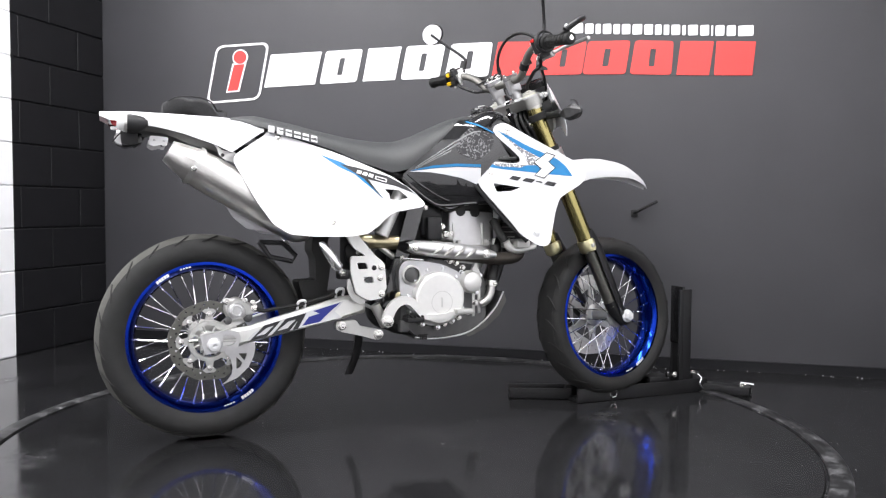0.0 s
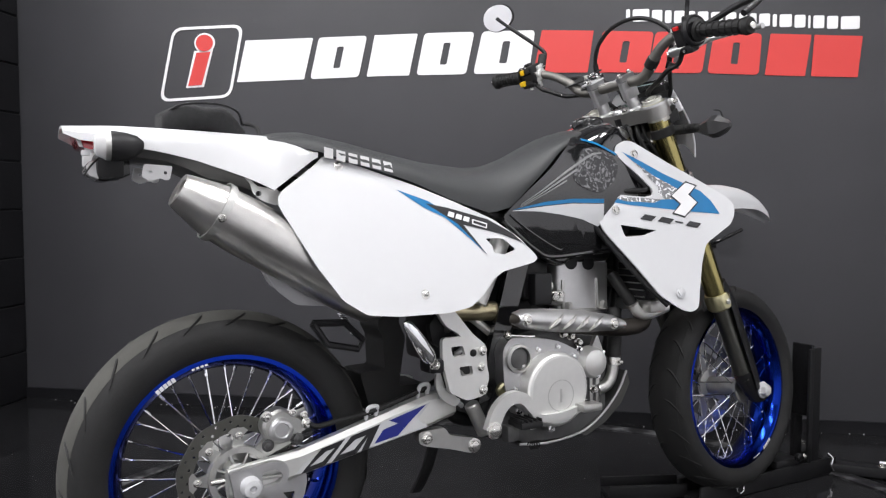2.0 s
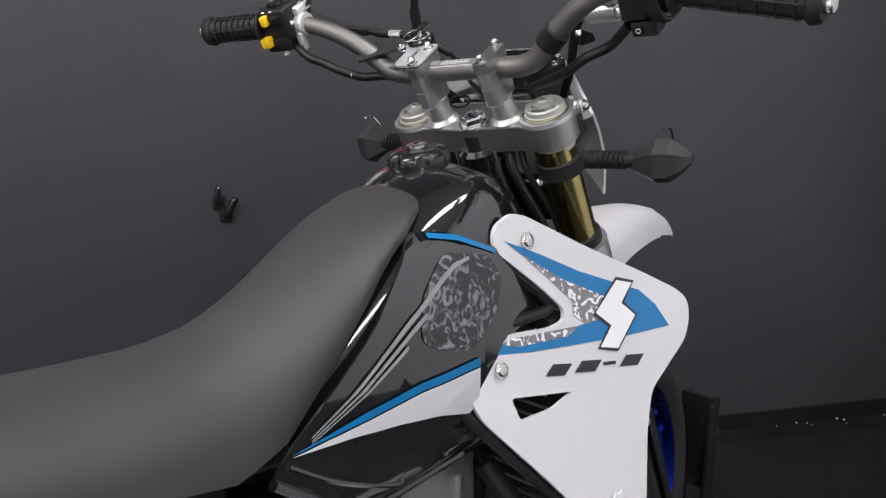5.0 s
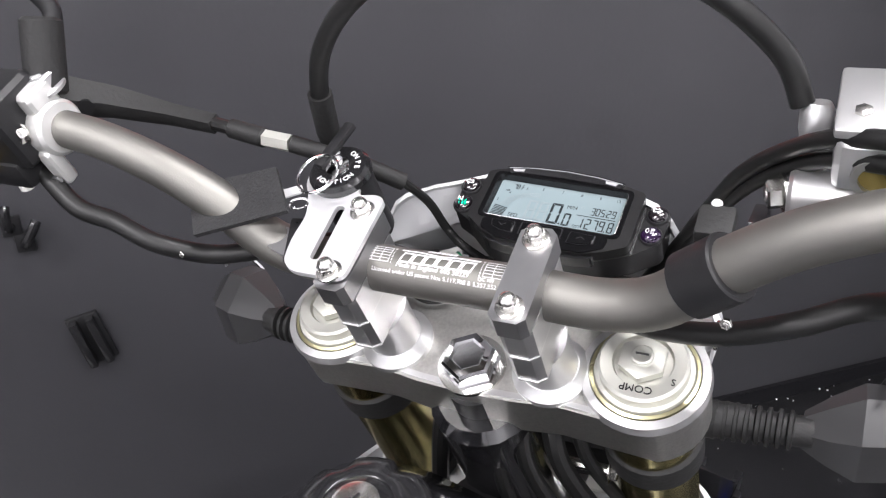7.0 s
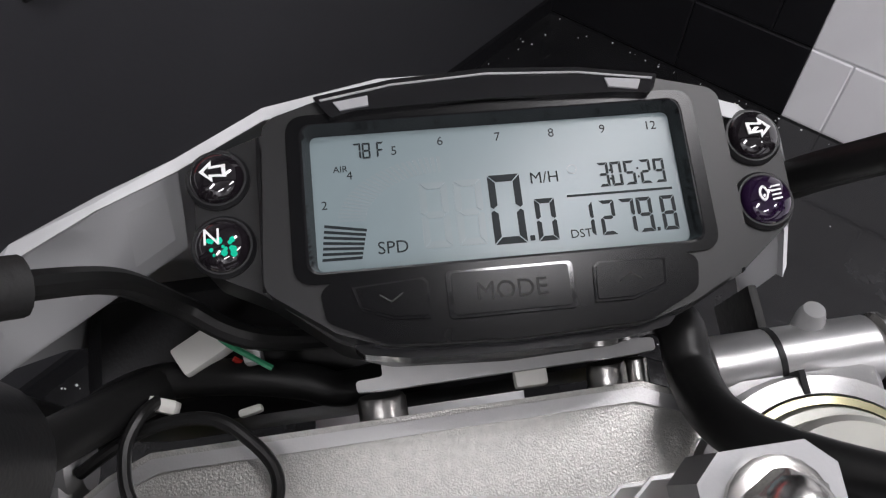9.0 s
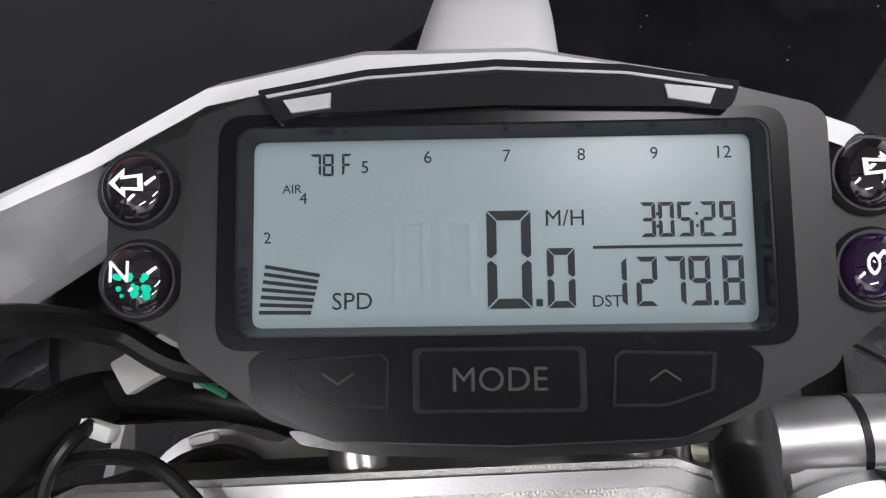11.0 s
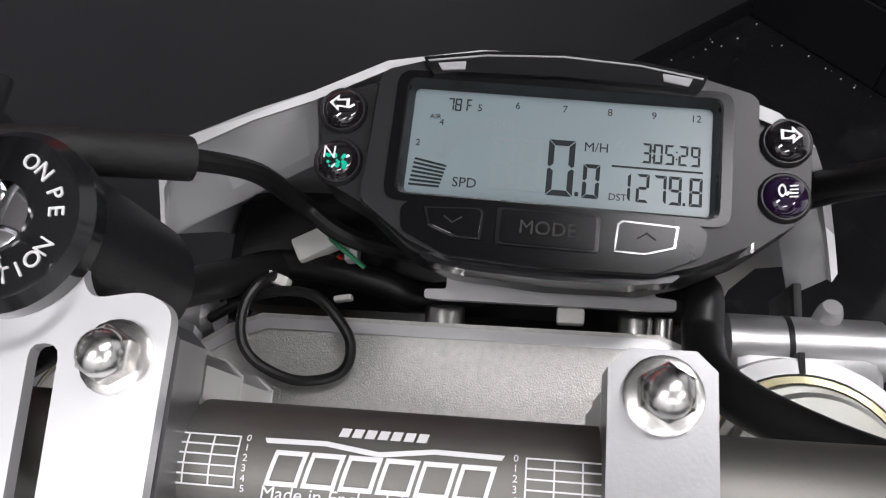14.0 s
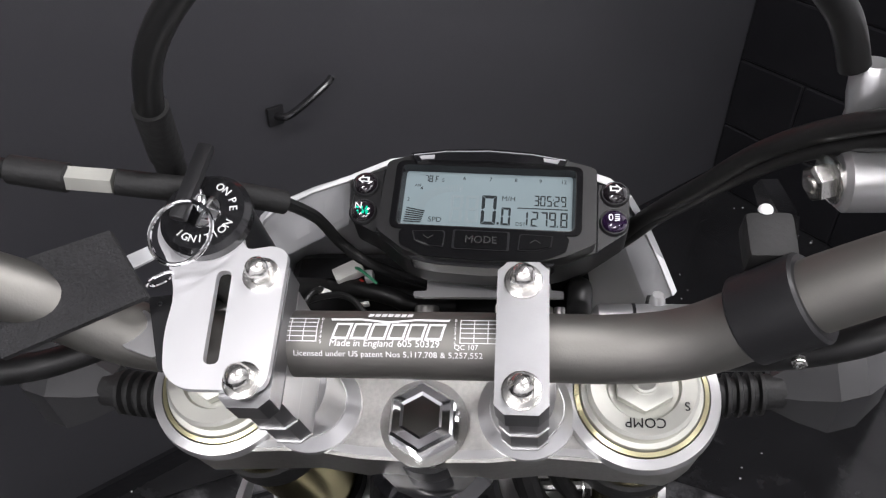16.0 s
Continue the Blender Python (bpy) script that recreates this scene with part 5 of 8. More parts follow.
part("screw_boss", box(-0.248, -0.050, 0.926, 0.016, 0.010, 0.010, 0.003), M_WHITE, pl)
part("inner_guard", sheet(rounded([(0.028, 0.745), (0.074, 0.669), (0.115, 0.636), (0.20, 0.628), (0.27, 0.632), (0.25, 0.70), (0.12, 0.72), (0.05, 0.735)], 0.01), -0.125, 0.004), mat("grey_plastic_guard", (0.32, 0.32, 0.33), 0.45), bike, "grey plastic guard below the silencer")

# seat
def seat_section(x_):
    top = float(np.interp(x_, (0.07, 0.10, 0.153, 0.254, 0.345, 0.445, 0.554, 0.612, 0.674, 0.738, 0.80, 0.86, 0.895), (0.968, 0.979, 0.983, 0.966, 0.946, 0.928, 0.918, 0.922, 0.943, 0.974, 1.001, 1.017, 1.016)))
    low = float(np.interp(x_, (0.07, 0.168, 0.237, 0.372, 0.472, 0.57, 0.629, 0.716, 0.782, 0.84, 0.895), (0.955, 0.935, 0.917, 0.878, 0.840, 0.812, 0.826, 0.900, 0.962, 0.995, 1.010)))
    wid = float(np.interp(x_, (0.07, 0.17, 0.35, 0.55, 0.64, 0.74, 0.82, 0.87, 0.895), (0.108, 0.118, 0.120, 0.112, 0.104, 0.098, 0.086, 0.064, 0.030)))
    return top, low, wid


def seat_arc(x_, a):
    """Rounded cross-section of the seat: a runs from -90 to 90 degrees over the top."""
    t_, l_, w_ = seat_section(x_)
    ca, sa = math.cos(radians(a)), math.sin(radians(a))
    if a > 0:   # the far flank falls away more steeply
        w_ *= float(np.interp(x_, (0.2, 0.5, 0.84, 0.895), (1.0, 0.62, 0.66, 0.9)))
    return (x_, w_ * 1.06 * sa, l_ + (t_ - l_) * ca ** 0.92)


rings = [[seat_arc(0.07 + 0.825 * k / 40, a) for a in range(-90, 91, 10)] for k in range(41)]
seat = part("seat", loft(rings), M_SEAT, bike, "black grained vinyl seat with silver print", angle=50)


def seat_flank(x_, z_):
    t_, l_, w_ = seat_section(x_)
    ca = max(0.0, min(1.0, (z_ - l_) / (t_ - l_))) ** (1 / 0.92)
    return w_ * 1.06 * math.sqrt(1 - ca * ca) + 0.0012


for s in (-1, 1):
    for k in range(6):
        x0, z0 = 0.177 + 0.0260 * k, 0.9245 - 0.0048 * k
        part("seat_print", sheet([(x0, z0), (x0 + 0.019, z0 - 0.0035), (x0 + 0.021, z0 + 0.0170), (x0 + 0.002, z0 + 0.0205)], lambda a, b: s * seat_flank(a, b), s * 0.0006), M_SILVER_PRINT, seat, "silver printed bar")

# tank
rings = []
for x_, zt, zb, w_ in ((0.600, 0.825, 0.80, 0.070), (0.66, 0.865, 0.745, 0.112), (0.72, 0.905, 0.720, 0.125), (0.78, 0.955, 0.715, 0.134), (0.84, 0.998, 0.715, 0.140), (0.875, 1.016, 0.72, 0.142), (0.905, 1.032, 0.72, 0.143), (0.94, 1.040, 0.73, 0.143), (0.985, 1.028, 0.75, 0.136), (1.02, 1.000, 0.80, 0.118), (1.04, 0.95, 0.84, 0.09)):
    h = zt - zb
    w_ -= 0.010
    o = [(-w_ * 0.5, zb), (-w_ * 0.9, zb + h * 0.18), (-w_, zb + h * 0.42), (-w_ * 0.96, zb + h * 0.68), (-w_ * 0.80, zb + h * 0.92), (-w_ * 0.46, zb + h * 0.985), (0, zt), (w_ * 0.36, zb + h * 0.975), (w_ * 0.60, zb + h * 0.86), (w_ * 0.78, zb + h * 0.66), (w_ * 0.88, zb + h * 0.42), (w_ * 0.8, zb + h * 0.18), (w_ * 0.5, zb)]
    sm = smooth_path([(0, a, b) for a, b in o], 3)
    rings.append([(x_, v.y, v.z) for v in sm])
tank_bm = loft(rings)
tank = part("fuel_tank", tank_bm, M_BLACK_GLOSS, bike, "glossy black fuel tank", angle=70)
TANK_Y = lambda x_, z_: float(np.interp(z_, (0.70, 0.74, 0.80, 0.86, 0.92, 0.97, 1.0), (0.112, 0.132, 0.146, 0.148, 0.138, 0.120, 0.098))) * float(np.interp(x_, (0.62, 0.70, 0.80, 0.90, 1.0), (0.80, 0.92, 0.99, 1.02, 0.98)))


def tank_decal(s):
    f = lambda k: (lambda x_, z_: s * (TANK_Y(x_, z_) + 0.004 + 0.0012 * k))
    cov = part("tank_cover", sheet(rounded([(0.604, 0.808), (0.661, 0.862), (0.724, 0.914), (0.784, 0.972), (0.802, 0.992), (0.845, 0.986), (0.918, 0.955), (0.975, 0.875), (0.96, 0.80), (0.93, 0.722), (0.833, 0.716), (0.735, 0.709), (0.69, 0.728), (0.640, 0.765), (0.60, 0.797)], 0.012, 3), f(0), -s * 0.003, grid=0.03), M_BLACK_GLOSS, bike, "glossy black tank side cover with decals", angle=60)
    part("decal_pattern", sheet(rounded([(0.778, 0.886), (0.790, 0.930), (0.836, 0.966), (0.901, 0.950), (0.914, 0.922), (0.896, 0.888), (0.850, 0.856), (0.806, 0.868)], 0.012, 3), f(1), s * 0.0003, grid=0.03), M_PATTERN, cov, "grey scrollwork print", angle=60)
    part("decal_edge", sheet([(0.824, 0.988), (0.863, 0.979), (0.915, 0.953), (0.914, 0.948), (0.862, 0.973), (0.824, 0.983)], f(2), s * 0.0003, grid=0.03), M_BLUE, cov, "thin blue edge line", angle=60)
    hi_ = lambda x_: float(np.interp(x_, (0.640, 0.703, 0.771, 0.839, 0.894), (0.830, 0.872, 0.916, 0.952, 0.957)))
    lo_ = lambda x_: float(np.interp(x_, (0.640, 0.702, 0.768, 0.83, 0.894), (0.822, 0.853, 0.885, 0.920, 0.950)))
    for v0, v1, x1 in ((0.12, 0.26, 0.76), (0.42, 0.60, 0.79), (0.80, 1.0, 0.87)):
        xs = [0.642 + (x1 - 0.642) * i / 9 for i in range(10)]
        lv = lambda x_, v: lo_(x_) + (hi_(x_) - lo_(x_)) * v
        part("decal_streak", sheet([(x_, lv(x_, v1)) for x_ in xs] + [(x_, lv(x_, v0)) for x_ in reversed(xs)], f(2), s * 0.0003, grid=0.03), M_SILVERBAND, cov, "silver grey streak", angle=60)
    part("decal_blue_line", sheet([(0.622, 0.819), (0.70, 0.837), (0.772, 0.844), (0.86, 0.844), (0.86, 0.834), (0.772, 0.835), (0.70, 0.829)], f(2), s * 0.0003, grid=0.03), M_BLUE, cov, "blue stripe", angle=60)
    part("decal_white", sheet([(0.622, 0.817), (0.70, 0.827), (0.772, 0.833), (0.86, 0.832), (0.86, 0.79), (0.847, 0.779), (0.797, 0.797), (0.741, 0.808), (0.689, 0.815)], f(2), s * 0.0003, grid=0.03), M_WHITE, cov, "white crescent", angle=60)
    part("cover_rib", tube([(x_, f(0)(x_, z_), z_) for x_, z_ in ((0.600, 0.797), (0.645, 0.759), (0.69, 0.727), (0.735, 0.710), (0.833, 0.717), (0.92, 0.722))], 0.006, 8), M_BLACK_GLOSS, cov, "raised lower lip")
    part("cover_rib", tube([(x_, f(0)(x_, z_), z_) for x_, z_ in ((0.618, 0.808), (0.672, 0.768), (0.745, 0.729), (0.76, 0.728))], 0.0035, 8), M_BLACK_GLOSS, cov, "raised inner rib")


def scroll_material():
    m = mat("scroll_print", (0.17, 0.17, 0.175), 0.32, vary=0.35, scale=60)
    nt = m.node_tree
    b = nt.nodes["Principled BSDF"]
    src = b.inputs["Base Color"].links[0].from_socket
    co = nt.nodes.new("ShaderNodeTexCoord")
    w = nt.nodes.new("ShaderNodeTexNoise")
    w.inputs["Scale"].default_value = 52
    w.inputs["Detail"].default_value = 3
    w.inputs["Distortion"].default_value = 2.2
    nt.links.new(co.outputs["Object"], w.inputs["Vector"])
    r = nt.nodes.new("ShaderNodeValToRGB")
    r.color_ramp.elements[0].position, r.color_ramp.elements[1].position = 0.50, 0.60
    nt.links.new(w.outputs["Fac"], r.inputs["Fac"])
    mx = nt.nodes.new("ShaderNodeMix")
    mx.data_type = "RGBA"
    nt.links.new(r.outputs["Color"], mx.inputs[0])
    mx.inputs[6].default_value = (0.016, 0.016, 0.018, 1)
    nt.links.new(src, mx.inputs[7])
    nt.links.new(mx.outputs[2], b.inputs["Base Color"])
    return m


M_SILVERBAND = mat("silver_stripe", (0.22, 0.225, 0.225), 0.35, vary=0.2, scale=60)
M_PATTERN = scroll_material()
tank_decal(-1)
def cap_ring(r, h, bite):
    """One level of the scalloped fuel cap, which tilts back a little."""
    pts = []
    for i in range(84):
        a = 2 * math.pi * i / 84
        q = 0.88 * (r - bite * max(0.0, math.cos(6 * a + 0.6)) ** 1.5)
        pts.append((0.938 - 0.12 * h + q * math.cos(a), q * math.sin(a), 1.031 + 0.82 * h + 0.12 * q * math.cos(a)))
    return pts


cap = part("fuel_cap", loft([cap_ring(r, h, b_) for r, h, b_ in ((0.042, 0.0, 0.0), (0.044, 0.004, 0.004), (0.045, 0.008, 0.0085), (0.0445, 0.015, 0.0085), (0.0425, 0.020, 0.0075), (0.038, 0.0245, 0.005), (0.031, 0.0275, 0.001), (0.0225, 0.0290, 0.0), (0.0215, 0.0280, 0.0), (0.0205, 0.0290, 0.0), (0.010, 0.0302, 0.0))]), M_BLACK_SHINY, bike, "black screw fuel cap with a key lock", angle=60)
part("cap_lock", lathe([(0.0125, 0), (0.0125, 0.003), (0.010, 0.0042), (0, 0.0045)], (0.934, 0, 1.0555), (0.934 - 0.12, 0, 2.0555), 28, caps=False), M_ZINC, cap, "silver lock cover")
part("lock_slot", box(0.9333, 0, 1.0603, 0.008, 0.0015, 0.0012), M_BLACK, cap)


# radiator shrouds
def shroud_y(s):
    return lambda x_, z_: s * (0.135 + 0.254 * x_ - 0.252 * z_ - 0.02 * max(0.0, (0.90 - x_)) + 0.006 * math.cos((x_ - 1.03) * 9))


def shroud(s):
    f = shroud_y(s)
    o = [(0.948, 0.986), (0.965, 0.982), (1.044, 0.932), (1.133, 0.881), (1.188, 0.848), (1.206, 0.830), (1.203, 0.806), (1.188, 0.782), (1.108, 0.735), (1.087, 0.69), (1.066, 0.62), (1.056, 0.585), (1.036, 0.575), (1.012, 0.582), (0.967, 0.614), (0.926, 0.674), (0.858, 0.766), (0.845, 0.805), (0.853, 0.836), (0.882, 0.856), (0.97, 0.848), (0.992, 0.852), (0.994, 0.866), (0.965, 0.90), (0.916, 0.950), (0.922, 0.974)]
    hole = rounded([(0.898, 0.783), (0.985, 0.768), (0.95, 0.756), (0.905, 0.754)], 0.006, 3)[::-1]
    p = part("radiator_shroud", sheet(rounded(o, 0.012, 3), f, -s * 0.005, [hole], grid=0.04), M_WHITE, bike, "white radiator shroud with blue and grey decals", angle=50)
    lay = lambda k: (lambda x_, z_: f(x_, z_) + s * (0.0007 + 0.0005 * k))
    part("decal_blue", sheet([(0.931, 0.958), (0.975, 0.935), (1.026, 0.905), (1.075, 0.882), (1.118, 0.862), (1.142, 0.838), (1.160, 0.806), (1.085, 0.812), (0.937, 0.828), (0.875, 0.838), (0.885, 0.845), (0.995, 0.842), (1.057, 0.842), (1.08, 0.85), (1.05, 0.868), (1.0, 0.895), (0.96, 0.93)], lay(0), s * 0.0003, grid=0.04), M_BLUE, p, "blue flash decal")
    part("decal_grey", sheet([(0.952, 0.938), (1.0, 0.900), (1.05, 0.872), (1.075, 0.855), (1.06, 0.842), (1.02, 0.842), (1.005, 0.856), (1.008, 0.872), (0.985, 0.90)], lay(1), s * 0.0003, grid=0.04), M_CAMO, p, "grey camouflage decal")
    part("decal_grey", sheet([(0.885, 0.851), (0.96, 0.846), (1.01, 0.842), (0.99, 0.834), (0.92, 0.838)], lay(1), s * 0.0003, grid=0.04), M_CAMO, p, "grey camouflage decal")
    e0, eu, ev = Vector((1.070, 0.842)), Vector((0.036, 0.004)), Vector((0.004, 0.040))
    em = lambda a, b: tuple(e0 + eu * a + ev * b)
    part("emblem_edge", sheet([em(-1.05, 0.3), em(0.2, 1.1), em(1.05, 0.75), em(0.45, 0.25), em(1.02, -0.3), em(-0.1, -1.1), em(-1.0, -0.75), em(-0.4, -0.25)], lay(2), s * 0.0003), M_DECAL_BLACK, p)
    part("emblem", sheet([em(-0.92, 0.33), em(0.2, 1.0), em(0.90, 0.72), em(0.30, 0.27), em(0.9, -0.28), em(-0.1, -1.0), em(-0.88, -0.72), em(-0.28, -0.25)], lay(3), s * 0.0003), M_WHITE_PRINT, p, "white angular emblem")
    for u0, u1 in ((0.948, 0.985), (0.990, 1.030), (1.035, 1.055), (1.060, 1.100)):
        g = lambda u: 0.808 - 0.155 * (u - 0.948)
        part("decal_block", sheet([(u0, g(u0) - 0.012), (u1 - 0.010, g(u1) - 0.012), (u1 + 0.004, g(u1) - 0.001), (u0 + 0.014, g(u0) - 0.001)] if u1 - u0 > 0.025 else [(u0, g(u0) - 0.008), (u1, g(u1) - 0.008), (u1, g(u1) - 0.004), (u0, g(u0) - 0.004)], lay(1), s * 0.0003), M_DECAL_BLACK, p, "black slanted decal block")
    for bx, bz, r_ in ((0.962, 0.953, 0.008), (0.893, 0.818, 0.008), (1.017, 0.622, 0.011)):
        part("shroud_bolt", bolt((bx, f(bx, bz) + s * 0.001, bz), (0, s, 0.25), r_, 0.006), M_ZINC if r_ < 0.01 else M_WHITE, p)
    part("duct_edge", tube([(0.905, f(0.91, 0.95) - s * 0.012, 0.955), (0.955, f(0.955, 0.90) - s * 0.012, 0.905), (0.985, f(0.99, 0.865) - s * 0.014, 0.868), (0.93, f(0.93, 0.85) - s * 0.012, 0.862), (0.862, f(0.862, 0.845) - s * 0.010, 0.85), (0.836, f(0.845, 0.8) - s * 0.010, 0.80), (0.862, f(0.862, 0.75) - s * 0.012, 0.752), (0.93, f(0.926, 0.66) - s * 0.012, 0.66), (0.99, f(0.98, 0.59) - s * 0.012, 0.592)], 0.007, 8), M_BLACK, p, "black rubber edge")
    rad = part("radiator", box(0.995, s * 0.118, 0.715, 0.035, 0.10, 0.28, 0.006), M_BLACK, bike, "black radiator behind the shroud")
    for k in range(16):
        part("fin", box(0.976, s * 0.118, 0.59 + 0.0165 * k, 0.004, 0.09, 0.003), M_ALU, rad)
    part("radiator_tank", box(1.0, s * 0.125, 0.585, 0.05, 0.125, 0.03, 0.008), M_ALU, rad)
    if s < 0:
        part("radiator_pipe", tube([(1.06, -0.150, 0.577), (1.0, -0.150, 0.563), (0.968, -0.150, 0.570), (0.952, -0.148, 0.592)], 0.0135, 12), M_COVER, rad, "bare aluminium radiator pipe")
        part("pipe_lip", ring([(0.0135, 0), (0.0165, 0.001), (0.0165, 0.005), (0.0135, 0.006)], (0.9535, -0.148, 0.589), (0.945, -0.147, 0.602), 20), M_ALU, rad)
        part("radiator_hose", tube([(0.953, -0.148, 0.590), (0.938, -0.135, 0.618), (0.93, -0.10, 0.66)], 0.0145, 12), M_RUBBER, rad)

M_CAMO = scroll_material()
M_CAMO.name = "camouflage_print"
for n_ in M_CAMO.node_tree.nodes:
    if n_.type == "TEX_NOISE" and abs(n_.inputs["Scale"].default_value - 52) < 1:
        n_.inputs["Scale"].default_value = 60
    if n_.type == "VALTORGB":
        n_.color_ramp.elements[0].position, n_.color_ramp.elements[1].position = 0.44, 0.47
    if n_.type == "MIX" and abs(n_.inputs[6].default_value[0] - 0.016) < 0.002:
        n_.inputs[6].default_value = (0.75, 0.75, 0.76, 1)
mirrored(shroud)
for ob in [o_ for o_ in bike.children if o_.name.startswith("radiator_shroud")][1:]:
    ob.location = (0, -0.030, -0.035)   # the left one sits lower and closer to the tank


# ---- front end, in the frame of the fork: x ahead, y left, z up along the steering axis ----
def front(name, bm, m, label="", parent=None, angle=35):
    return part(name, bm, m, parent or bike, label, FK, angle)


def low(name, bm, m, label="", parent=None, angle=35):
    """Parts of the top clamp, which lies below the bars' datum."""
    bm.transform(Matrix.Translation((0.002, 0, -0.020)))
    return front(name, bm, m, label, parent, angle)


flat = lambda a, b, d: (a, b, d)   # plates that lie across the steering axis

# fork legs
def fork_leg(s):
    y, x0 = s * 0.098, 0.016
    leg = front("fork_tube", lathe([(0.0275, -0.56), (0.0275, -0.235), (0.0265, -0.20), (0.0265, -0.060)], (x0, y, 0), (x0, y, 1), 40), M_GOLD, "gold anodised upper fork tube")
    front("tube_collar", lathe([(0.030, -0.60), (0.034, -0.595), (0.034, -0.565), (0.030, -0.555)], (x0, y, 0), (x0, y, 1), 36), M_GOLDRING, "", leg)
    low("rubber_band", lathe([(0.028, -0.205), (0.0305, -0.203), (0.0305, -0.186), (0.028, -0.184)], (x0, y, 0), (x0, y, 1), 32), M_RUBBER, "", leg)
    low("rubber_band", lathe([(0.028, -0.085), (0.0305, -0.083), (0.0305, -0.062), (0.028, -0.060)], (x0, y, 0), (x0, y, 1), 32), M_RUBBER, "", leg)
    front("stanchion", rod((x0, y, -0.60), (x0, y, -0.82), 0.0225, seg=28), M_DISC, "", leg)
    gd = [[(x0 + 0.012 + 0.036 * math.cos(a) * q, y + s * 0.002 + 0.036 * math.sin(a) * q, z_) for a in (radians(-110 + 220 * i / 12) for i in range(13))] + [(x0 + 0.012 + 0.032 * math.cos(a) * q, y + 0.032 * math.sin(a) * q, z_) for a in (radians(110 - 220 * i / 12) for i in range(13))] for z_, q in ((-0.53, 0.7), (-0.60, 0.95), (-0.72, 0.9), (-0.82, 0.85), (-0.86, 0.7))]
    front("fork_guard", loft(gd), M_BLACK, "black plastic fork guard", leg)
    front("axle_lug", loft([[(x0 + dx + 0.026 * math.cos(a) * q, y + 0.024 * math.sin(a), z_) for a in (2 * math.pi * i / 16 for i in range(16))] for dx, z_, q in ((0.0, -0.80, 1), (0.012, -0.84, 1.3), (0.026, -0.875, 1.3), (0.030, -0.905, 0.8))]), M_BLACK, "black fork foot", leg)
    front("axle_cap", bolt((AXLE.x, y + s * 0.022, AXLE.z), (0, s, 0), 0.017, 0.022, washer=True), M_WHITE if s < 0 else M_ALU, "white axle slider" if s < 0 else "", leg)
    front("clamp_bolt", bolt((x0 + 0.03, y - s * 0.01, -0.58), (1, 0, 0), 0.006, 0.01), M_ZINC, "", leg)
    front("pinch_bolt", bolt((x0 - 0.005, y + s * 0.03, -0.578), (-0.5, s, 0), 0.007, 0.012), M_ALU, "", leg)
    # cap with its rings
    cap_ = low("fork_cap", lathe([(0.0275, -0.045), (0.0275, 0.006), (0.0268, 0.008), (0.0245, 0.0085), (0.0245, 0.0145), (0.023, 0.016), (0.0165, 0.016), (0.0155, 0.0135), (0.012, 0.0135)], (x0, y, 0), (x0, y, 1), 48), M_CAPFACE, "machined fork cap", leg)
    low("cap_ring", ring([(0.0278, 0.000), (0.0298, 0.000), (0.0298, 0.006), (0.0278, 0.0065)], (x0, y, 0), (x0, y, 1), 48), M_GOLDRING, "", leg)
    low("cap_hex", bolt((x0, y, 0.0135), (0, 0, 1), 0.0135, 0.008, washer=False), M_CAPFACE, "", leg)
    low("adjuster", lathe([(0.0060, 0.019), (0.0060, 0.0222), (0.0052, 0.0228), (0, 0.0228)], (x0, y, 0), (x0, y, 1), 20, caps=False), M_CAPFACE, "", leg)
    low("adjuster_slot", box(x0, y, 0.0230, 0.0010, 0.007, 0.0008), M_CASE, "", leg)


mirrored(fork_leg)
lettering("COMP", 0.0062, M_BLACK, bike, "cap_mark", FK @ Matrix.Translation((0.0025, -0.098, -0.0035)) @ pose(0, 0, 0, 0, 0, 90), "CENTER")
lettering("S", 0.0055, M_BLACK, bike, "cap_mark", FK @ Matrix.Translation((0.010, -0.116, -0.0035)) @ pose(0, 0, 0, 0, 0, 90), "CENTER")


# triple clamps
def clamp_outline(r, front_x, rear_x):
    right = [(0.016 + r * math.cos(radians(a)), -0.098 + r * math.sin(radians(a))) for a in range(200, 401, 12)]
    half_ = [(rear_x, 0.0), (rear_x + 0.001, -0.030), (rear_x + 0.004, -0.055)] + right + [(front_x - 0.004, -0.070), (front_x, -0.060), (front_x, 0.0)]
    return half_ + [(a, -b) for a, b in reversed(half_[1:-1])]


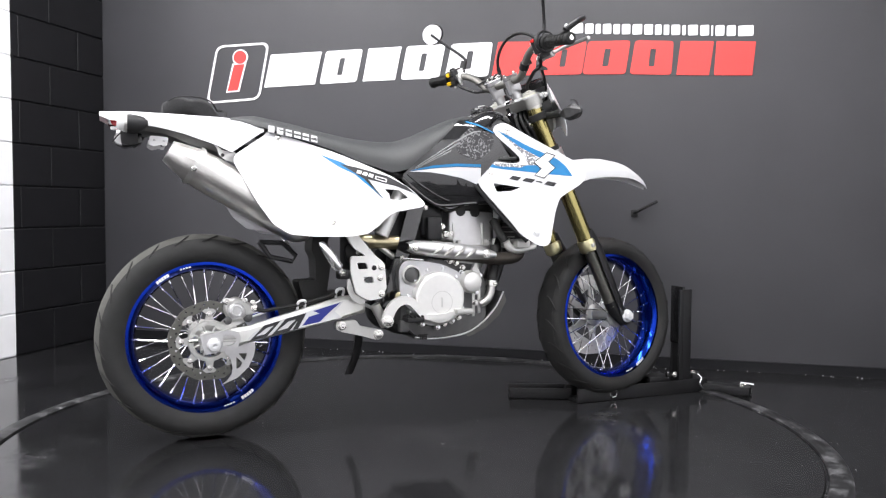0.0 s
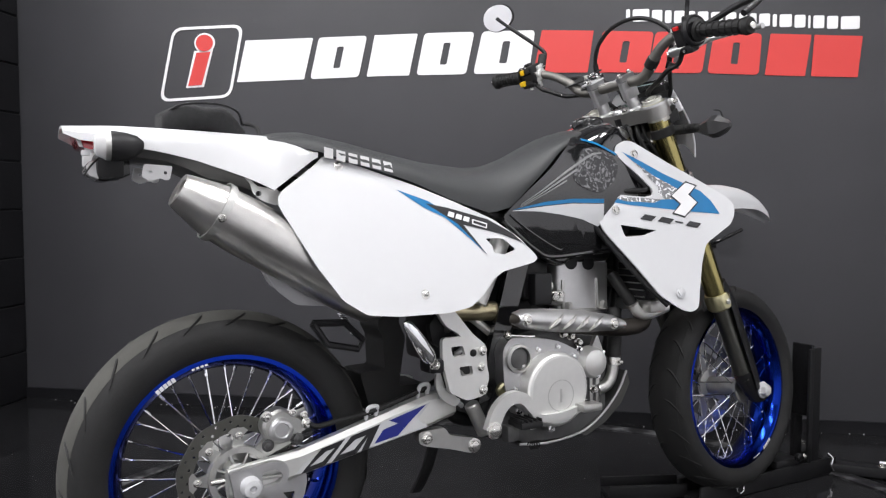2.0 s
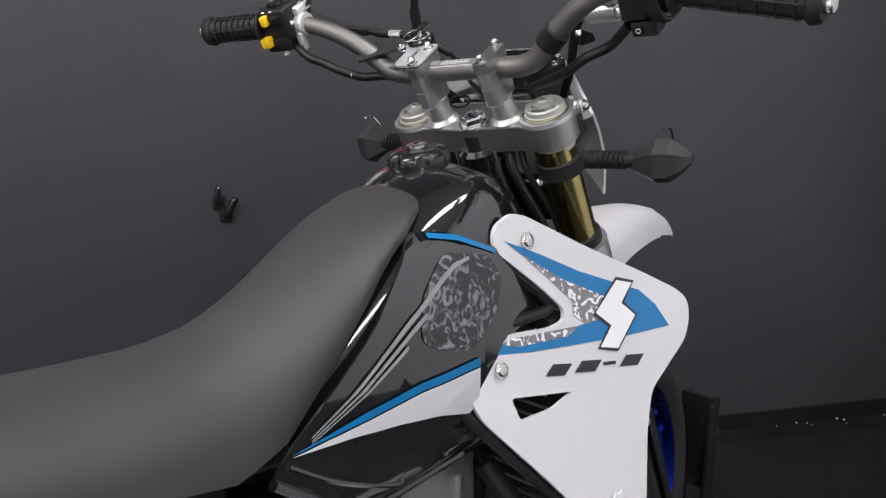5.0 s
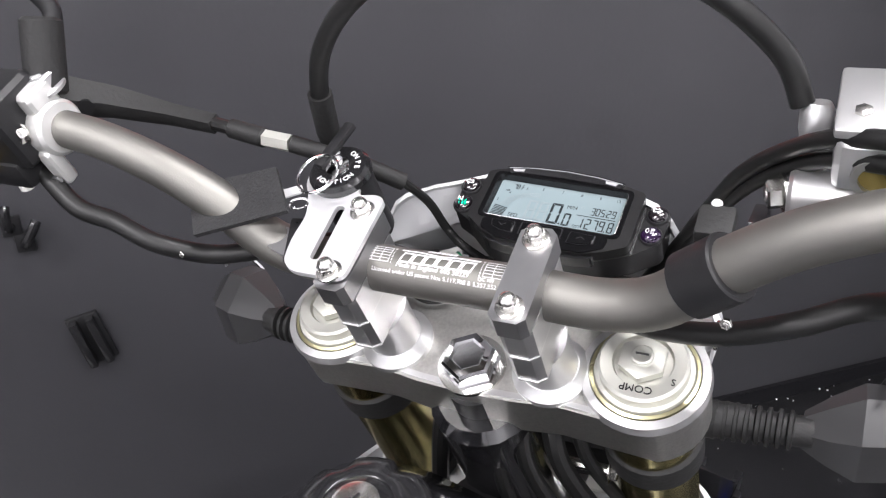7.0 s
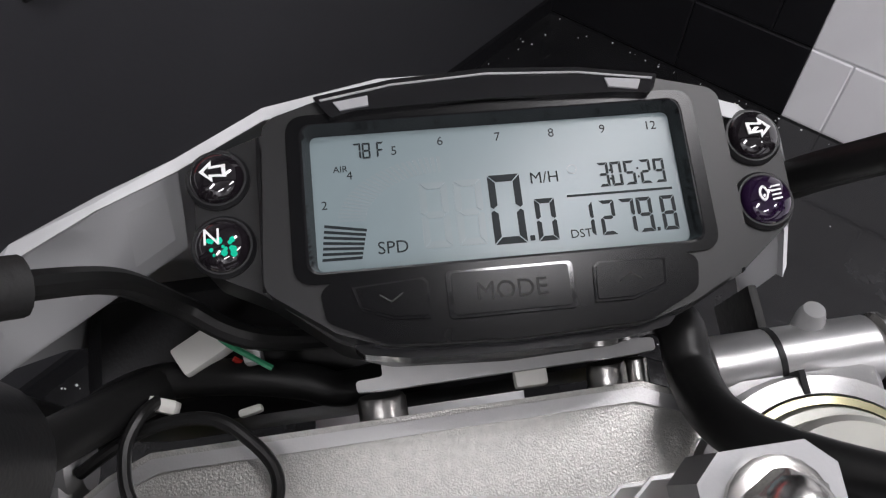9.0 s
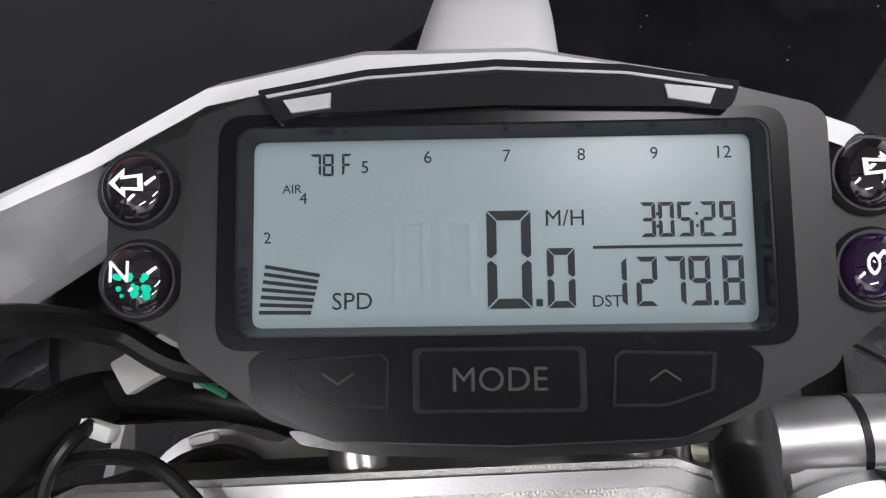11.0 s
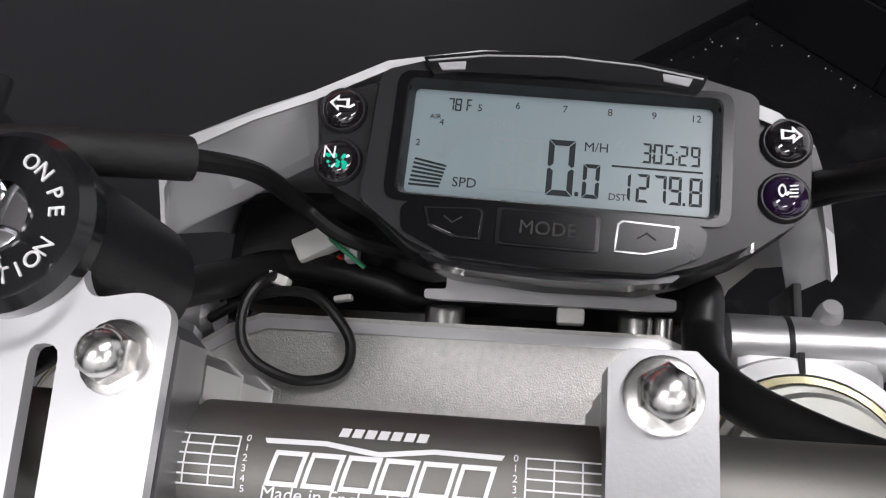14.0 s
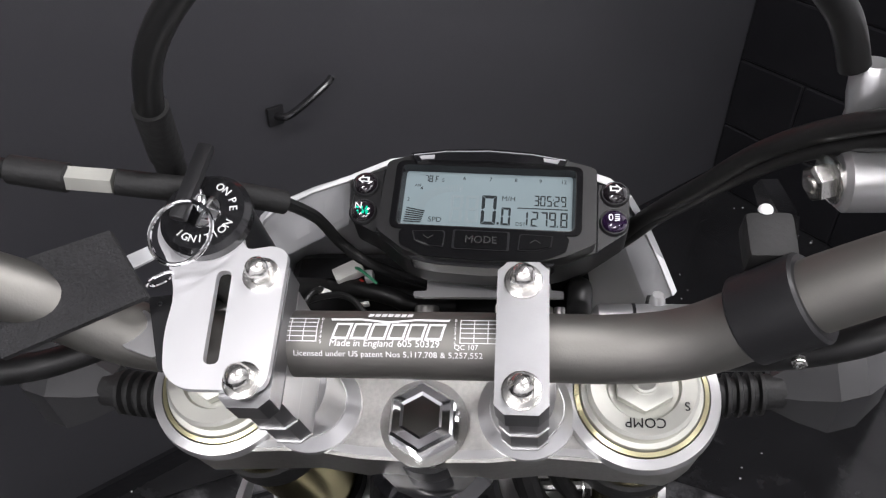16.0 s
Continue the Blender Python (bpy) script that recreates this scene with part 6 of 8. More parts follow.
ang = clamp_outline(0.035, 0.056, -0.018)
tc = low("top_clamp", sheet(ang, -0.034, 0.034, swap=flat, grid=0.02), M_ALU_CAST, "grainy cast aluminium top clamp")
low("clamp_rim", sheet([(x_ * 1.0 + (0.0015 if x_ < 0.02 else -0.0015), y_ * 0.985) for x_, y_ in ang], 0.0004, 0.0008, [[(x_ * 0.86 + 0.003, y_ * 0.955) for x_, y_ in ang][::-1]], swap=flat), M_ALU_LIGHT, "", tc)
for s in (-1, 1):
    low("fork_boss", ring([(0.0295, -0.001), (0.036, -0.001), (0.035, 0.0045), (0.0305, 0.0055)], (0.016, s * 0.098, 0), (0.016, s * 0.098, 1), 48), M_ALU_LIGHT, "", tc)
    low("pinch_lug", rod((0.0565, s * 0.078, -0.0115), (0.0565, s * 0.128, -0.0115), 0.0095, seg=24, bevel=0.003), M_ALU_LIGHT, "", tc)
    low("pinch_lug", box(0.050, s * 0.102, -0.012, 0.020, 0.044, 0.018, 0.006, 3), M_ALU_LIGHT, "", tc)
    low("pinch_slot", rod((0.0565, s * 0.0972, -0.0115), (0.0565, s * 0.0988, -0.0115), 0.0098, seg=28), M_BLACK, "", tc)
    low("pinch_slot", box(0.0495, s * 0.0980, 0.0030, 0.0060, 0.0016, 0.0052), M_BLACK, "", tc)
    low("pinch_bolt", bolt((0.0575, s * 0.128, -0.0115), (0, s, 0), 0.0065, 0.010), M_ZINC, "", tc)
low("lower_clamp", sheet(clamp_outline(0.037, 0.050, -0.022), -0.245, 0.045, swap=flat), M_ALU_LIGHT, "silver lower clamp")
front("steering_stem", rod((0, 0, -0.03), (0, 0, -0.21), 0.019, seg=24), M_BLACK)
low("stem_collar", lathe([(0.024, -0.052), (0.028, -0.05), (0.028, -0.040), (0.024, -0.037)], (0, 0, 0), (0, 0, 1), 24), M_BLACK_SHINY)
nut = low("stem_nut", lathe([(0.019, 0), (0.019, 0.002), (0.0165, 0.0025), (0.0165, 0.011), (0.0150, 0.0132), (0.0110, 0.0138), (0.0095, 0.0128), (0, 0.0124)], (0, 0, 0), (0, 0, 1), 6, caps=False), M_CHROME, "chromed stem nut", angle=20)
low("nut_washer", ring([(0.014, 0.0), (0.0205, 0.0), (0.0205, 0.0022), (0.014, 0.0022)], (0, 0, 0), (0, 0, 1), 36), M_ZINC, "", nut)

# handlebar and its clamps
BAR_R, BX, BZ = 0.0132, 0.0125, 0.052
half_left = [(BX, 0.0, BZ), (BX, 0.05, BZ), (BX, 0.085, BZ), (BX + 0.001, 0.112, BZ + 0.008), (0.018, 0.142, 0.086), (0.020, 0.176, 0.110), (0.020, 0.215, 0.128), (0.014, 0.25, 0.138), (-0.008, 0.33, 0.150), (-0.022, 0.382, 0.156)]
half_right = [(BX, 0.0, BZ), (BX, 0.05, BZ), (BX, 0.085, BZ), (BX + 0.0005, 0.112, BZ + 0.010), (0.0165, 0.142, 0.091), (0.0195, 0.176, 0.116), (0.0225, 0.215, 0.130), (0.018, 0.26, 0.131), (0.002, 0.33, 0.122), (-0.022, 0.430, 0.110)]
bar_pts = [(a, -b, c) for a, b, c in reversed(half_right[1:])] + half_left
radii = [0.0108, 0.0108, 0.0110, 0.0114, 0.0121, 0.0129] + [BAR_R] * 7 + [0.0125, 0.0117, 0.0111] + [0.0108] * 3
bar = front("handlebar", tube(bar_pts, BAR_R, 28, 8, radii=radii), M_BAR, "grey anodised tapered handlebar with white print", angle=60)


def wrap(me):
    """Wraps flat lettering round the top of the bar: x runs to the rider's right, y round the tube."""
    for v in me.vertices:
        th = v.co.y / BAR_R
        r = BAR_R + 0.0002 + v.co.z
        v.co = FK @ Vector((BX + r * math.sin(th), 0.0040 - 1.05 * v.co.x, BZ + r * math.cos(th)))


def bar_text(text, size, tx, deg, align="CENTER", shear=0.0, space=1.0):
    ob = lettering(text, size, M_WHITE_PRINT, bar, "bar_print", None, align, 0.00005, shear, space)
    for v in ob.data.vertices:
        v.co.x += tx
        v.co.y += radians(deg) * BAR_R
    wrap(ob.data)


def bar_shape(outline, holes=()):
    b = sheet(outline, 0.0, 0.0001, holes, grid=0.002, swap=flat)
    me = finish(b, M_WHITE_PRINT)
    wrap(me)
    ob = new("bar_print", me)
    ob.parent = bar


bar_text("Made in England", 0.0036, -0.0095, -24, shear=0.15)
bar_text("605 50329", 0.0036, 0.0115, -24)
bar_text("Licensed under US patent Nos 5,117,708 & 5,257,552", 0.0031, 0.0, -41, space=1.02)
bar_text("QC 107", 0.0026, 0.0285, -27)
for k in range(6):
    u0 = -0.0205 + 0.0068 * k
    a = lambda p, q: (u0 + 0.0062 * p + 0.0016 * q, radians(-13) * BAR_R + 0.0066 * q)
    bar_shape([a(0, 0), a(1, 0), a(1, 1), a(0, 1)], [[a(0.13, 0.14), a(0.13, 0.86), a(0.87, 0.86), a(0.87, 0.14)]])
bar_shape([(-0.0215, 0.0058), (-0.010, 0.0060), (0.0, 0.0046), (0.010, 0.0060), (0.0225, 0.0058), (0.022, 0.0048), (0.010, 0.0050), (0.0, 0.0036), (-0.010, 0.0050), (-0.021, 0.0048)])
for k in range(7):
    u0 = -0.008 + 0.0024 * k
    bar_shape([(u0, 0.0072), (u0 + 0.0018, 0.0072), (u0 + 0.0022, 0.0092), (u0 + 0.0004, 0.0092)])
for s in (-1, 1):
    x0, x1 = (-0.041, -0.0262) if s < 0 else (0.0262, 0.041)
    for k in range(6):
        v0 = 0.0055 - 0.0019 * k
        bar_shape([(x0, v0), (x1, v0), (x1, v0 + 0.0003), (x0, v0 + 0.0003)])
    for k in range(4):
        q = x0 + (x1 - x0) * k / 3
        bar_shape([(q, -0.004), (q + 0.0003, -0.004), (q + 0.0003, 0.0058), (q, 0.0058)])
    for k in range(6):
        bar_text(str(k), 0.0019, s * 0.0245, (0.0055 - 0.0019 * k - 0.0006) / BAR_R * 57.3)


def bar_clamp(s):
    """An eight-sided riser in two stacked halves on a turned foot, with a cap and two domed bolts."""
    y, w = (0.0525 if s > 0 else -0.047), 0.0096
    octo = lambda x0, x1: [(x0, y - w * 0.55), (x0 + 0.0035, y - w), (x1 - 0.0035, y - w), (x1, y - w * 0.55), (x1, y + w * 0.55), (x1 - 0.0035, y + w), (x0 + 0.0035, y + w), (x0, y + w * 0.55)]
    lo = front("bar_riser", sheet(octo(-0.0165, 0.0345), 0.0135, 0.0225, swap=flat), M_BILLET, "machined handlebar riser", angle=20)
    front("riser_top", sheet(octo(-0.0175, 0.0355), 0.0368, 0.0215, swap=flat), M_BILLET, "", lo, 20)
    front("riser_seam", sheet(octo(-0.0182, 0.0362), 0.0358, 0.0011, swap=flat), M_ALU_LIGHT, "", lo, 20)
    front("riser_seam", sheet(octo(-0.0172, 0.0352), 0.0124, 0.0012, swap=flat), M_ALU_LIGHT, "", lo, 20)
    front("riser_neck", loft([[(BX - 0.004 + r_ * math.cos(a) * q, y + r_ * math.sin(a), z_) for a in (2 * math.pi * i / 32 for i in range(32))] for r_, z_, q in ((0.0165, -0.012, 1.0), (0.0150, -0.002, 1.1), (0.0128, 0.0125, 1.5))]), M_ALU_LIGHT, "", lo)
    front("riser_foot", lathe([(0.0225, -0.0205), (0.0225, -0.0165), (0.0190, -0.0135), (0.0170, -0.0115)], (BX - 0.004, y, 0), (BX - 0.004, y, 1), 36), M_ALU_LIGHT, "", lo)
    # thin black slab stands in for the shade between riser and cap
    front("riser_shadow_gap", box(BX - 0.003, y, 0.0588, 0.048, 0.0182, 0.0012), M_BLACK, "", lo)
    x0, x1 = -0.0205, 0.0385
    front("clamp_cap", sheet([(x0, y - w * 0.62), (x0 + 0.0035, y - w), (x1 - 0.0035, y - w), (x1, y - w * 0.62), (x1, y + w * 0.62), (x1 - 0.0035, y + w), (x0 + 0.0035, y + w), (x0, y + w * 0.62)], 0.0594, 0.0135, swap=flat), M_CAP, "machined clamp cap", lo, 25)
    for x_ in (-0.0120, 0.0302):
        front("cap_bolt", bolt((x_, y, 0.0770 if s > 0 else 0.0729), (0, 0, 1), 0.0053, 0.0082, washer=True, dome=True), M_ZINC, "", lo)


mirrored(bar_clamp)

# ignition switch on its plate
pl = rounded([(a_, b_ + 0.0052) for a_, b_ in [(-0.0155, 0.038), (0.040, 0.038), (0.043, 0.044), (0.041, 0.055), (0.047, 0.058), (0.062, 0.057), (0.072, 0.066), (0.072, 0.082), (0.062, 0.093), (0.047, 0.094), (0.036, 0.086), (0.022, 0.080), (0.006, 0.081), (-0.010, 0.078), (-0.0155, 0.070)]], 0.007, 4)
slot = rounded([(a_, b_ + 0.0052) for a_, b_ in [(-0.006, 0.0575), (-0.006, 0.0635), (0.032, 0.0650), (0.032, 0.0590)]], 0.003, 3)
ignp = front("ignition_plate", sheet(pl, 0.0742, 0.0032, [slot], swap=flat), M_PLATE, "silver relocated ignition bracket with a long slot", angle=25)
front("ignition_body", rod((0.0545, 0.0780, 0.030), (0.0545, 0.0780, 0.078), 0.017, seg=28), M_BLACK, "", ignp)
front("ignition_face", lathe([(0.0185, 0.0775), (0.0185, 0.0815), (0.0165, 0.0840), (0.0155, 0.0842), (0.0, 0.0842)], (0.0545, 0.0780, 0), (0.0545, 0.0780, 1), 40, caps=False), M_BLACK_SHINY, "black ignition lock face", ignp)
front("key_slot", lathe([(0.0070, 0.0842), (0.0070, 0.0852), (0.0055, 0.0856), (0, 0.0856)], (0.0545, 0.0780, 0), (0.0545, 0.0780, 1), 28, caps=False), M_CHROME, "", ignp)
for text, deg0 in (("IGNITION", -128), ("ON", 66), ("PE", 24)):
    for k, ch in enumerate(text):
        a = radians(deg0 + (14.5 * k if text == "IGNITION" else -17 * k))
        up = 90 if text == "IGNITION" else -90
        r_ = 0.0122
        lettering(ch, 0.0045, M_WHITE_PRINT, ignp, "lock_mark", FK @ Matrix.Translation((0.0545, 0.0780, 0.0844)) @ pose(0, 0, 0, 0, 0, -90) @ pose(r_ * math.cos(a), r_ * math.sin(a), 0, 0, 0, math.degrees(a) + up) @ pose(0, -0.0016, 0), "CENTER")

# keys hanging from the lock
ROOTFK = ROOT @ FK
keys = thing("key_ring", "split ring with a black key, tags and fob in the ignition", "keys", ROOTFK @ Matrix.Translation((0, 0.0030, 0)))
lk = lambda name, bm, m, label="": part(name, bm, m, keys, label)
kd = (Vector((0.080, 0.0752, 0.0930)) - Vector((0.047, 0.0815, 0.0905)))
kx = Matrix.Translation((0.047, 0.0815, 0.0905)) @ kd.to_track_quat("X", "Z").to_matrix().to_4x4()
lk("key", box(kd.length / 2, 0, 0, kd.length, 0.0068, 0.0045, 0.0016, xf=kx), M_BLACK, "black key head")
lk("key_blade", box(0.012, 0.0, -0.004, 0.008, 0.006, 0.006, 0.001, xf=kx), M_CHROME)
lk("split_ring", ring([(0.0128 + 0.0009 * math.cos(a), 0.0009 * math.sin(a)) for a in (math.pi * i / 4 for i in range(8))], (0.0405, 0.0780, 0.0925), (0.0405 - 0.15, 0.0780 + 0.1, 1.09), 40), M_CHROME, "bright split ring")
lk("small_ring", ring([(0.0052 + 0.0008 * math.cos(a), 0.0008 * math.sin(a)) for a in (math.pi * i / 4 for i in range(8))], (0.0255, 0.0865, 0.083), (0.0255 + 0.6, 0.0865 + 0.4, 0.283), 28), M_CHROME)
lk("white_tag", sheet(rounded([(0.0318, 0.1070), (0.0360, 0.1075), (0.0425, 0.0955), (0.0370, 0.0925), (0.0305, 0.1030)], 0.002, 3), 0.0780, 0.0012, [[(0.0338 + 0.0011 * math.cos(-a), 0.1042 + 0.0011 * math.sin(-a)) for a in (2 * math.pi * i / 12 for i in range(12))]], swap=flat), M_WHITE, "white plastic key tag")
lk("black_tag", sheet(rounded([(0.0235, 0.0960), (0.0245, 0.0850), (-0.005, 0.0785), (-0.0075, 0.0850)], 0.002, 3), 0.0700, 0.0012, [[(0.0205 + 0.0010 * math.cos(-a), 0.0905 + 0.0010 * math.sin(-a)) for a in (2 * math.pi * i / 12 for i in range(12))]], swap=flat), M_BLACK, "narrow black key tag")
lk("spare_key", sheet(rounded([(0.020, 0.0985), (0.012, 0.0875), (-0.001, 0.0890), (0.004, 0.1040)], 0.002, 2), 0.0665, 0.0016, swap=flat), M_BILLET, "bare steel key")
quad = [Vector((0.0227, 0.1610, 0.0889)), Vector((0.0400, 0.1050, 0.0950)), Vector((0.0166, 0.0880, 0.0870)), Vector((-0.0082, 0.1390, 0.0850))]
qn = (quad[1] - quad[0]).cross(quad[3] - quad[0]).normalized() * 0.003
lk("leather_fob", loft([quad, [p + qn for p in quad]]), M_FABRIC, "broad flat black fob")

# instrument: layout steps of 0.0944 mm
ST = 9.44e-5
DC = Vector((0.0965, -0.0275, 0.0168))
DK = FK @ Matrix.Translation(DC + Vector((0.0029, -0.0003, 0.0002))) @ pose(0, 0, 0, 1.7, -1.3, -2.3) @ Matrix.Scale(1.036, 4) @ Matrix.Translation(-DC)


def dashed(name, bm, m, label="", parent=None, angle=35):
    return part(name, bm, m, parent or bike, label, DK, angle)


def dx(px, py):
    return (0.0965 - (py - 288) * ST, -0.0270 - (px - 813) * ST)


def dsh(name, pts, z0, th, m, label="", parent=None, holes=(), r=0.0, n=4, angle=30):
    o = [dx(*p) for p in pts]
    hs_ = [[dx(*p) for p in h] for h in holes]
    if r:
        o = rounded(o, r, n)
    return dashed(name, sheet(o, z0, th, hs_, swap=flat), m, label, parent, angle)


def rrect(x0, y0, x1, y1, r, n=5):
    return rounded([(x0, y0), (x1, y0), (x1, y1), (x0, y1)], r, n)


dash = dsh("instrument_panel", [(150, 180), (170, 150), (290, 108), (430, 62), (1200, 62), (1345, 98), (1475, 140), (1500, 170), (1497, 380), (1480, 412), (1340, 522), (1200, 592), (1080, 628), (820, 640), (550, 628), (440, 592), (290, 472), (168, 412), (150, 380)], -0.004, 0.0175, M_DASHFRAME, "black digital instrument panel with a lit screen", r=0.0015)
win = rrect(388, 118, 1246, 462, 34)
dsh("centre_housing", [(312, 118), (332, 98), (430, 66), (600, 34), (813, 20), (1020, 34), (1200, 66), (1320, 98), (1338, 118), (1338, 500), (1322, 520), (1195, 586), (1080, 622), (820, 632), (550, 622), (445, 586), (310, 490), (300, 470)], 0.0135, 0.0070, M_DASHFRAME, "black housing frame", dash, [win], r=0.0012)
bz = bmesh.new()
o1, o2 = [dx(*p) for p in rrect(386, 116, 1248, 464, 36, 6)], [dx(*p) for p in rrect(410, 136, 1226, 444, 18, 6)]
loft([[(x_, y_, 0.0208) for x_, y_ in o1], [(x_, y_, 0.0212) for x_, y_ in [dx(*p) for p in rrect(396, 124, 1238, 456, 30, 6)]], [(x_, y_, 0.0172) for x_, y_ in o2]], bm=bz, caps=False)
dsh("bezel_frame", rrect(362, 100, 1272, 480, 46), 0.0203, 0.0008, M_DASH, "glossy black frame round the screen", dash, [rrect(390, 120, 1244, 460, 32)[::-1]])
dashed("screen_bezel", bz, M_BLACK_SHINY, "glossy black bezel", dash)
screen = dsh("screen", rrect(405, 131, 1231, 449, 18), 0.0160, 0.0010, M_LCD, "pale lit liquid crystal screen", dash)
dsh("hood", [(425, 62), (600, 28), (813, 14), (1020, 28), (1200, 62), (1186, 98), (1172, 112), (1100, 104), (813, 96), (520, 104), (462, 118), (448, 98)], lambda a, b: 0.0212 - 0.22 * (a - 0.1125), 0.0018, M_BLACK_GLOSS, "glossy black hood strip", dash, r=0.0006)
dsh("hood_edge", [(440, 72), (600, 42), (813, 29), (1020, 42), (1186, 72), (1184, 77), (1020, 47), (813, 34), (600, 47), (444, 77)], lambda a, b: 0.0231 - 0.22 * (a - 0.1125), 0.0003, M_GREYDECAL, "", dash)
dsh("warning_lamp", [(470, 82), (546, 70), (546, 96), (484, 104)], lambda a, b: 0.0230 - 0.22 * (a - 0.1125), 0.0005, M_GREYDECAL, "unlit warning lamp window", dash)
dsh("warning_lamp", [(1078, 66), (1158, 76), (1146, 102), (1082, 90)], lambda a, b: 0.0230 - 0.22 * (a - 0.1125), 0.0005, M_GREYDECAL, "unlit warning lamp window", dash)
dsh("button_strip", [(450, 472), (1180, 472), (1216, 496), (1204, 562), (1090, 618), (820, 628), (545, 618), (424, 562), (414, 496)], 0.0204, 0.0009, M_DASH, "glossy strip of three buttons", dash, r=0.0015)
for nm, pts in (("down", [(486, 498), (622, 490), (632, 500), (630, 566), (560, 562), (500, 540)]), ("mode", rrect(684, 484, 930, 572, 10)), ("up", [(990, 498), (1000, 490), (1134, 494), (1128, 545), (1060, 566), (985, 566)])):
    cxm, cym = sum(p[0] for p in pts) / len(pts), sum(p[1] for p in pts) / len(pts)
    big = [(cxm + (p[0] - cxm) * 1.09, cym + (p[1] - cym) * 1.14) for p in pts]
    bt = dsh("button", pts, 0.0212, 0.0010, M_DASH, "black rubber button", dash, r=0.0006)
    dsh("button_rim", big, 0.0212, 0.0006, M_BLACK_GLOSS, "", bt, [pts[::-1]])
lettering("MODE", 0.0050, M_RUBBER, dash, "button_mark", DK @ Matrix.Translation((*dx(807, 545), 0.0222)) @ pose(0, 0, 0, 0, 0, -90), "CENTER", 0.0002)
for px, d_ in ((558, 1), (1060, -1)):
    dsh("button_mark", [(px - 24, 526 - 8 * d_), (px, 526 + 8 * d_), (px + 24, 526 - 8 * d_), (px + 24, 522 - 8 * d_), (px, 522 + 8 * d_), (px - 24, 522 - 8 * d_)], 0.0222, 0.0002, M_RUBBER, "", dash)
dsh("lower_lip", [(470, 606), (820, 624), (1160, 606), (1140, 628), (1030, 646), (820, 652), (600, 646), (490, 628)], 0.010, 0.0080, M_BLACK_SHINY, "", dash, r=0.001)
dsh("wing_seam", [(288, 110), (296, 110), (296, 470), (288, 468)], 0.0132, 0.0005, M_BLACK_GLOSS, "", dash)
dsh("wing_seam", [(1344, 100), (1352, 102), (1352, 515), (1344, 520)], 0.0132, 0.0005, M_BLACK_GLOSS, "", dash)


def dome(px, py, m, label):
    c = dx(px, py)
    prof = [(0.0066, 0.0130), (0.0066, 0.0142), (0.0060, 0.0150)]
    d_ = dashed("indicator_dome", lathe(prof, (*c, 0), (*c, 1), 32), M_BLACK, "", dash)
    dashed("lens", lathe([(0.0057 * math.cos(a), 0.0145 + 0.0034 * math.sin(a)) for a in (radians(15 * i) for i in range(6))] + [(0, 0.0179)], (*c, 0), (*c, 1), 32, caps=False), m, label, d_, 80)
    return d_


d1_, d2_, d3_, d4_ = dome(203, 205, M_DOME, "dark domed lens with a white arrow"), dome(210, 360, M_DOME, "domed neutral lens glowing green"), dome(1430, 200, M_DOME, "dark domed lens with a white arrow"), dome(1427, 358, M_DOME_PURPLE, "dark purple domed lens")


def mark(cx_, cy_, pts, parent, m=M_WHITE_PRINT, z=0.0182, holes=()):
    dsh("lens_mark", [(cx_ + a, cy_ + b) for a, b in pts], z, 0.0002, m, "", parent, [[(cx_ + a, cy_ + b) for a, b in h] for h in holes])


arrow = [(-36, 0), (-10, -25), (-10, -12), (20, -15), (22, 14), (-8, 12), (-7, 25)]
arrow_in = [(-26, 0), (-15, 12), (-15, 7), (13, 8), (12, -9), (-16, -6), (-16, -12)]
mark(207, 202, arrow, d1_, holes=[arrow_in])
mark(1422, 196, [(-a, -b) for a, b in arrow], d3_, holes=[[(-a, -b) for a, b in arrow_in]])
mark(1418, 354, [(14 * math.cos(a) - 8 + (0 if math.cos(a) < 0 else -6), 19 * math.sin(a)) for a in (2 * math.pi * i / 20 for i in range(20))], d4_, holes=[[(9 * math.cos(-a) - 8 + (0 if math.cos(a) < 0 else -5), 13 * math.sin(-a)) for a in (2 * math.pi * i / 16 for i in range(16))]])
for k in range(4):
    mark(1418, 354, [(8, -16 + 10 * k), (30, -19 + 10 * k), (30, -15 + 10 * k), (8, -12 + 10 * k)], d4_)
lettering("N", 0.0048, M_WHITE_PRINT, d2_, "lens_mark", DK @ Matrix.Translation((*dx(193, 366), 0.0182)) @ pose(0, 0, 0, 0, 0, -90), "CENTER", 0.0001)
random.seed(4)
gl = bmesh.new()
for k in range(16):
    gx_, gy_ = 210 + random.uniform(-34, 34), 372 + random.uniform(-18, 24)
    r_ = random.uniform(3, 8)
    sheet([dx(gx_ + r_ * math.cos(a), gy_ + r_ * 1.1 * math.sin(a)) for a in (2 * math.pi * i / 7 for i in range(7))], 0.0176 + 0.0002 * (k % 3), 0.0003, swap=flat, bm=gl)
tagged(dashed("neutral_glow", gl, M_LED_GREEN, "green glow of the neutral lamp", d2_), kind="stuff")

# figures on the screen
SEGS = {"0": "abcdef", "1": "bc", "2": "abged", "3": "abgcd", "4": "fgbc", "5": "afgcd", "6": "afgedc", "7": "abc", "8": "abcdefg", "9": "abcdfg", "F": "aefg"}


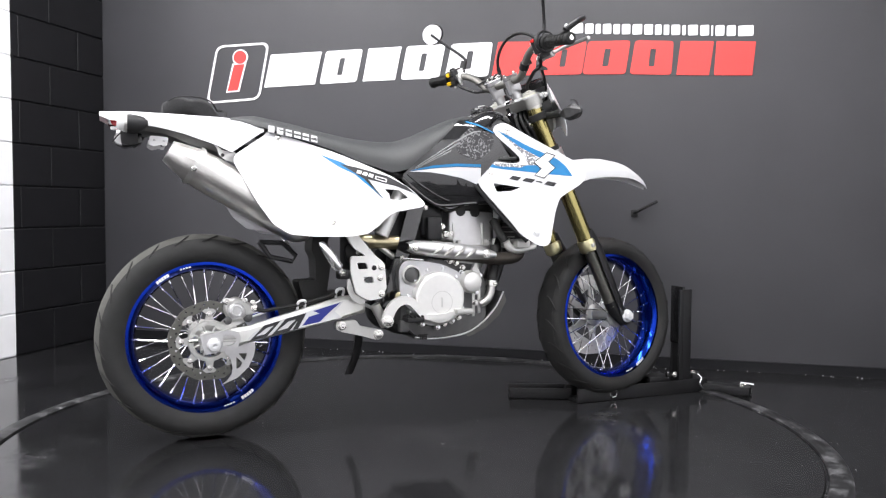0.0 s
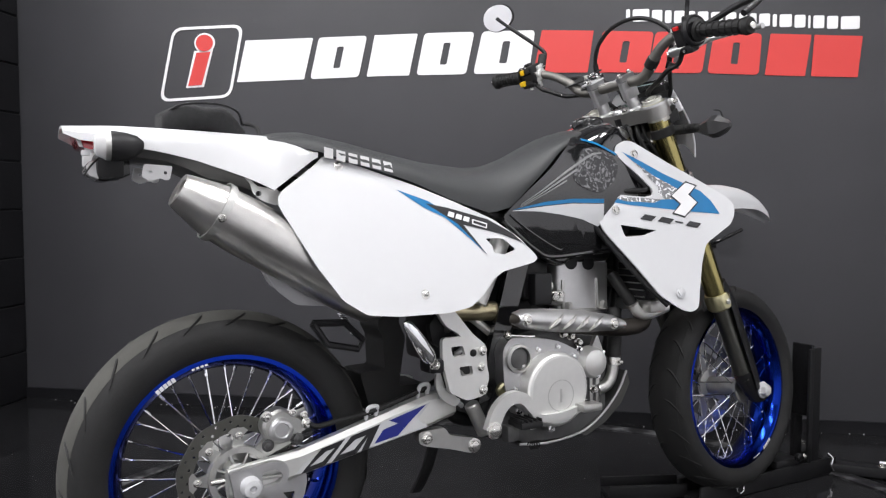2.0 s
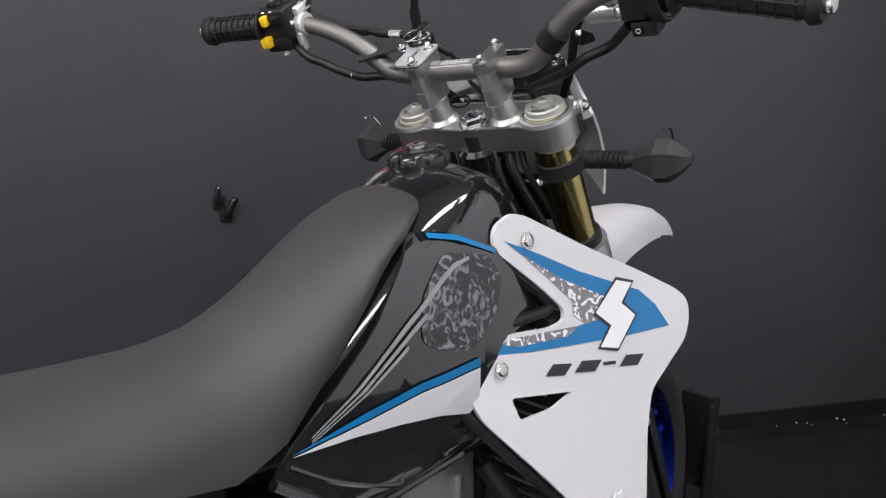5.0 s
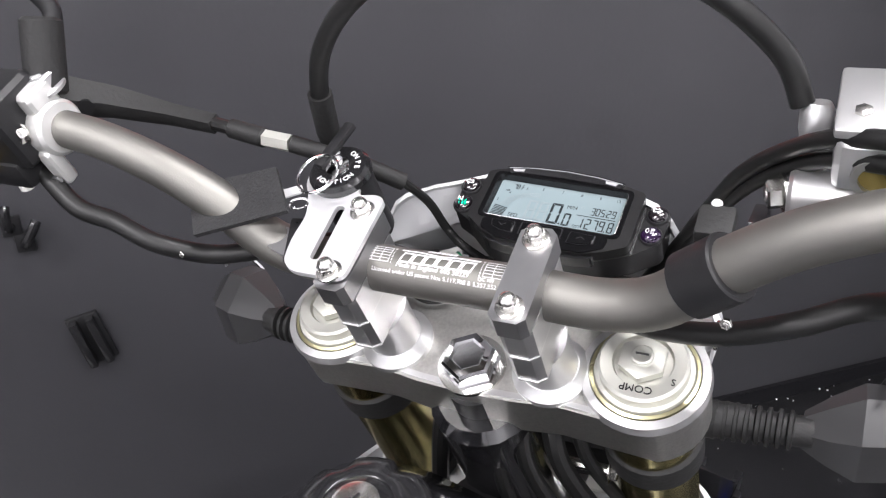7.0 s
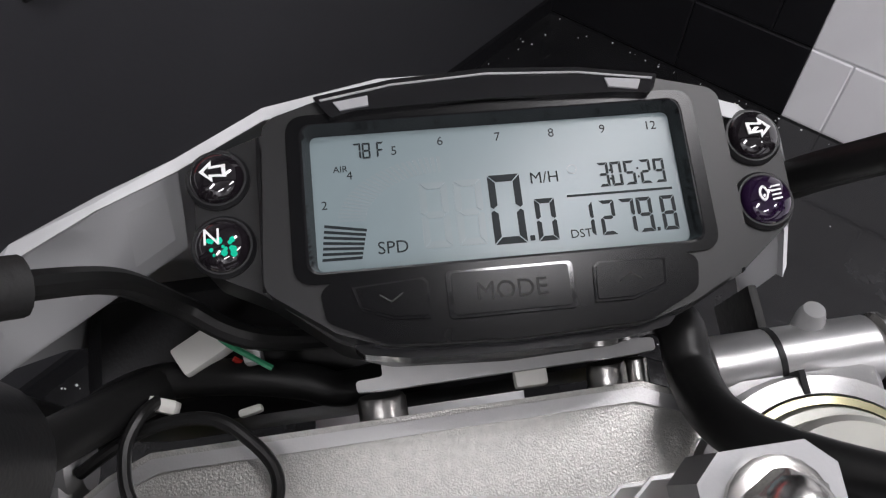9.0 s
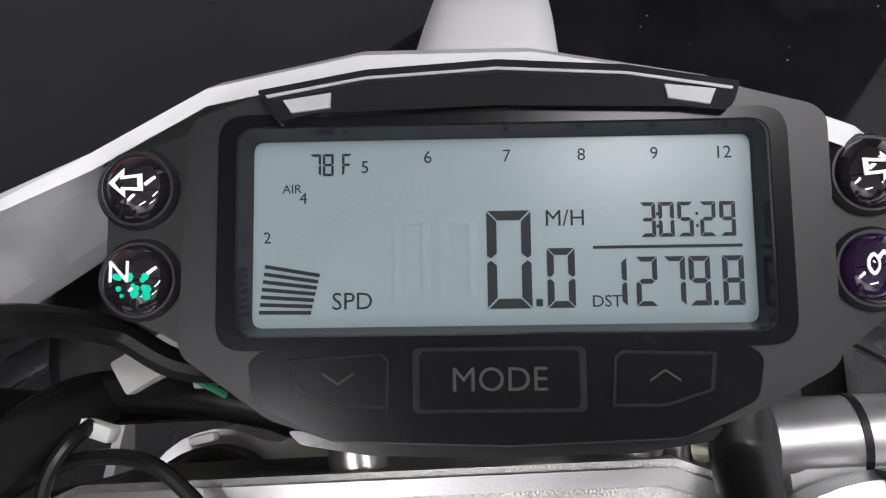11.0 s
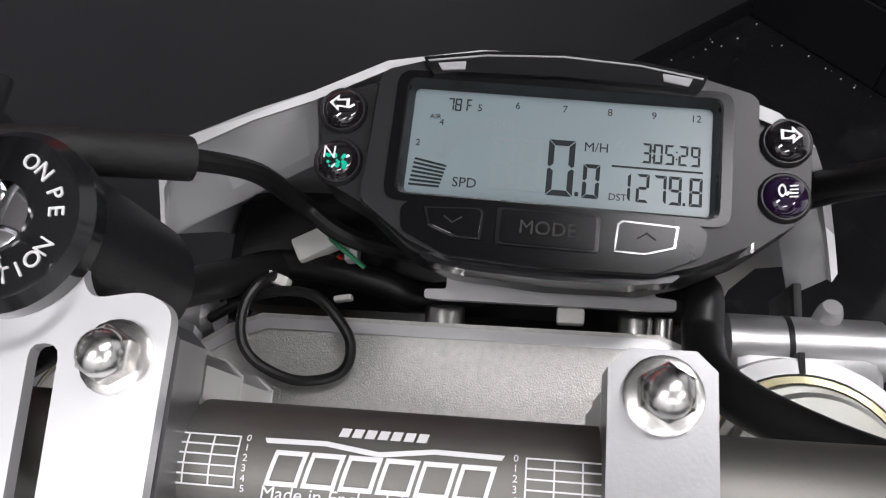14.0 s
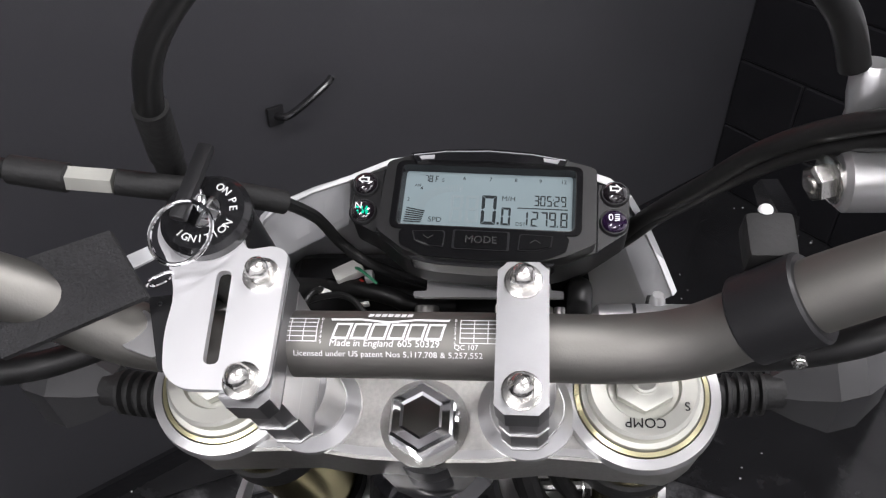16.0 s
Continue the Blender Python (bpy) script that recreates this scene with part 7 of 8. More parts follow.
def seven(ch, x0, y0, w, h, t, m=M_LCD_INK, slant=0.0):
    b = bmesh.new()
    g = t * 0.12
    def q(u, v):
        return dx(x0 + u + slant * (1 - v / h), y0 + v)
    half_h = h / 2
    shapes = {"a": [(g, 0), (w - g, 0), (w - t - g, t), (t + g, t)], "d": [(t + g, h - t), (w - t - g, h - t), (w - g, h), (g, h)],
              "g": [(g + t * 0.5, half_h), (t + g, half_h - t / 2), (w - t - g, half_h - t / 2), (w - g - t * 0.5, half_h), (w - t - g, half_h + t / 2), (t + g, half_h + t / 2)],
              "f": [(0, g), (t, t + g), (t, half_h - t / 2 - g), (t * 0.4, half_h - g), (0, half_h - t * 0.4)], "e": [(0, half_h + t * 0.4), (t * 0.4, half_h + g), (t, half_h + t / 2 + g), (t, h - t - g), (0, h - g)],
              "b": [(w, g), (w, half_h - t * 0.4), (w - t * 0.4, half_h - g), (w - t, half_h - t / 2 - g), (w - t, t + g)], "c": [(w - t * 0.4, half_h + g), (w, half_h + t * 0.4), (w, h - g), (w - t, h - t - g), (w - t, half_h + t / 2 + g)]}
    for k in SEGS[ch]:
        sheet([q(*p) for p in shapes[k]], 0.01705, 0.00010, swap=flat, bm=b)
    dashed("screen_digit", b, m, "", screen)


seven("0", 793, 257, 72, 160, 16)
seven("0", 890, 320, 45, 97, 11)
dsh("screen_mark", rrect(871, 402, 882, 414, 2), 0.01705, 0.0001, M_LCD_INK, "", screen)
for ch, x0 in (("3", 1043), ("0", 1073), ("5", 1104), ("2", 1140), ("9", 1172)):
    seven(ch, x0, 247, 25, 57, 6)
for x0 in (1069, 1133):
    for y0 in (264, 284):
        dsh("screen_mark", rrect(x0, y0, x0 + 4, y0 + 5, 1), 0.01705, 0.0001, M_LCD_INK, "", screen)
for ch, x0 in (("1", 984), ("2", 1033), ("7", 1078), ("9", 1118), ("8", 1172)):
    seven(ch, x0, 336, 34, 80, 8)
dsh("screen_mark", rrect(1156, 408, 1163, 416, 1), 0.01705, 0.0001, M_LCD_INK, "", screen)
for ch, x0 in (("7", 503), ("8", 524)):
    seven(ch, x0, 157, 18, 37, 4)
seven("F", 556, 157, 16, 37, 4)
dsh("screen_line", rrect(965, 317, 1206, 322, 1), 0.01705, 0.0001, M_LCD_INK, "", screen)
TX = lambda px, py: DK @ Matrix.Translation((*dx(px, py), 0.01708)) @ pose(0, 0, 0, 0, 0, -90)
for text, px, py, size in (("5", 594, 190, 28), ("6", 698, 175, 28), ("7", 828, 175, 28), ("8", 951, 175, 28), ("9", 1070, 175, 28), ("12", 1182, 175, 28), ("4", 492, 240, 26), ("2", 433, 305, 26), ("AIR", 473, 222, 20), ("SPD", 573, 415, 38), ("M/H", 921, 283, 36), ("DST", 985, 416, 26)):
    lettering(text, size * ST * 1.05, M_LCD_INK, screen, "screen_text", TX(px, py), "CENTER", 0.00004)
for k in range(7):
    y0 = 340 + 12.5 * k
    dsh("tacho_bar", [(430 - 1.5 * k, y0), (520 - 2.3 * k, y0 + 16 * (1 - k / 6.5)), (519 - 2.3 * k, y0 + 6 + 16 * (1 - k / 6.5)), (429 - 1.5 * k, y0 + 6)], 0.01705, 0.0001, M_LCD_INK, "", screen)
for k in range(26):
    a0, a1 = radians(176 - 3.4 * k), radians(174 - 3.4 * k)
    cx_, cy_ = 690, 345
    dsh("tacho_ghost", [(cx_ + r0 * math.cos(a_) * (1.0 + 0.0 * k), cy_ - r0 * 0.62 * math.sin(a_)) for a_, r0 in ((a0, 172), (a0, 232), (a1, 232), (a1, 172))], 0.01702, 0.00005, M_LCD_FAINT, "", screen)
for x0 in (640, 716):
    seven("8", x0, 262, 62, 150, 15, M_LCD_FAINT)
dashed("screen_clock_mark", ring([(0.00085, 0.01705), (0.0011, 0.01705), (0.0011, 0.01715), (0.00085, 0.01715)], (*dx(986, 256), 0), (*dx(986, 256), 1), 20), M_LCD_FAINT, "", screen)

# instrument bracket
brk = front("instrument_bracket", sheet(rounded([(0.0800, 0.003), (0.0675, 0.003), (0.0672, 0.0095), (0.0645, 0.0095), (0.0642, 0.0040), (0.0642, -0.0560), (0.0645, -0.0640), (0.0676, -0.0640), (0.0682, -0.0580), (0.0800, -0.0570)], 0.0008, 2), -0.0175, 0.0024, swap=flat), M_ALU_LIGHT, "bare metal instrument bracket")
for y_, r_ in ((0.0042, 0.0062), (-0.0540, 0.0052), (-0.0622, 0.0028)):
    front("bracket_post", lathe([(r_ * 1.3, -0.001), (r_ * 1.12, 0.0012), (r_, 0.003), (r_, 0.0085), (r_ * 0.9, 0.0095)], (0.0555, y_, -0.0300), (1.0, y_, 0.25), 28), M_STEEL, "turned silver post", brk)

# headlight mask behind the instrument
rim_line = [(0.084, 0.0985, -0.022), (0.0955, 0.0945, -0.007), (0.1005, 0.088, 0.003), (0.1044, 0.0798, 0.008), (0.1113, 0.0596, 0.012), (0.118, 0.0422, 0.012), (0.1285, 0.022, 0.011), (0.1330, -0.005, 0.010), (0.1315, -0.035, 0.010), (0.1230, -0.066, 0.013), (0.1135, -0.086, 0.014), (0.1060, -0.096, 0.010), (0.101, -0.106, -0.010), (0.096, -0.116, -0.036), (0.0904, -0.1254, -0.0615)]
mask = []
for dz_, dx_ in ((0.0, 0.0), (-0.008, 0.004), (-0.04, 0.014), (-0.085, 0.022), (-0.13, 0.020), (-0.17, 0.008)):
    q = 1 - 0.7 * abs(dz_)
    k_ = 1 + dz_ / 0.30
    mask.append([(x_ + dx_, y_ * q, z_ * k_ + dz_) for x_, y_, z_ in rim_line] + [(x_ + dx_ - 0.0032, y_ * q - math.copysign(0.0022 if abs(y_) > 0.06 else 0.0, y_), z_ * k_ + dz_) for x_, y_, z_ in reversed(rim_line)])
hm = front("headlight_mask", loft(mask), M_WHITE, "white plastic headlight mask", angle=60)
lower = [(0.080, 0.1010, -0.026), (0.0815, 0.0965, -0.022), (0.0855, 0.0885, -0.020), (0.0915, 0.0770, -0.019), (0.0985, 0.0640, -0.018), (0.108, 0.0480, -0.018)]
front("mask_cheek", loft([[p, q, (q[0], q[1], q[2] - 0.002), (p[0], p[1], p[2] - 0.003)] for p, q in zip(rim_line, lower)]), M_WHITE, "white inner cheek of the mask", hm, 60)
lower = [(0.104, -0.088, -0.004), (0.0985, -0.0955, -0.026), (0.0905, -0.1030, -0.046), (0.0830, -0.1105, -0.066)]
front("mask_cheek", loft([[p, q, (q[0], q[1], q[2] - 0.002), (p[0], p[1], p[2] - 0.003)] for p, q in zip(rim_line[11:], lower)]), M_WHITE, "white inner cheek of the mask", hm, 60)
front("headlight", lathe([(0.052, 0), (0.050, 0.014), (0.03, 0.022), (0, 0.025)], (0.112, 0, -0.125), (1.112, 0, -0.125), 32, caps=False), M_CLEARLENS, "headlight lens", hm)
# black block added inside the mask, standing in for the shade in its hollow
front("mask_dark_filler", box(0.090, 0.005, -0.078, 0.046, 0.170, 0.050, 0.016, 3), M_BLACK, "black filler block added to darken the hollow of the mask", hm)
front("mask_strap", box(0.06, -0.110, -0.07, 0.05, 0.003, 0.03, 0.001), M_RUBBER, "", hm)


# indicators in front
def front_blinker(s):
    sh = Vector((-0.004, 0, -0.032)) if s < 0 else Vector((-0.026, 0, 0.012))
    fr_ = lambda name, bm, m, label="", parent=None, angle=35: front(name, merge(bm, None, Matrix.Translation(sh)), m, label, parent, angle)
    b = fr_("front_indicator", rod((0.045, s * 0.115, -0.070), (0.052, s * 0.150, -0.073), 0.013, 0.0105, seg=20), M_RUBBER, "black front indicator on a ribbed rubber stalk")
    for k in range(8):
        y_ = s * (0.128 + 0.0062 * k)
        fr_("stalk_rib", ring([(0.0095, 0), (0.0125, 0.001), (0.0125, 0.003), (0.0095, 0.004)], (0.048 + 0.0008 * k, y_, -0.0715 - 0.0006 * k), (0.048 + 0.0008 * k, y_ + s, -0.0715), 18), M_RUBBER, "", b)
    fr_("stalk_core", rod((0.046, s * 0.12, -0.070), (0.056, s * 0.185, -0.078), 0.0098, seg=16), M_RUBBER, "", b)
    sec = ((0.180, 0.011, 0.010), (0.195, 0.021, 0.017), (0.212, 0.029, 0.026), (0.228, 0.028, 0.026), (0.243, 0.018, 0.016), (0.252, 0.006, 0.006))
    fr_("indicator_body", loft([[(0.058 + 0.004 * k + wx * px_, s * y_, -0.080 - 0.002 * k + wz * pz_) for px_, pz_ in ((-1, -0.35), (-0.6, -0.9), (0.4, -1), (1, -0.3), (1, 0.4), (0.3, 1), (-0.7, 0.8))] for k, (y_, wx, wz) in enumerate(sec)]), M_SMOKE, "dark smoked faceted indicator body", b, 25)
    fr_("indicator_rim", tube([(0.094, s * 0.215, -0.105), (0.100, s * 0.222, -0.08), (0.094, s * 0.225, -0.055), (0.075, s * 0.222, -0.045)], 0.0018, 6), M_CHROME if s > 0 else M_SMOKE, "", b)


mirrored(front_blinker)

# front fender
fr = []
for k in range(17):
    u = k / 16
    bx_ = 1.19 + 0.436 * u
    bz_ = float(np.interp(bx_, (1.19, 1.25, 1.298, 1.356, 1.403, 1.475, 1.524, 1.585, 1.652), (0.836, 0.868, 0.882, 0.888, 0.889, 0.880, 0.865, 0.828, 0.770)))
    w_ = float(np.interp(u, (0, 0.2, 0.5, 0.8, 0.95, 1), (0.060, 0.068, 0.058, 0.044, 0.027, 0.010)))
    dr = float(np.interp(u, (0, 0.3, 0.7, 1), (0.10, 0.085, 0.055, 0.012)))
    arc = [(-1, 1), (-0.97, 0.6), (-0.85, 0.22), (-0.55, 0.05), (-0.2, 0.0), (0.2, 0.0), (0.55, 0.05), (0.85, 0.22), (0.97, 0.6), (1, 1)]
    out = [(bx_ - 0.4 * dr * q * (1 - u), w_ * y_, bz_ - dr * q) for y_, q in arc]
    ins = [(p[0], p[1] * 0.95, p[2] - (0.004 if abs(p[1]) < w_ * 0.9 else 0)) for p in reversed(out)]
    fr.append(out + ins)
part("front_fender", loft(fr, xf=Matrix.Translation(STEM) @ Matrix.Rotation(radians(2.0), 4, Vector((-math.sin(radians(RAKE)), 0, math.cos(radians(RAKE))))) @ Matrix.Translation(-STEM)), M_WHITE, bike, "white beak-shaped front fender", angle=50)


# grips, switches, levers
def along(y):
    """The bar's centre at a place across the bike."""
    half_bar = half_left if y > 0 else half_right
    for p, q in zip(half_bar, half_bar[1:]):
        if p[1] <= abs(y) <= q[1]:
            t = (abs(y) - p[1]) / (q[1] - p[1])
            v = Vector(p).lerp(Vector(q), t)
            return Vector((v.x, math.copysign(v.y, y), v.z))
    v = Vector(half_bar[-1])
    return Vector((v.x, math.copysign(v.y, y), v.z))


def sleeve(y0, y1, r0, r1=None, seg=28, bevel=0.0):
    return rod(along(y0), along(y1), r0, r1, seg, bevel=bevel)


def grip(s, y0, y1):
    g = front("grip", sleeve(s * y0, s * y1, 0.0158, 0.0160, bevel=0.003), M_RUBBER, "black rubber grip with raised ribs")
    front("grip_flange", rod(along(s * y0), along(s * (y0 + 0.006)), 0.026, 0.022, 32, bevel=0.002), M_RUBBER, "", g)
    front("grip_end", rod(along(s * (y1 - 0.010)), along(s * y1) + Vector((-0.0006, s * 0.004, 0)), 0.0205, 0.019, 28, bevel=0.003), M_RUBBER, "", g)
    d = (along(s * y1) - along(s * y0)).normalized()
    e1 = d.orthogonal().normalized()
    e2 = d.cross(e1)
    for k in range(7):
        c = along(s * (y0 + 0.016 + (y1 - y0 - 0.034) * k / 6))
        front("grip_rib", ring([(0.0160, -0.0012), (0.0182, -0.0008), (0.0182, 0.0008), (0.0160, 0.0012)], c, c + d, 24), M_RUBBER, "", g)
    for k in range(6):
        a = 2 * math.pi * k / 6
        o = (e1 * math.cos(a) + e2 * math.sin(a)) * 0.0172
        front("grip_rib", rod(along(s * (y0 + 0.012)) + o, along(s * (y1 - 0.014)) + o, 0.0011, seg=6), M_RUBBER, "", g)
    front("bar_end", rod(along(s * y1), along(s * y1) + d * 0.012, 0.0085, seg=16, bevel=0.002), M_ZINC, "", g)


grip(1, 0.290, 0.376)
grip(-1, 0.288, 0.430)
cL = along(0.262) + Vector((0.002, 0, 0.010))
swl = front("left_switch", box(cL.x - 0.002, cL.y, cL.z - 0.004, 0.040, 0.052, 0.046, 0.007, 3), M_BLACK, "black left switch housing with yellow levers")
front("switch_step", box(cL.x - 0.010, cL.y + 0.004, cL.z - 0.030, 0.030, 0.044, 0.020, 0.005), M_BLACK, "", swl)
front("yellow_switch", box(cL.x - 0.024, cL.y + 0.008, cL.z + 0.007, 0.014, 0.011, 0.014, 0.003), M_YELLOW, "", swl)
front("yellow_switch", box(cL.x - 0.026, cL.y + 0.018, cL.z - 0.023, 0.016, 0.015, 0.014, 0.003), M_YELLOW, "", swl)
front("slider_slot", box(cL.x - 0.0225, cL.y - 0.004, cL.z + 0.004, 0.004, 0.030, 0.016, 0.002), M_BLACK_SHINY, "", swl)
front("top_switch", box(cL.x - 0.004, cL.y - 0.002, cL.z + 0.021, 0.016, 0.020, 0.010, 0.003), M_BLACK_SHINY, "", swl)
front("screw_boss", rod((cL.x - 0.018, cL.y + 0.001, cL.z - 0.047), (cL.x - 0.016, cL.y + 0.001, cL.z - 0.036), 0.0045, seg=12), M_CONN, "", swl)
for k in range(2):
    front("switch_mark", box(cL.x - 0.0205, cL.y + 0.010 - 0.014 * k, cL.z + 0.0165, 0.0012, 0.005, 0.003), M_WHITE_PRINT, "", swl)
pL = along(0.236)
prl = front("clutch_perch", loft([[(pL.x + 0.001 + r_ * math.cos(a), y_, pL.z + 0.001 + r_ * math.sin(a)) for a in (2 * math.pi * i / 28 for i in range(28))] for y_, r_ in ((pL.y - 0.0105, 0.0145), (pL.y - 0.0085, 0.0165), (pL.y + 0.0085, 0.0165), (pL.y + 0.0105, 0.0145))]), M_COVER, "silver clutch lever perch")
front("perch_neck", box(pL.x + 0.004, pL.y, pL.z + 0.018, 0.020, 0.018, 0.020, 0.005, 3), M_COVER, "", prl)
front("perch_foot", box(pL.x - 0.012, pL.y - 0.002, pL.z - 0.017, 0.010, 0.011, 0.026, 0.004, 3), M_COVER, "", prl)
front("perch_bolt", bolt((pL.x - 0.014, pL.y + 0.003, pL.z + 0.009), (-1, 0, 0.3), 0.0055, 0.006), M_ZINC, "", prl)
front("perch_bolt", bolt((pL.x - 0.017, pL.y - 0.002, pL.z - 0.024), (-1, 0, 0), 0.0035, 0.003, washer=False), M_CASE, "", prl)
front("mirror_nut", bolt((pL.x + 0.014, pL.y, pL.z + 0.018), (0, 0, 1), 0.009, 0.012), M_ALU_LIGHT, "", prl)
front("clutch_lever", tube([(pL.x + 0.028, pL.y + 0.002, pL.z - 0.010), (pL.x + 0.044, pL.y + 0.03, pL.z - 0.010), (pL.x + 0.044, pL.y + 0.09, pL.z - 0.006), (pL.x + 0.028, pL.y + 0.15, pL.z - 0.002), (pL.x + 0.020, pL.y + 0.17, pL.z)], 0.0055, 10), M_BLACK, "black clutch lever")
front("lever_boot", loft([[(x_ + a_ * w_, y_, z_ + b_ * h_) for a_, b_ in ((-1, -1), (1, -1), (1.2, 0), (1, 1), (-1, 1), (-1.2, 0))] for x_, y_, z_, w_, h_ in ((0.046, 0.250, 0.132, 0.010, 0.007), (0.060, 0.232, 0.116, 0.008, 0.006), (0.072, 0.205, 0.097, 0.005, 0.005), (0.073, 0.175, 0.091, 0.0045, 0.0045))]), M_RUBBER, "black rubber lever boot")
front("clutch_cable", tube([(0.073, 0.178, 0.0915), (0.072, 0.165, 0.090), (0.071, 0.150, 0.087)], 0.0045, 10), M_WIRE, "black clutch cable")
front("cable_sleeve", rod((0.072, 0.163, 0.0895), (0.0695, 0.137, 0.0860), 0.0062, seg=16, bevel=0.001), M_RUBBER)
front("cable_adjuster", rod((0.0695, 0.137, 0.0860), (0.0688, 0.118, 0.0842), 0.0056, seg=6), M_CAPFACE, "hexagonal pale metal cable adjuster")
front("cable_sleeve", tube([(0.0688, 0.118, 0.0842), (0.071, 0.100, 0.076), (0.077, 0.080, 0.062), (0.083, 0.061, 0.044)], 0.0055, 14), M_RUBBER, "black rubber cable sleeve")
front("clutch_cable", tube([(0.083, 0.061, 0.044), (0.089, 0.053, 0.020), (0.088, 0.046, -0.004), (0.080, 0.030, -0.012), (0.085, 0.0, -0.05)], 0.0029, 10), M_WIRE)
front("wiring", tube([(cL.x - 0.010, cL.y - 0.012, cL.z - 0.036), (-0.010, 0.222, 0.098), (-0.009, 0.200, 0.087), (-0.011, 0.175, 0.075), (-0.003, 0.150, 0.060), (0.006, 0.130, 0.055), (0.024, 0.105, 0.045), (0.05, 0.085, 0.02), (0.075, 0.06, -0.03)], 0.0058, 12), M_WIRE, "black wiring sleeve")
front("wiring_tie", bolt((-0.009, 0.160, 0.067), (-1, 0, 0.4), 0.003, 0.004), M_ZINC)

# right hand side
cR = along(-0.243) + Vector((0.004, 0, 0.002))
swr = front("right_switch", box(cR.x - 0.010, cR.y - 0.001, cR.z - 0.004, 0.038, 0.030, 0.052, 0.004, 3), M_BLACK, "black right switch housing with a red stop switch")
front("red_switch", box(cR.x - 0.030, cR.y + 0.000, cR.z + 0.015, 0.008, 0.014, 0.009, 0.002), M_RED, "", swr)
front("start_box", box(cR.x - 0.014, cR.y - 0.010, cR.z - 0.040, 0.030, 0.030, 0.018, 0.004), M_BLACK, "", swr)
front("start_button", box(cR.x - 0.029, cR.y - 0.004, cR.z - 0.040, 0.004, 0.012, 0.010, 0.002), M_BLACK_SHINY, "", swr)
front("start_mark", ring([(0.0020, 0), (0.0028, 0), (0.0028, 0.0004), (0.0020, 0.0004)], (cR.x - 0.0312, cR.y - 0.004, cR.z - 0.040), (cR.x - 1, cR.y - 0.004, cR.z - 0.040), 16), M_WHITE_PRINT, "", swr)
th = along(-0.272)
tm = front("throttle_housing", lathe([(0.020, -0.010), (0.030, -0.008), (0.032, 0.0), (0.030, 0.009), (0.020, 0.011)], th, th + Vector((-0.16, -1, 0.02)), 36), M_BLACK_SHINY, "black throttle housing")
for k in (0.002,):
    front("cable_guide", ring([(0.0325 + 0.0045 * math.cos(a), k + 0.0085 * math.sin(a)) for a in (math.pi * i / 5 for i in range(10))], th, th + Vector((-0.16, -1, 0.02)), 40), M_BLACK, "curved black cable guide", tm)
pR = along(-0.228)
prr = front("brake_perch", box(pR.x, pR.y, pR.z - 0.002, 0.034, 0.016, 0.050, 0.007, 3), M_ALU_LIGHT, "silver brake perch")
front("perch_bolt", bolt((pR.x - 0.018, pR.y, pR.z + 0.012), (-1, 0, 0), 0.0060, 0.008), M_ZINC, "", prr)
front("perch_bolt", bolt((pR.x - 0.018, pR.y, pR.z - 0.018), (-1, 0, 0), 0.0060, 0.008), M_ZINC, "", prr)
mR = Vector((0.031, -0.214, 0.089))
mc = front("brake_master_cylinder", box(mR.x + 0.048, mR.y + 0.006, mR.z + 0.024, 0.044, 0.066, 0.030, 0.007, 3), M_ALU_LIGHT, "silver brake fluid reservoir with a sight glass")
front("reservoir_lid", box(mR.x + 0.048, mR.y + 0.006, mR.z + 0.0415, 0.040, 0.068, 0.005, 0.002), M_ALU_LIGHT, "", mc)
front("lid_screw", bolt((mR.x + 0.040, mR.y + 0.030, mR.z + 0.044), (0, 0, 1), 0.0035, 0.002, washer=False), M_ZINC, "", mc)
front("lid_screw", bolt((mR.x + 0.056, mR.y - 0.018, mR.z + 0.044), (0, 0, 1), 0.0035, 0.002, washer=False), M_ZINC, "", mc)
front("sight_rim", ring([(0.0085, -0.001), (0.0115, -0.001), (0.0115, 0.003), (0.0085, 0.003)], (mR.x + 0.0262, mR.y + 0.020, mR.z + 0.022), (mR.x - 1, mR.y + 0.020, mR.z + 0.022), 28), M_ALU, "", mc)
front("sight_glass", lathe([(0.0088, 0), (0.0088, 0.001), (0, 0.001)], (mR.x + 0.0262, mR.y + 0.020, mR.z + 0.022), (mR.x - 1, mR.y + 0.020, mR.z + 0.022), 24, caps=False), M_OIL, "amber sight glass", mc)
front("cylinder_body", rod((mR.x + 0.034, mR.y + 0.055, mR.z - 0.002), (mR.x + 0.034, mR.y - 0.02, mR.z - 0.002), 0.012, seg=20, bevel=0.002), M_ALU_LIGHT, "", mc)
front("brake_lever", tube([(mR.x + 0.036, mR.y - 0.02, mR.z - 0.002), (mR.x + 0.062, mR.y - 0.04, mR.z), (mR.x + 0.066, mR.y - 0.09, mR.z), (mR.x + 0.050, mR.y - 0.16, mR.z), (mR.x + 0.042, mR.y - 0.19, mR.z)], 0.006, 10), M_ALU_LIGHT, "silver brake lever")
front("hose_fitting", lathe([(0.0075, -0.012), (0.0075, 0.002), (0.0062, 0.005), (0.0074, 0.012), (0.0062, 0.019), (0.0072, 0.026), (0.0072, 0.034), (0.0055, 0.037)], (0.0757, -0.167, 0.085), (0.0757 + 0.158, -0.160, 0.40), 24), M_ALU_LIGHT, "crimped silver hose fitting")
front("banjo_bolt", bolt((0.066, -0.158, 0.086), (-0.3, 1, 0), 0.007, 0.010), M_ZINC)
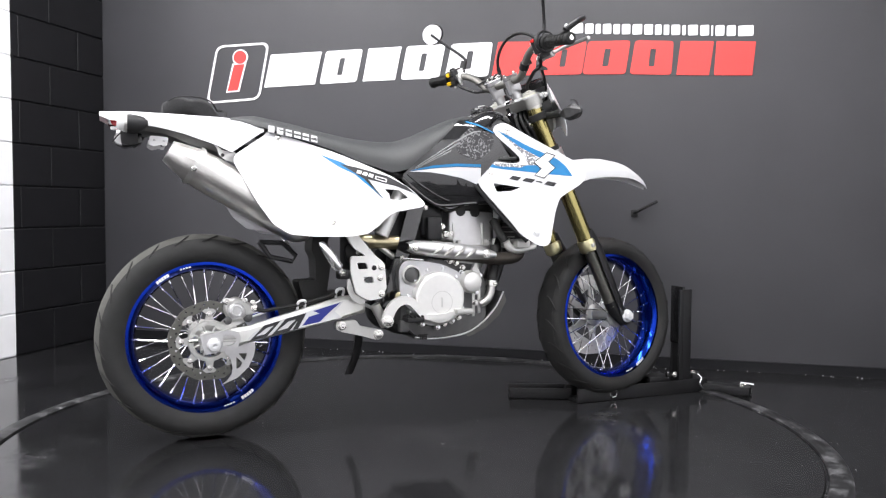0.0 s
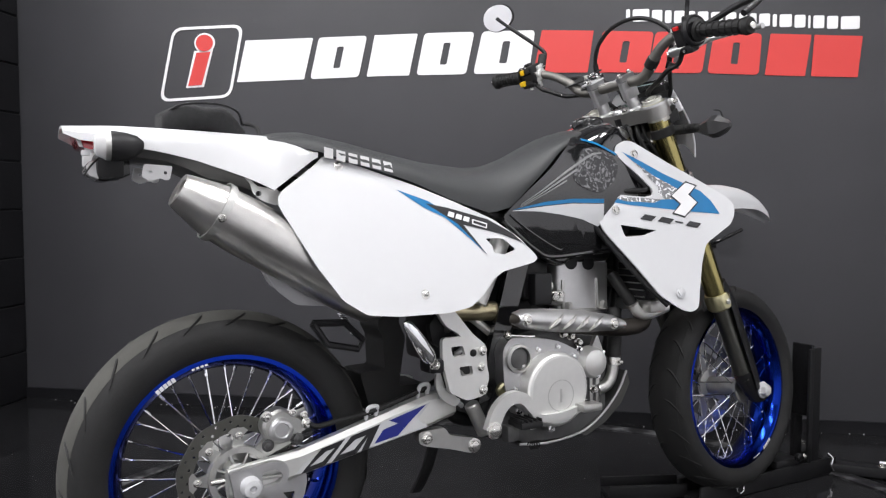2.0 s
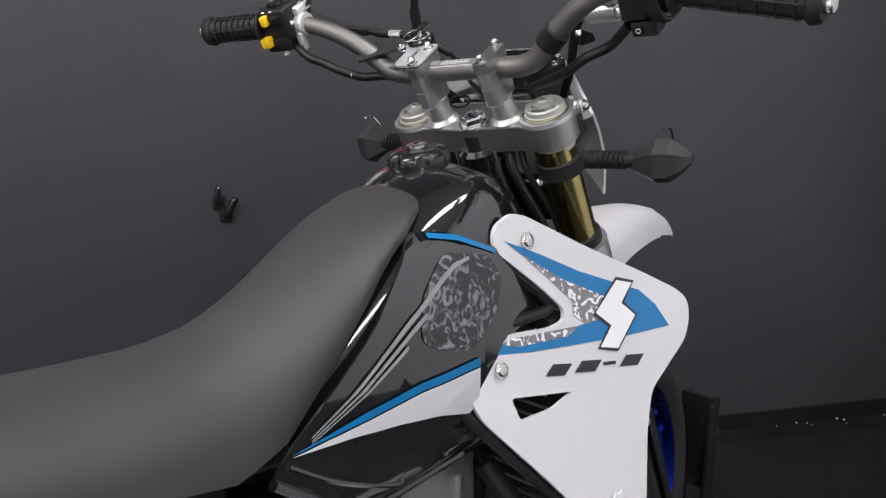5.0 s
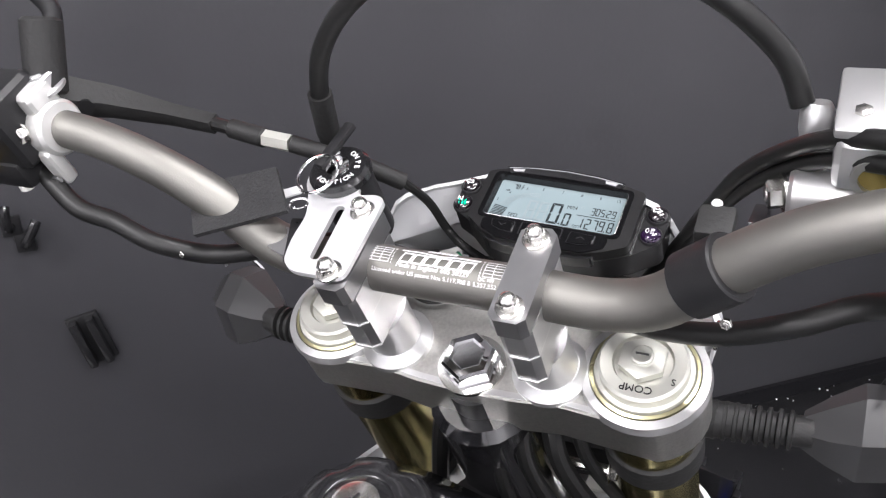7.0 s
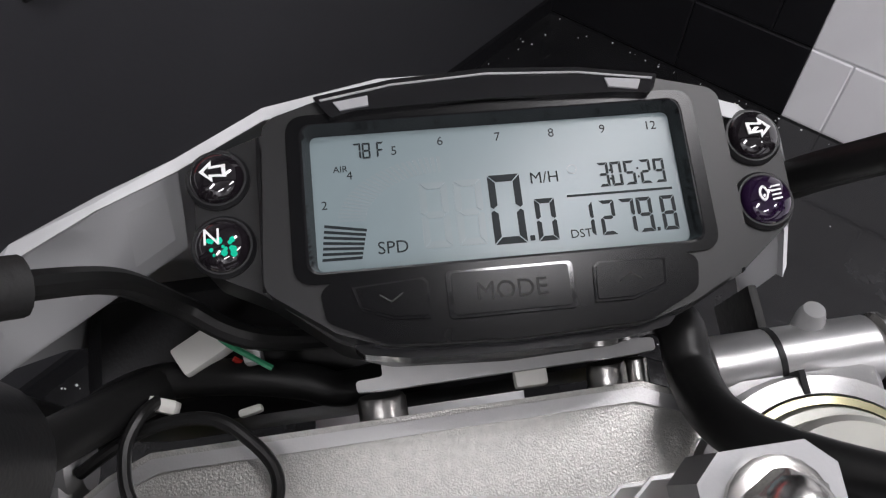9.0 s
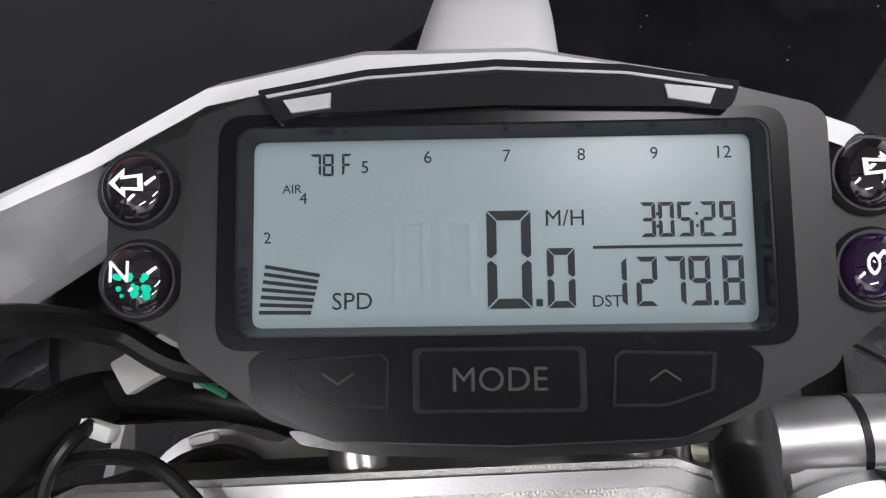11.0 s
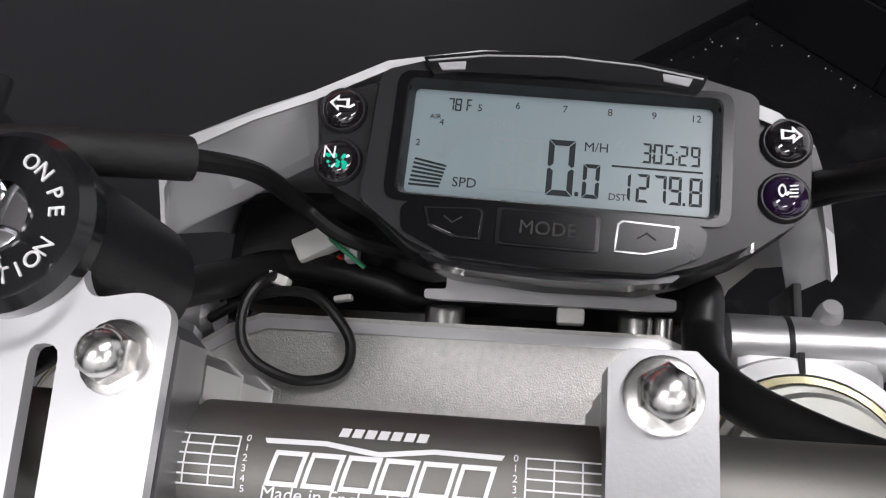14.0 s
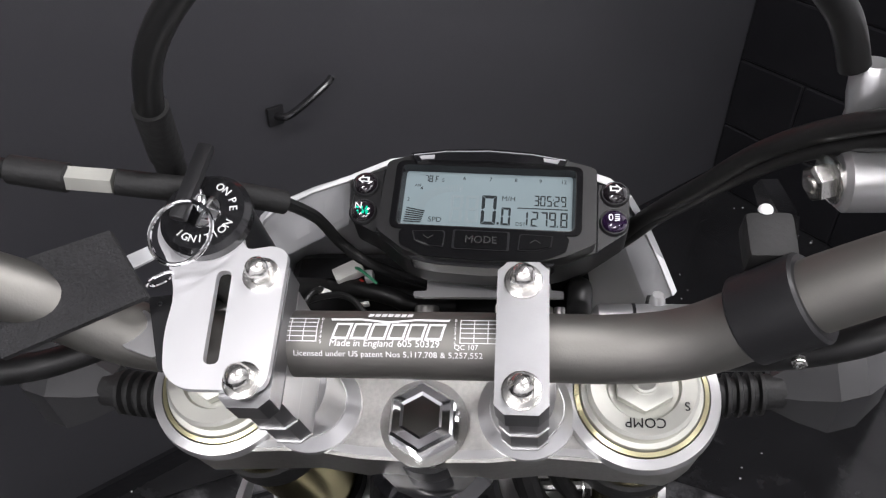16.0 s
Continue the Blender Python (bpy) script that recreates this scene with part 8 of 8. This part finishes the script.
hose_pts = [(0.0915, -0.160, 0.117), (0.099, -0.150, 0.138), (0.102, -0.122, 0.166), (0.104, -0.080, 0.187), (0.104, -0.032, 0.194), (0.101, 0.020, 0.186), (0.095, 0.058, 0.166), (0.089, 0.083, 0.140), (0.086, 0.096, 0.110), (0.085, 0.102, 0.080), (0.080, 0.106, 0.040), (0.075, 0.100, -0.03), (0.07, 0.09, -0.08)]
front("brake_hose", tube(hose_pts, 0.0055, 16), M_WIRE, "black brake hose arching over the bars")
front("hose_sleeve", tube(hose_pts[8:10], 0.0072, 18, smooth=False), M_RUBBER, "black hose sleeve")
front("hose_sleeve", tube([(0.0852, 0.1005, 0.088), (0.0848, 0.1022, 0.079), (0.0815, 0.1052, 0.052)], 0.0064, 18), M_RUBBER)
front("throttle_cable", tube([(th.x + 0.030, th.y + 0.020, th.z + 0.012), (0.052, -0.205, 0.136), (0.066, -0.175, 0.122), (0.078, -0.152, 0.098), (0.084, -0.135, 0.075), (0.089, -0.121, 0.046), (0.095, -0.110, 0.020), (0.100, -0.098, -0.008), (0.10, -0.07, -0.06)], 0.0042, 12), M_WIRE, "black throttle cable")
front("throttle_cable", tube([(th.x + 0.022, th.y + 0.020, th.z + 0.004), (0.050, -0.205, 0.124), (0.066, -0.176, 0.110), (0.079, -0.152, 0.086), (0.085, -0.134, 0.062), (0.091, -0.120, 0.034), (0.097, -0.108, 0.008), (0.100, -0.095, -0.02), (0.10, -0.065, -0.07)], 0.0042, 12), M_WIRE)
front("cable_boot", tube([(th.x + 0.022, th.y - 0.004, th.z + 0.008), (th.x + 0.030, th.y + 0.025, th.z + 0.010), (th.x + 0.036, th.y + 0.060, th.z + 0.008)], 0.012, 14, radii=[0.014, 0.0125, 0.009]), M_RUBBER)
front("wiring", tube([(cR.x - 0.012, cR.y + 0.012, cR.z - 0.040), (0.026, -0.198, 0.063), (0.016, -0.170, 0.055), (0.016, -0.140, 0.038), (0.022, -0.108, 0.024), (0.033, -0.083, 0.012), (0.0440, -0.0710, 0.000), (0.0575, -0.0712, -0.0150), (0.0715, -0.0720, -0.0200), (0.082, -0.070, -0.050)], 0.0060, 14), M_WIRE, "black wiring sleeve")
rc = along(-0.134)
rcd = (along(-0.155) - along(-0.118)).normalized()
front("bar_ring_clamp", rod(rc - rcd * 0.0125, rc + rcd * 0.0125, 0.0162, seg=32, bevel=0.001), M_BLACK, "black ring clamp on the bar")
front("ring_lug", box(rc.x + 0.0235, rc.y + 0.002, rc.z + 0.004, 0.018, 0.017, 0.014, 0.003), M_RUBBER)
front("lug_stud", lathe([(0.0026, 0), (0.0024, 0.001), (0.0016, 0.0018), (0, 0.002)], (rc.x + 0.033, rc.y + 0.003, rc.z + 0.010), (rc.x + 0.5, rc.y + 0.003, rc.z + 1), 20, caps=False), M_SIGN_WHITE, "white domed stud")
front("ring_screw", bolt((0.0215, -0.1225, 0.0865), (-0.2, 0.3, 1), 0.0028, 0.003, washer=False), M_ZINC)
front("ring_screw", bolt((0.004, -0.143, 0.0665), (-1, 0.2, 0.4), 0.0028, 0.003, washer=False), M_ZINC)
front("ring_fin", sheet([(0.046, 0.058), (0.056, 0.052), (0.092, 0.040), (0.088, 0.052), (0.060, 0.070)], -0.150, 0.007, swap=lambda a, b, d: (a, d, b)), M_BLACK_SHINY, "thin shiny black fin")
front("lever_guard", tube([(-0.03, -0.430, 0.140), (0.03, -0.435, 0.150), (0.085, -0.40, 0.150), (0.10, -0.34, 0.145), (0.07, -0.26, 0.125), (0.035, -0.215, 0.118)], 0.0075, 10), M_BLACK, "black lever guard")


# mirrors
def mirror(s, base, knee, head, aim):
    st_ = front("mirror", tube([base, Vector(base).lerp(Vector(knee), 0.5), knee, Vector(knee).lerp(Vector(head), 0.6), head], 0.0055, 12), M_BLACK, "black round-cornered mirror on a stalk")
    front("stalk_sleeve", rod(base, Vector(base) + (Vector(knee) - Vector(base)).normalized() * 0.043, 0.0118, seg=24, bevel=0.002), M_RUBBER, "", st_)
    aim, head = Vector(aim).normalized(), Vector(head)
    up = Vector((0, 0, 1))
    rt = up.cross(aim).normalized()
    up = aim.cross(rt)
    prof = [(0.052 * math.cos(a) * (1 if math.cos(a) > 0 else 0.85), 0.038 * math.sin(a)) for a in (2 * math.pi * i / 28 for i in range(28))]
    rg = [[head + (rt * u * q + up * v * q) - aim * d_ for u, v in prof] for q, d_ in ((1.0, 0.0), (1.02, 0.006), (0.85, 0.018), (0.4, 0.026))]
    front("mirror_shell", loft(rg), M_BLACK, "", st_)
    b = bmesh.new()
    vs = [b.verts.new(head + rt * u * 0.95 + up * v * 0.95 + aim * 0.0012) for u, v in prof]
    b.faces.new(vs)
    front("mirror_glass", b, M_MIRROR, "bright mirror glass", st_)


M_MIRROR = mat("mirror_glass", (0.92, 0.92, 0.93), 0.02, 1.0, vary=0.0, rough_vary=0)
mirror(1, (0.030, 0.2385, 0.148), (0.0655, 0.2405, 0.190), (0.034, 0.338, 0.322), (-1, -0.40, 0.12))
mirror(-1, (0.042, -0.231, 0.122), (0.072, -0.242, 0.195), (0.085, -0.300, 0.345), (-1, 0.25, -0.1))

# loose wiring round the instrument
front("wiring_loom", tube([(0.040, 0.102, -0.055), (0.0565, 0.0890, -0.034), (0.0690, 0.0780, -0.030), (0.0752, 0.0660, -0.030), (0.0762, 0.0540, -0.030), (0.0746, 0.0380, -0.030), (0.0714, 0.0234, -0.031), (0.0685, 0.0130, -0.034), (0.075, -0.005, -0.050)], 0.0048, 14), M_WIRE, "thick black wiring loom")
front("wire_loop", tube([(0.0700, 0.0575, -0.020), (0.0660, 0.0600, -0.014), (0.0590, 0.0630, -0.012), (0.0500, 0.0630, -0.012), (0.0440, 0.0600, -0.013), (0.0400, 0.0540, -0.014), (0.0375, 0.0450, -0.015), (0.0390, 0.0350, -0.015), (0.0430, 0.0302, -0.014), (0.0500, 0.0300, -0.013), (0.0570, 0.0350, -0.012), (0.0625, 0.0420, -0.012), (0.0640, 0.0520, -0.014), (0.0620, 0.0640, -0.018), (0.0560, 0.0780, -0.024)], 0.0016, 10), M_WIRE, "thin black wire loop")
turned_box = lambda c, size, deg: box(*c, *size, 0.001, xf=Matrix.Translation(c) @ Matrix.Rotation(radians(deg), 4, "Z") @ Matrix.Translation((-c[0], -c[1], -c[2])))
front("connector", turned_box((0.0825, 0.0462, -0.025), (0.0080, 0.0155, 0.007), 28), M_CONN, "white wire connector")
front("connector", turned_box((0.0690, 0.0570, -0.021), (0.0035, 0.0085, 0.005), -20), M_CONN, "white wire connector")
front("connector", turned_box((0.0790, 0.0345, -0.023), (0.0055, 0.0045, 0.006), 5), M_SILVER_PRINT, "grey wire connector")
front("connector", turned_box((0.0655, 0.0370, -0.028), (0.0020, 0.0060, 0.004), 10), M_CONN, "white wire connector")
front("connector", turned_box((0.0640, -0.0345, -0.030), (0.0050, 0.0085, 0.005), 0), M_CONN, "white wire connector")
front("green_wire", tube([(0.0835, 0.0420, -0.022), (0.0800, 0.0380, -0.018), (0.0745, 0.0300, -0.022)], 0.0008, 6), M_GREENWIRE)
front("red_wire", tube([(0.0790, 0.0400, -0.026), (0.0770, 0.0375, -0.028), (0.0740, 0.0360, -0.032)], 0.0008, 6), M_REDWIRE)
front("red_wire", tube([(0.0700, 0.0615, -0.020), (0.0690, 0.0625, -0.021), (0.0670, 0.0620, -0.022)], 0.0006, 6), M_REDWIRE)
front("clear_cap", lathe([(0.0042, 0), (0.0038, 0.006), (0.0028, 0.0085), (0, 0.009)], (0.0660, -0.1095, -0.030), (0.50, -0.13, 0.85), 20, caps=False), M_CLEAR, "clear plastic cap")

# cables and small brackets between the tank and the fork
for x0, y0, x1, y1, r_ in ((-0.022, -0.030, -0.030, -0.052, 0.0055), (-0.014, -0.048, -0.018, -0.070, 0.0065), (-0.026, -0.012, -0.040, -0.020, 0.0050), (-0.020, 0.030, -0.030, 0.045, 0.0060), (-0.006, -0.062, -0.004, -0.082, 0.0045)):
    front("head_cable", tube([(x0 + 0.03, y0 * 0.8, -0.045), (x0, y0, -0.085), (x1, y1, -0.17), (x1 + 0.012, y1 * 0.9, -0.27), (x1 + 0.04, y1 * 0.7, -0.34)], r_, 10), M_WIRE, "black cable beside the steering head")
front("head_bracket", box(0.030, -0.045, -0.150, 0.030, 0.060, 0.050, 0.006), M_BLACK, "black bracket at the steering head")
front("head_bolt", rod((-0.006, -0.040, -0.105), (-0.004, -0.075, -0.108), 0.0035, seg=10), M_ZINC, "bright bolt at the steering head")
front("head_bolt", bolt((-0.004, -0.075, -0.108), (0, -1, 0), 0.0060, 0.006), M_ZINC)
front("loom_tie", box(0.020, -0.058, -0.195, 0.012, 0.030, 0.006, 0.002), M_CONN, "pale plastic tie")
front("horn_cover", lathe([(0.030, 0), (0.034, 0.006), (0.030, 0.016), (0.010, 0.020), (0, 0.020)], (0.050, -0.030, -0.185), (-0.95, -0.030, -0.10), 28, caps=False), M_BLACK_SHINY, "black horn cover")

# ---- bag strapped on the tail ----
bag = thing("tail_bag", "small black fabric bag lying on the white tail", "bag", ROOT)
rings_ = []
for k in range(13):
    u = k / 12
    x_ = -0.112 + 0.156 * u
    q = math.sin(math.pi * (0.08 + 0.84 * u)) ** 0.42
    rings_.append([(x_, 0.078 * q * math.copysign(abs(math.cos(a)) ** 0.6, math.cos(a)), 0.974 - 0.05 * max(0, u - 0.3) * 0.5 + 0.026 * q + (0.032 * q + 0.004 * math.sin(9 * u + 1)) * math.copysign(abs(math.sin(a)) ** 0.65, math.sin(a)) + 0.003 * math.sin(13 * u + 2 * a)) for a in (2 * math.pi * i / 24 for i in range(24))])
part("body", loft(rings_), M_FABRIC, bag, angle=60)
part("zip", tube([(-0.108, -0.030, 1.002), (-0.08, -0.070, 1.020), (-0.02, -0.079, 1.023), (0.02, -0.074, 1.012), (0.042, -0.030, 0.992)], 0.0022, 6), M_BLACK, bag)
part("strap", tube([(0.050, 0.0, 0.998), (0.062, -0.06, 0.985), (0.058, -0.10, 0.950)], 0.004, 8), M_FABRIC, bag)


# ---- blocks of the side walls ----
def block_mesh(length, m):
    return finish(box(0, 0, 0, 0.016, length - 0.006, 0.194, 0.003, 1), m)


shared = {}
for wall, wx, edge in ((wall_left, LEFT - 0.008, PAINT_LEFT), (wall_right, RIGHT + 0.008, PAINT_EDGE)):
    mortar = part("mortar", room_box(wx - 0.004, wx + 0.004, FRONT, -edge, 0, TOP), M_JOINT_WHITE, wall)
    for row in range(14):
        y, k = 0.0, 0
        while y > -4.0:
            size = 0.2 if (row % 2 and k == 0) else 0.4
            pieces = [(y, y - size, y - size / 2 > -edge)]
            if y > -edge > y - size:
                pieces = [(y, -edge, True), (-edge, y - size, False)]
            for y0, y1, dark in pieces:
                key = (round(y0 - y1, 3), dark)
                if key not in shared:
                    shared[key] = block_mesh(y0 - y1 + (0.007 if len(pieces) > 1 else 0), M_BLOCK_BLACK if dark else M_BLOCK_WHITE)
                ob = new("block", shared[key])
                ob.parent = wall
                ob.matrix_basis = pose(wx, (y0 + y1) / 2, 0.1 + row * 0.2)
            y -= size
            k += 1
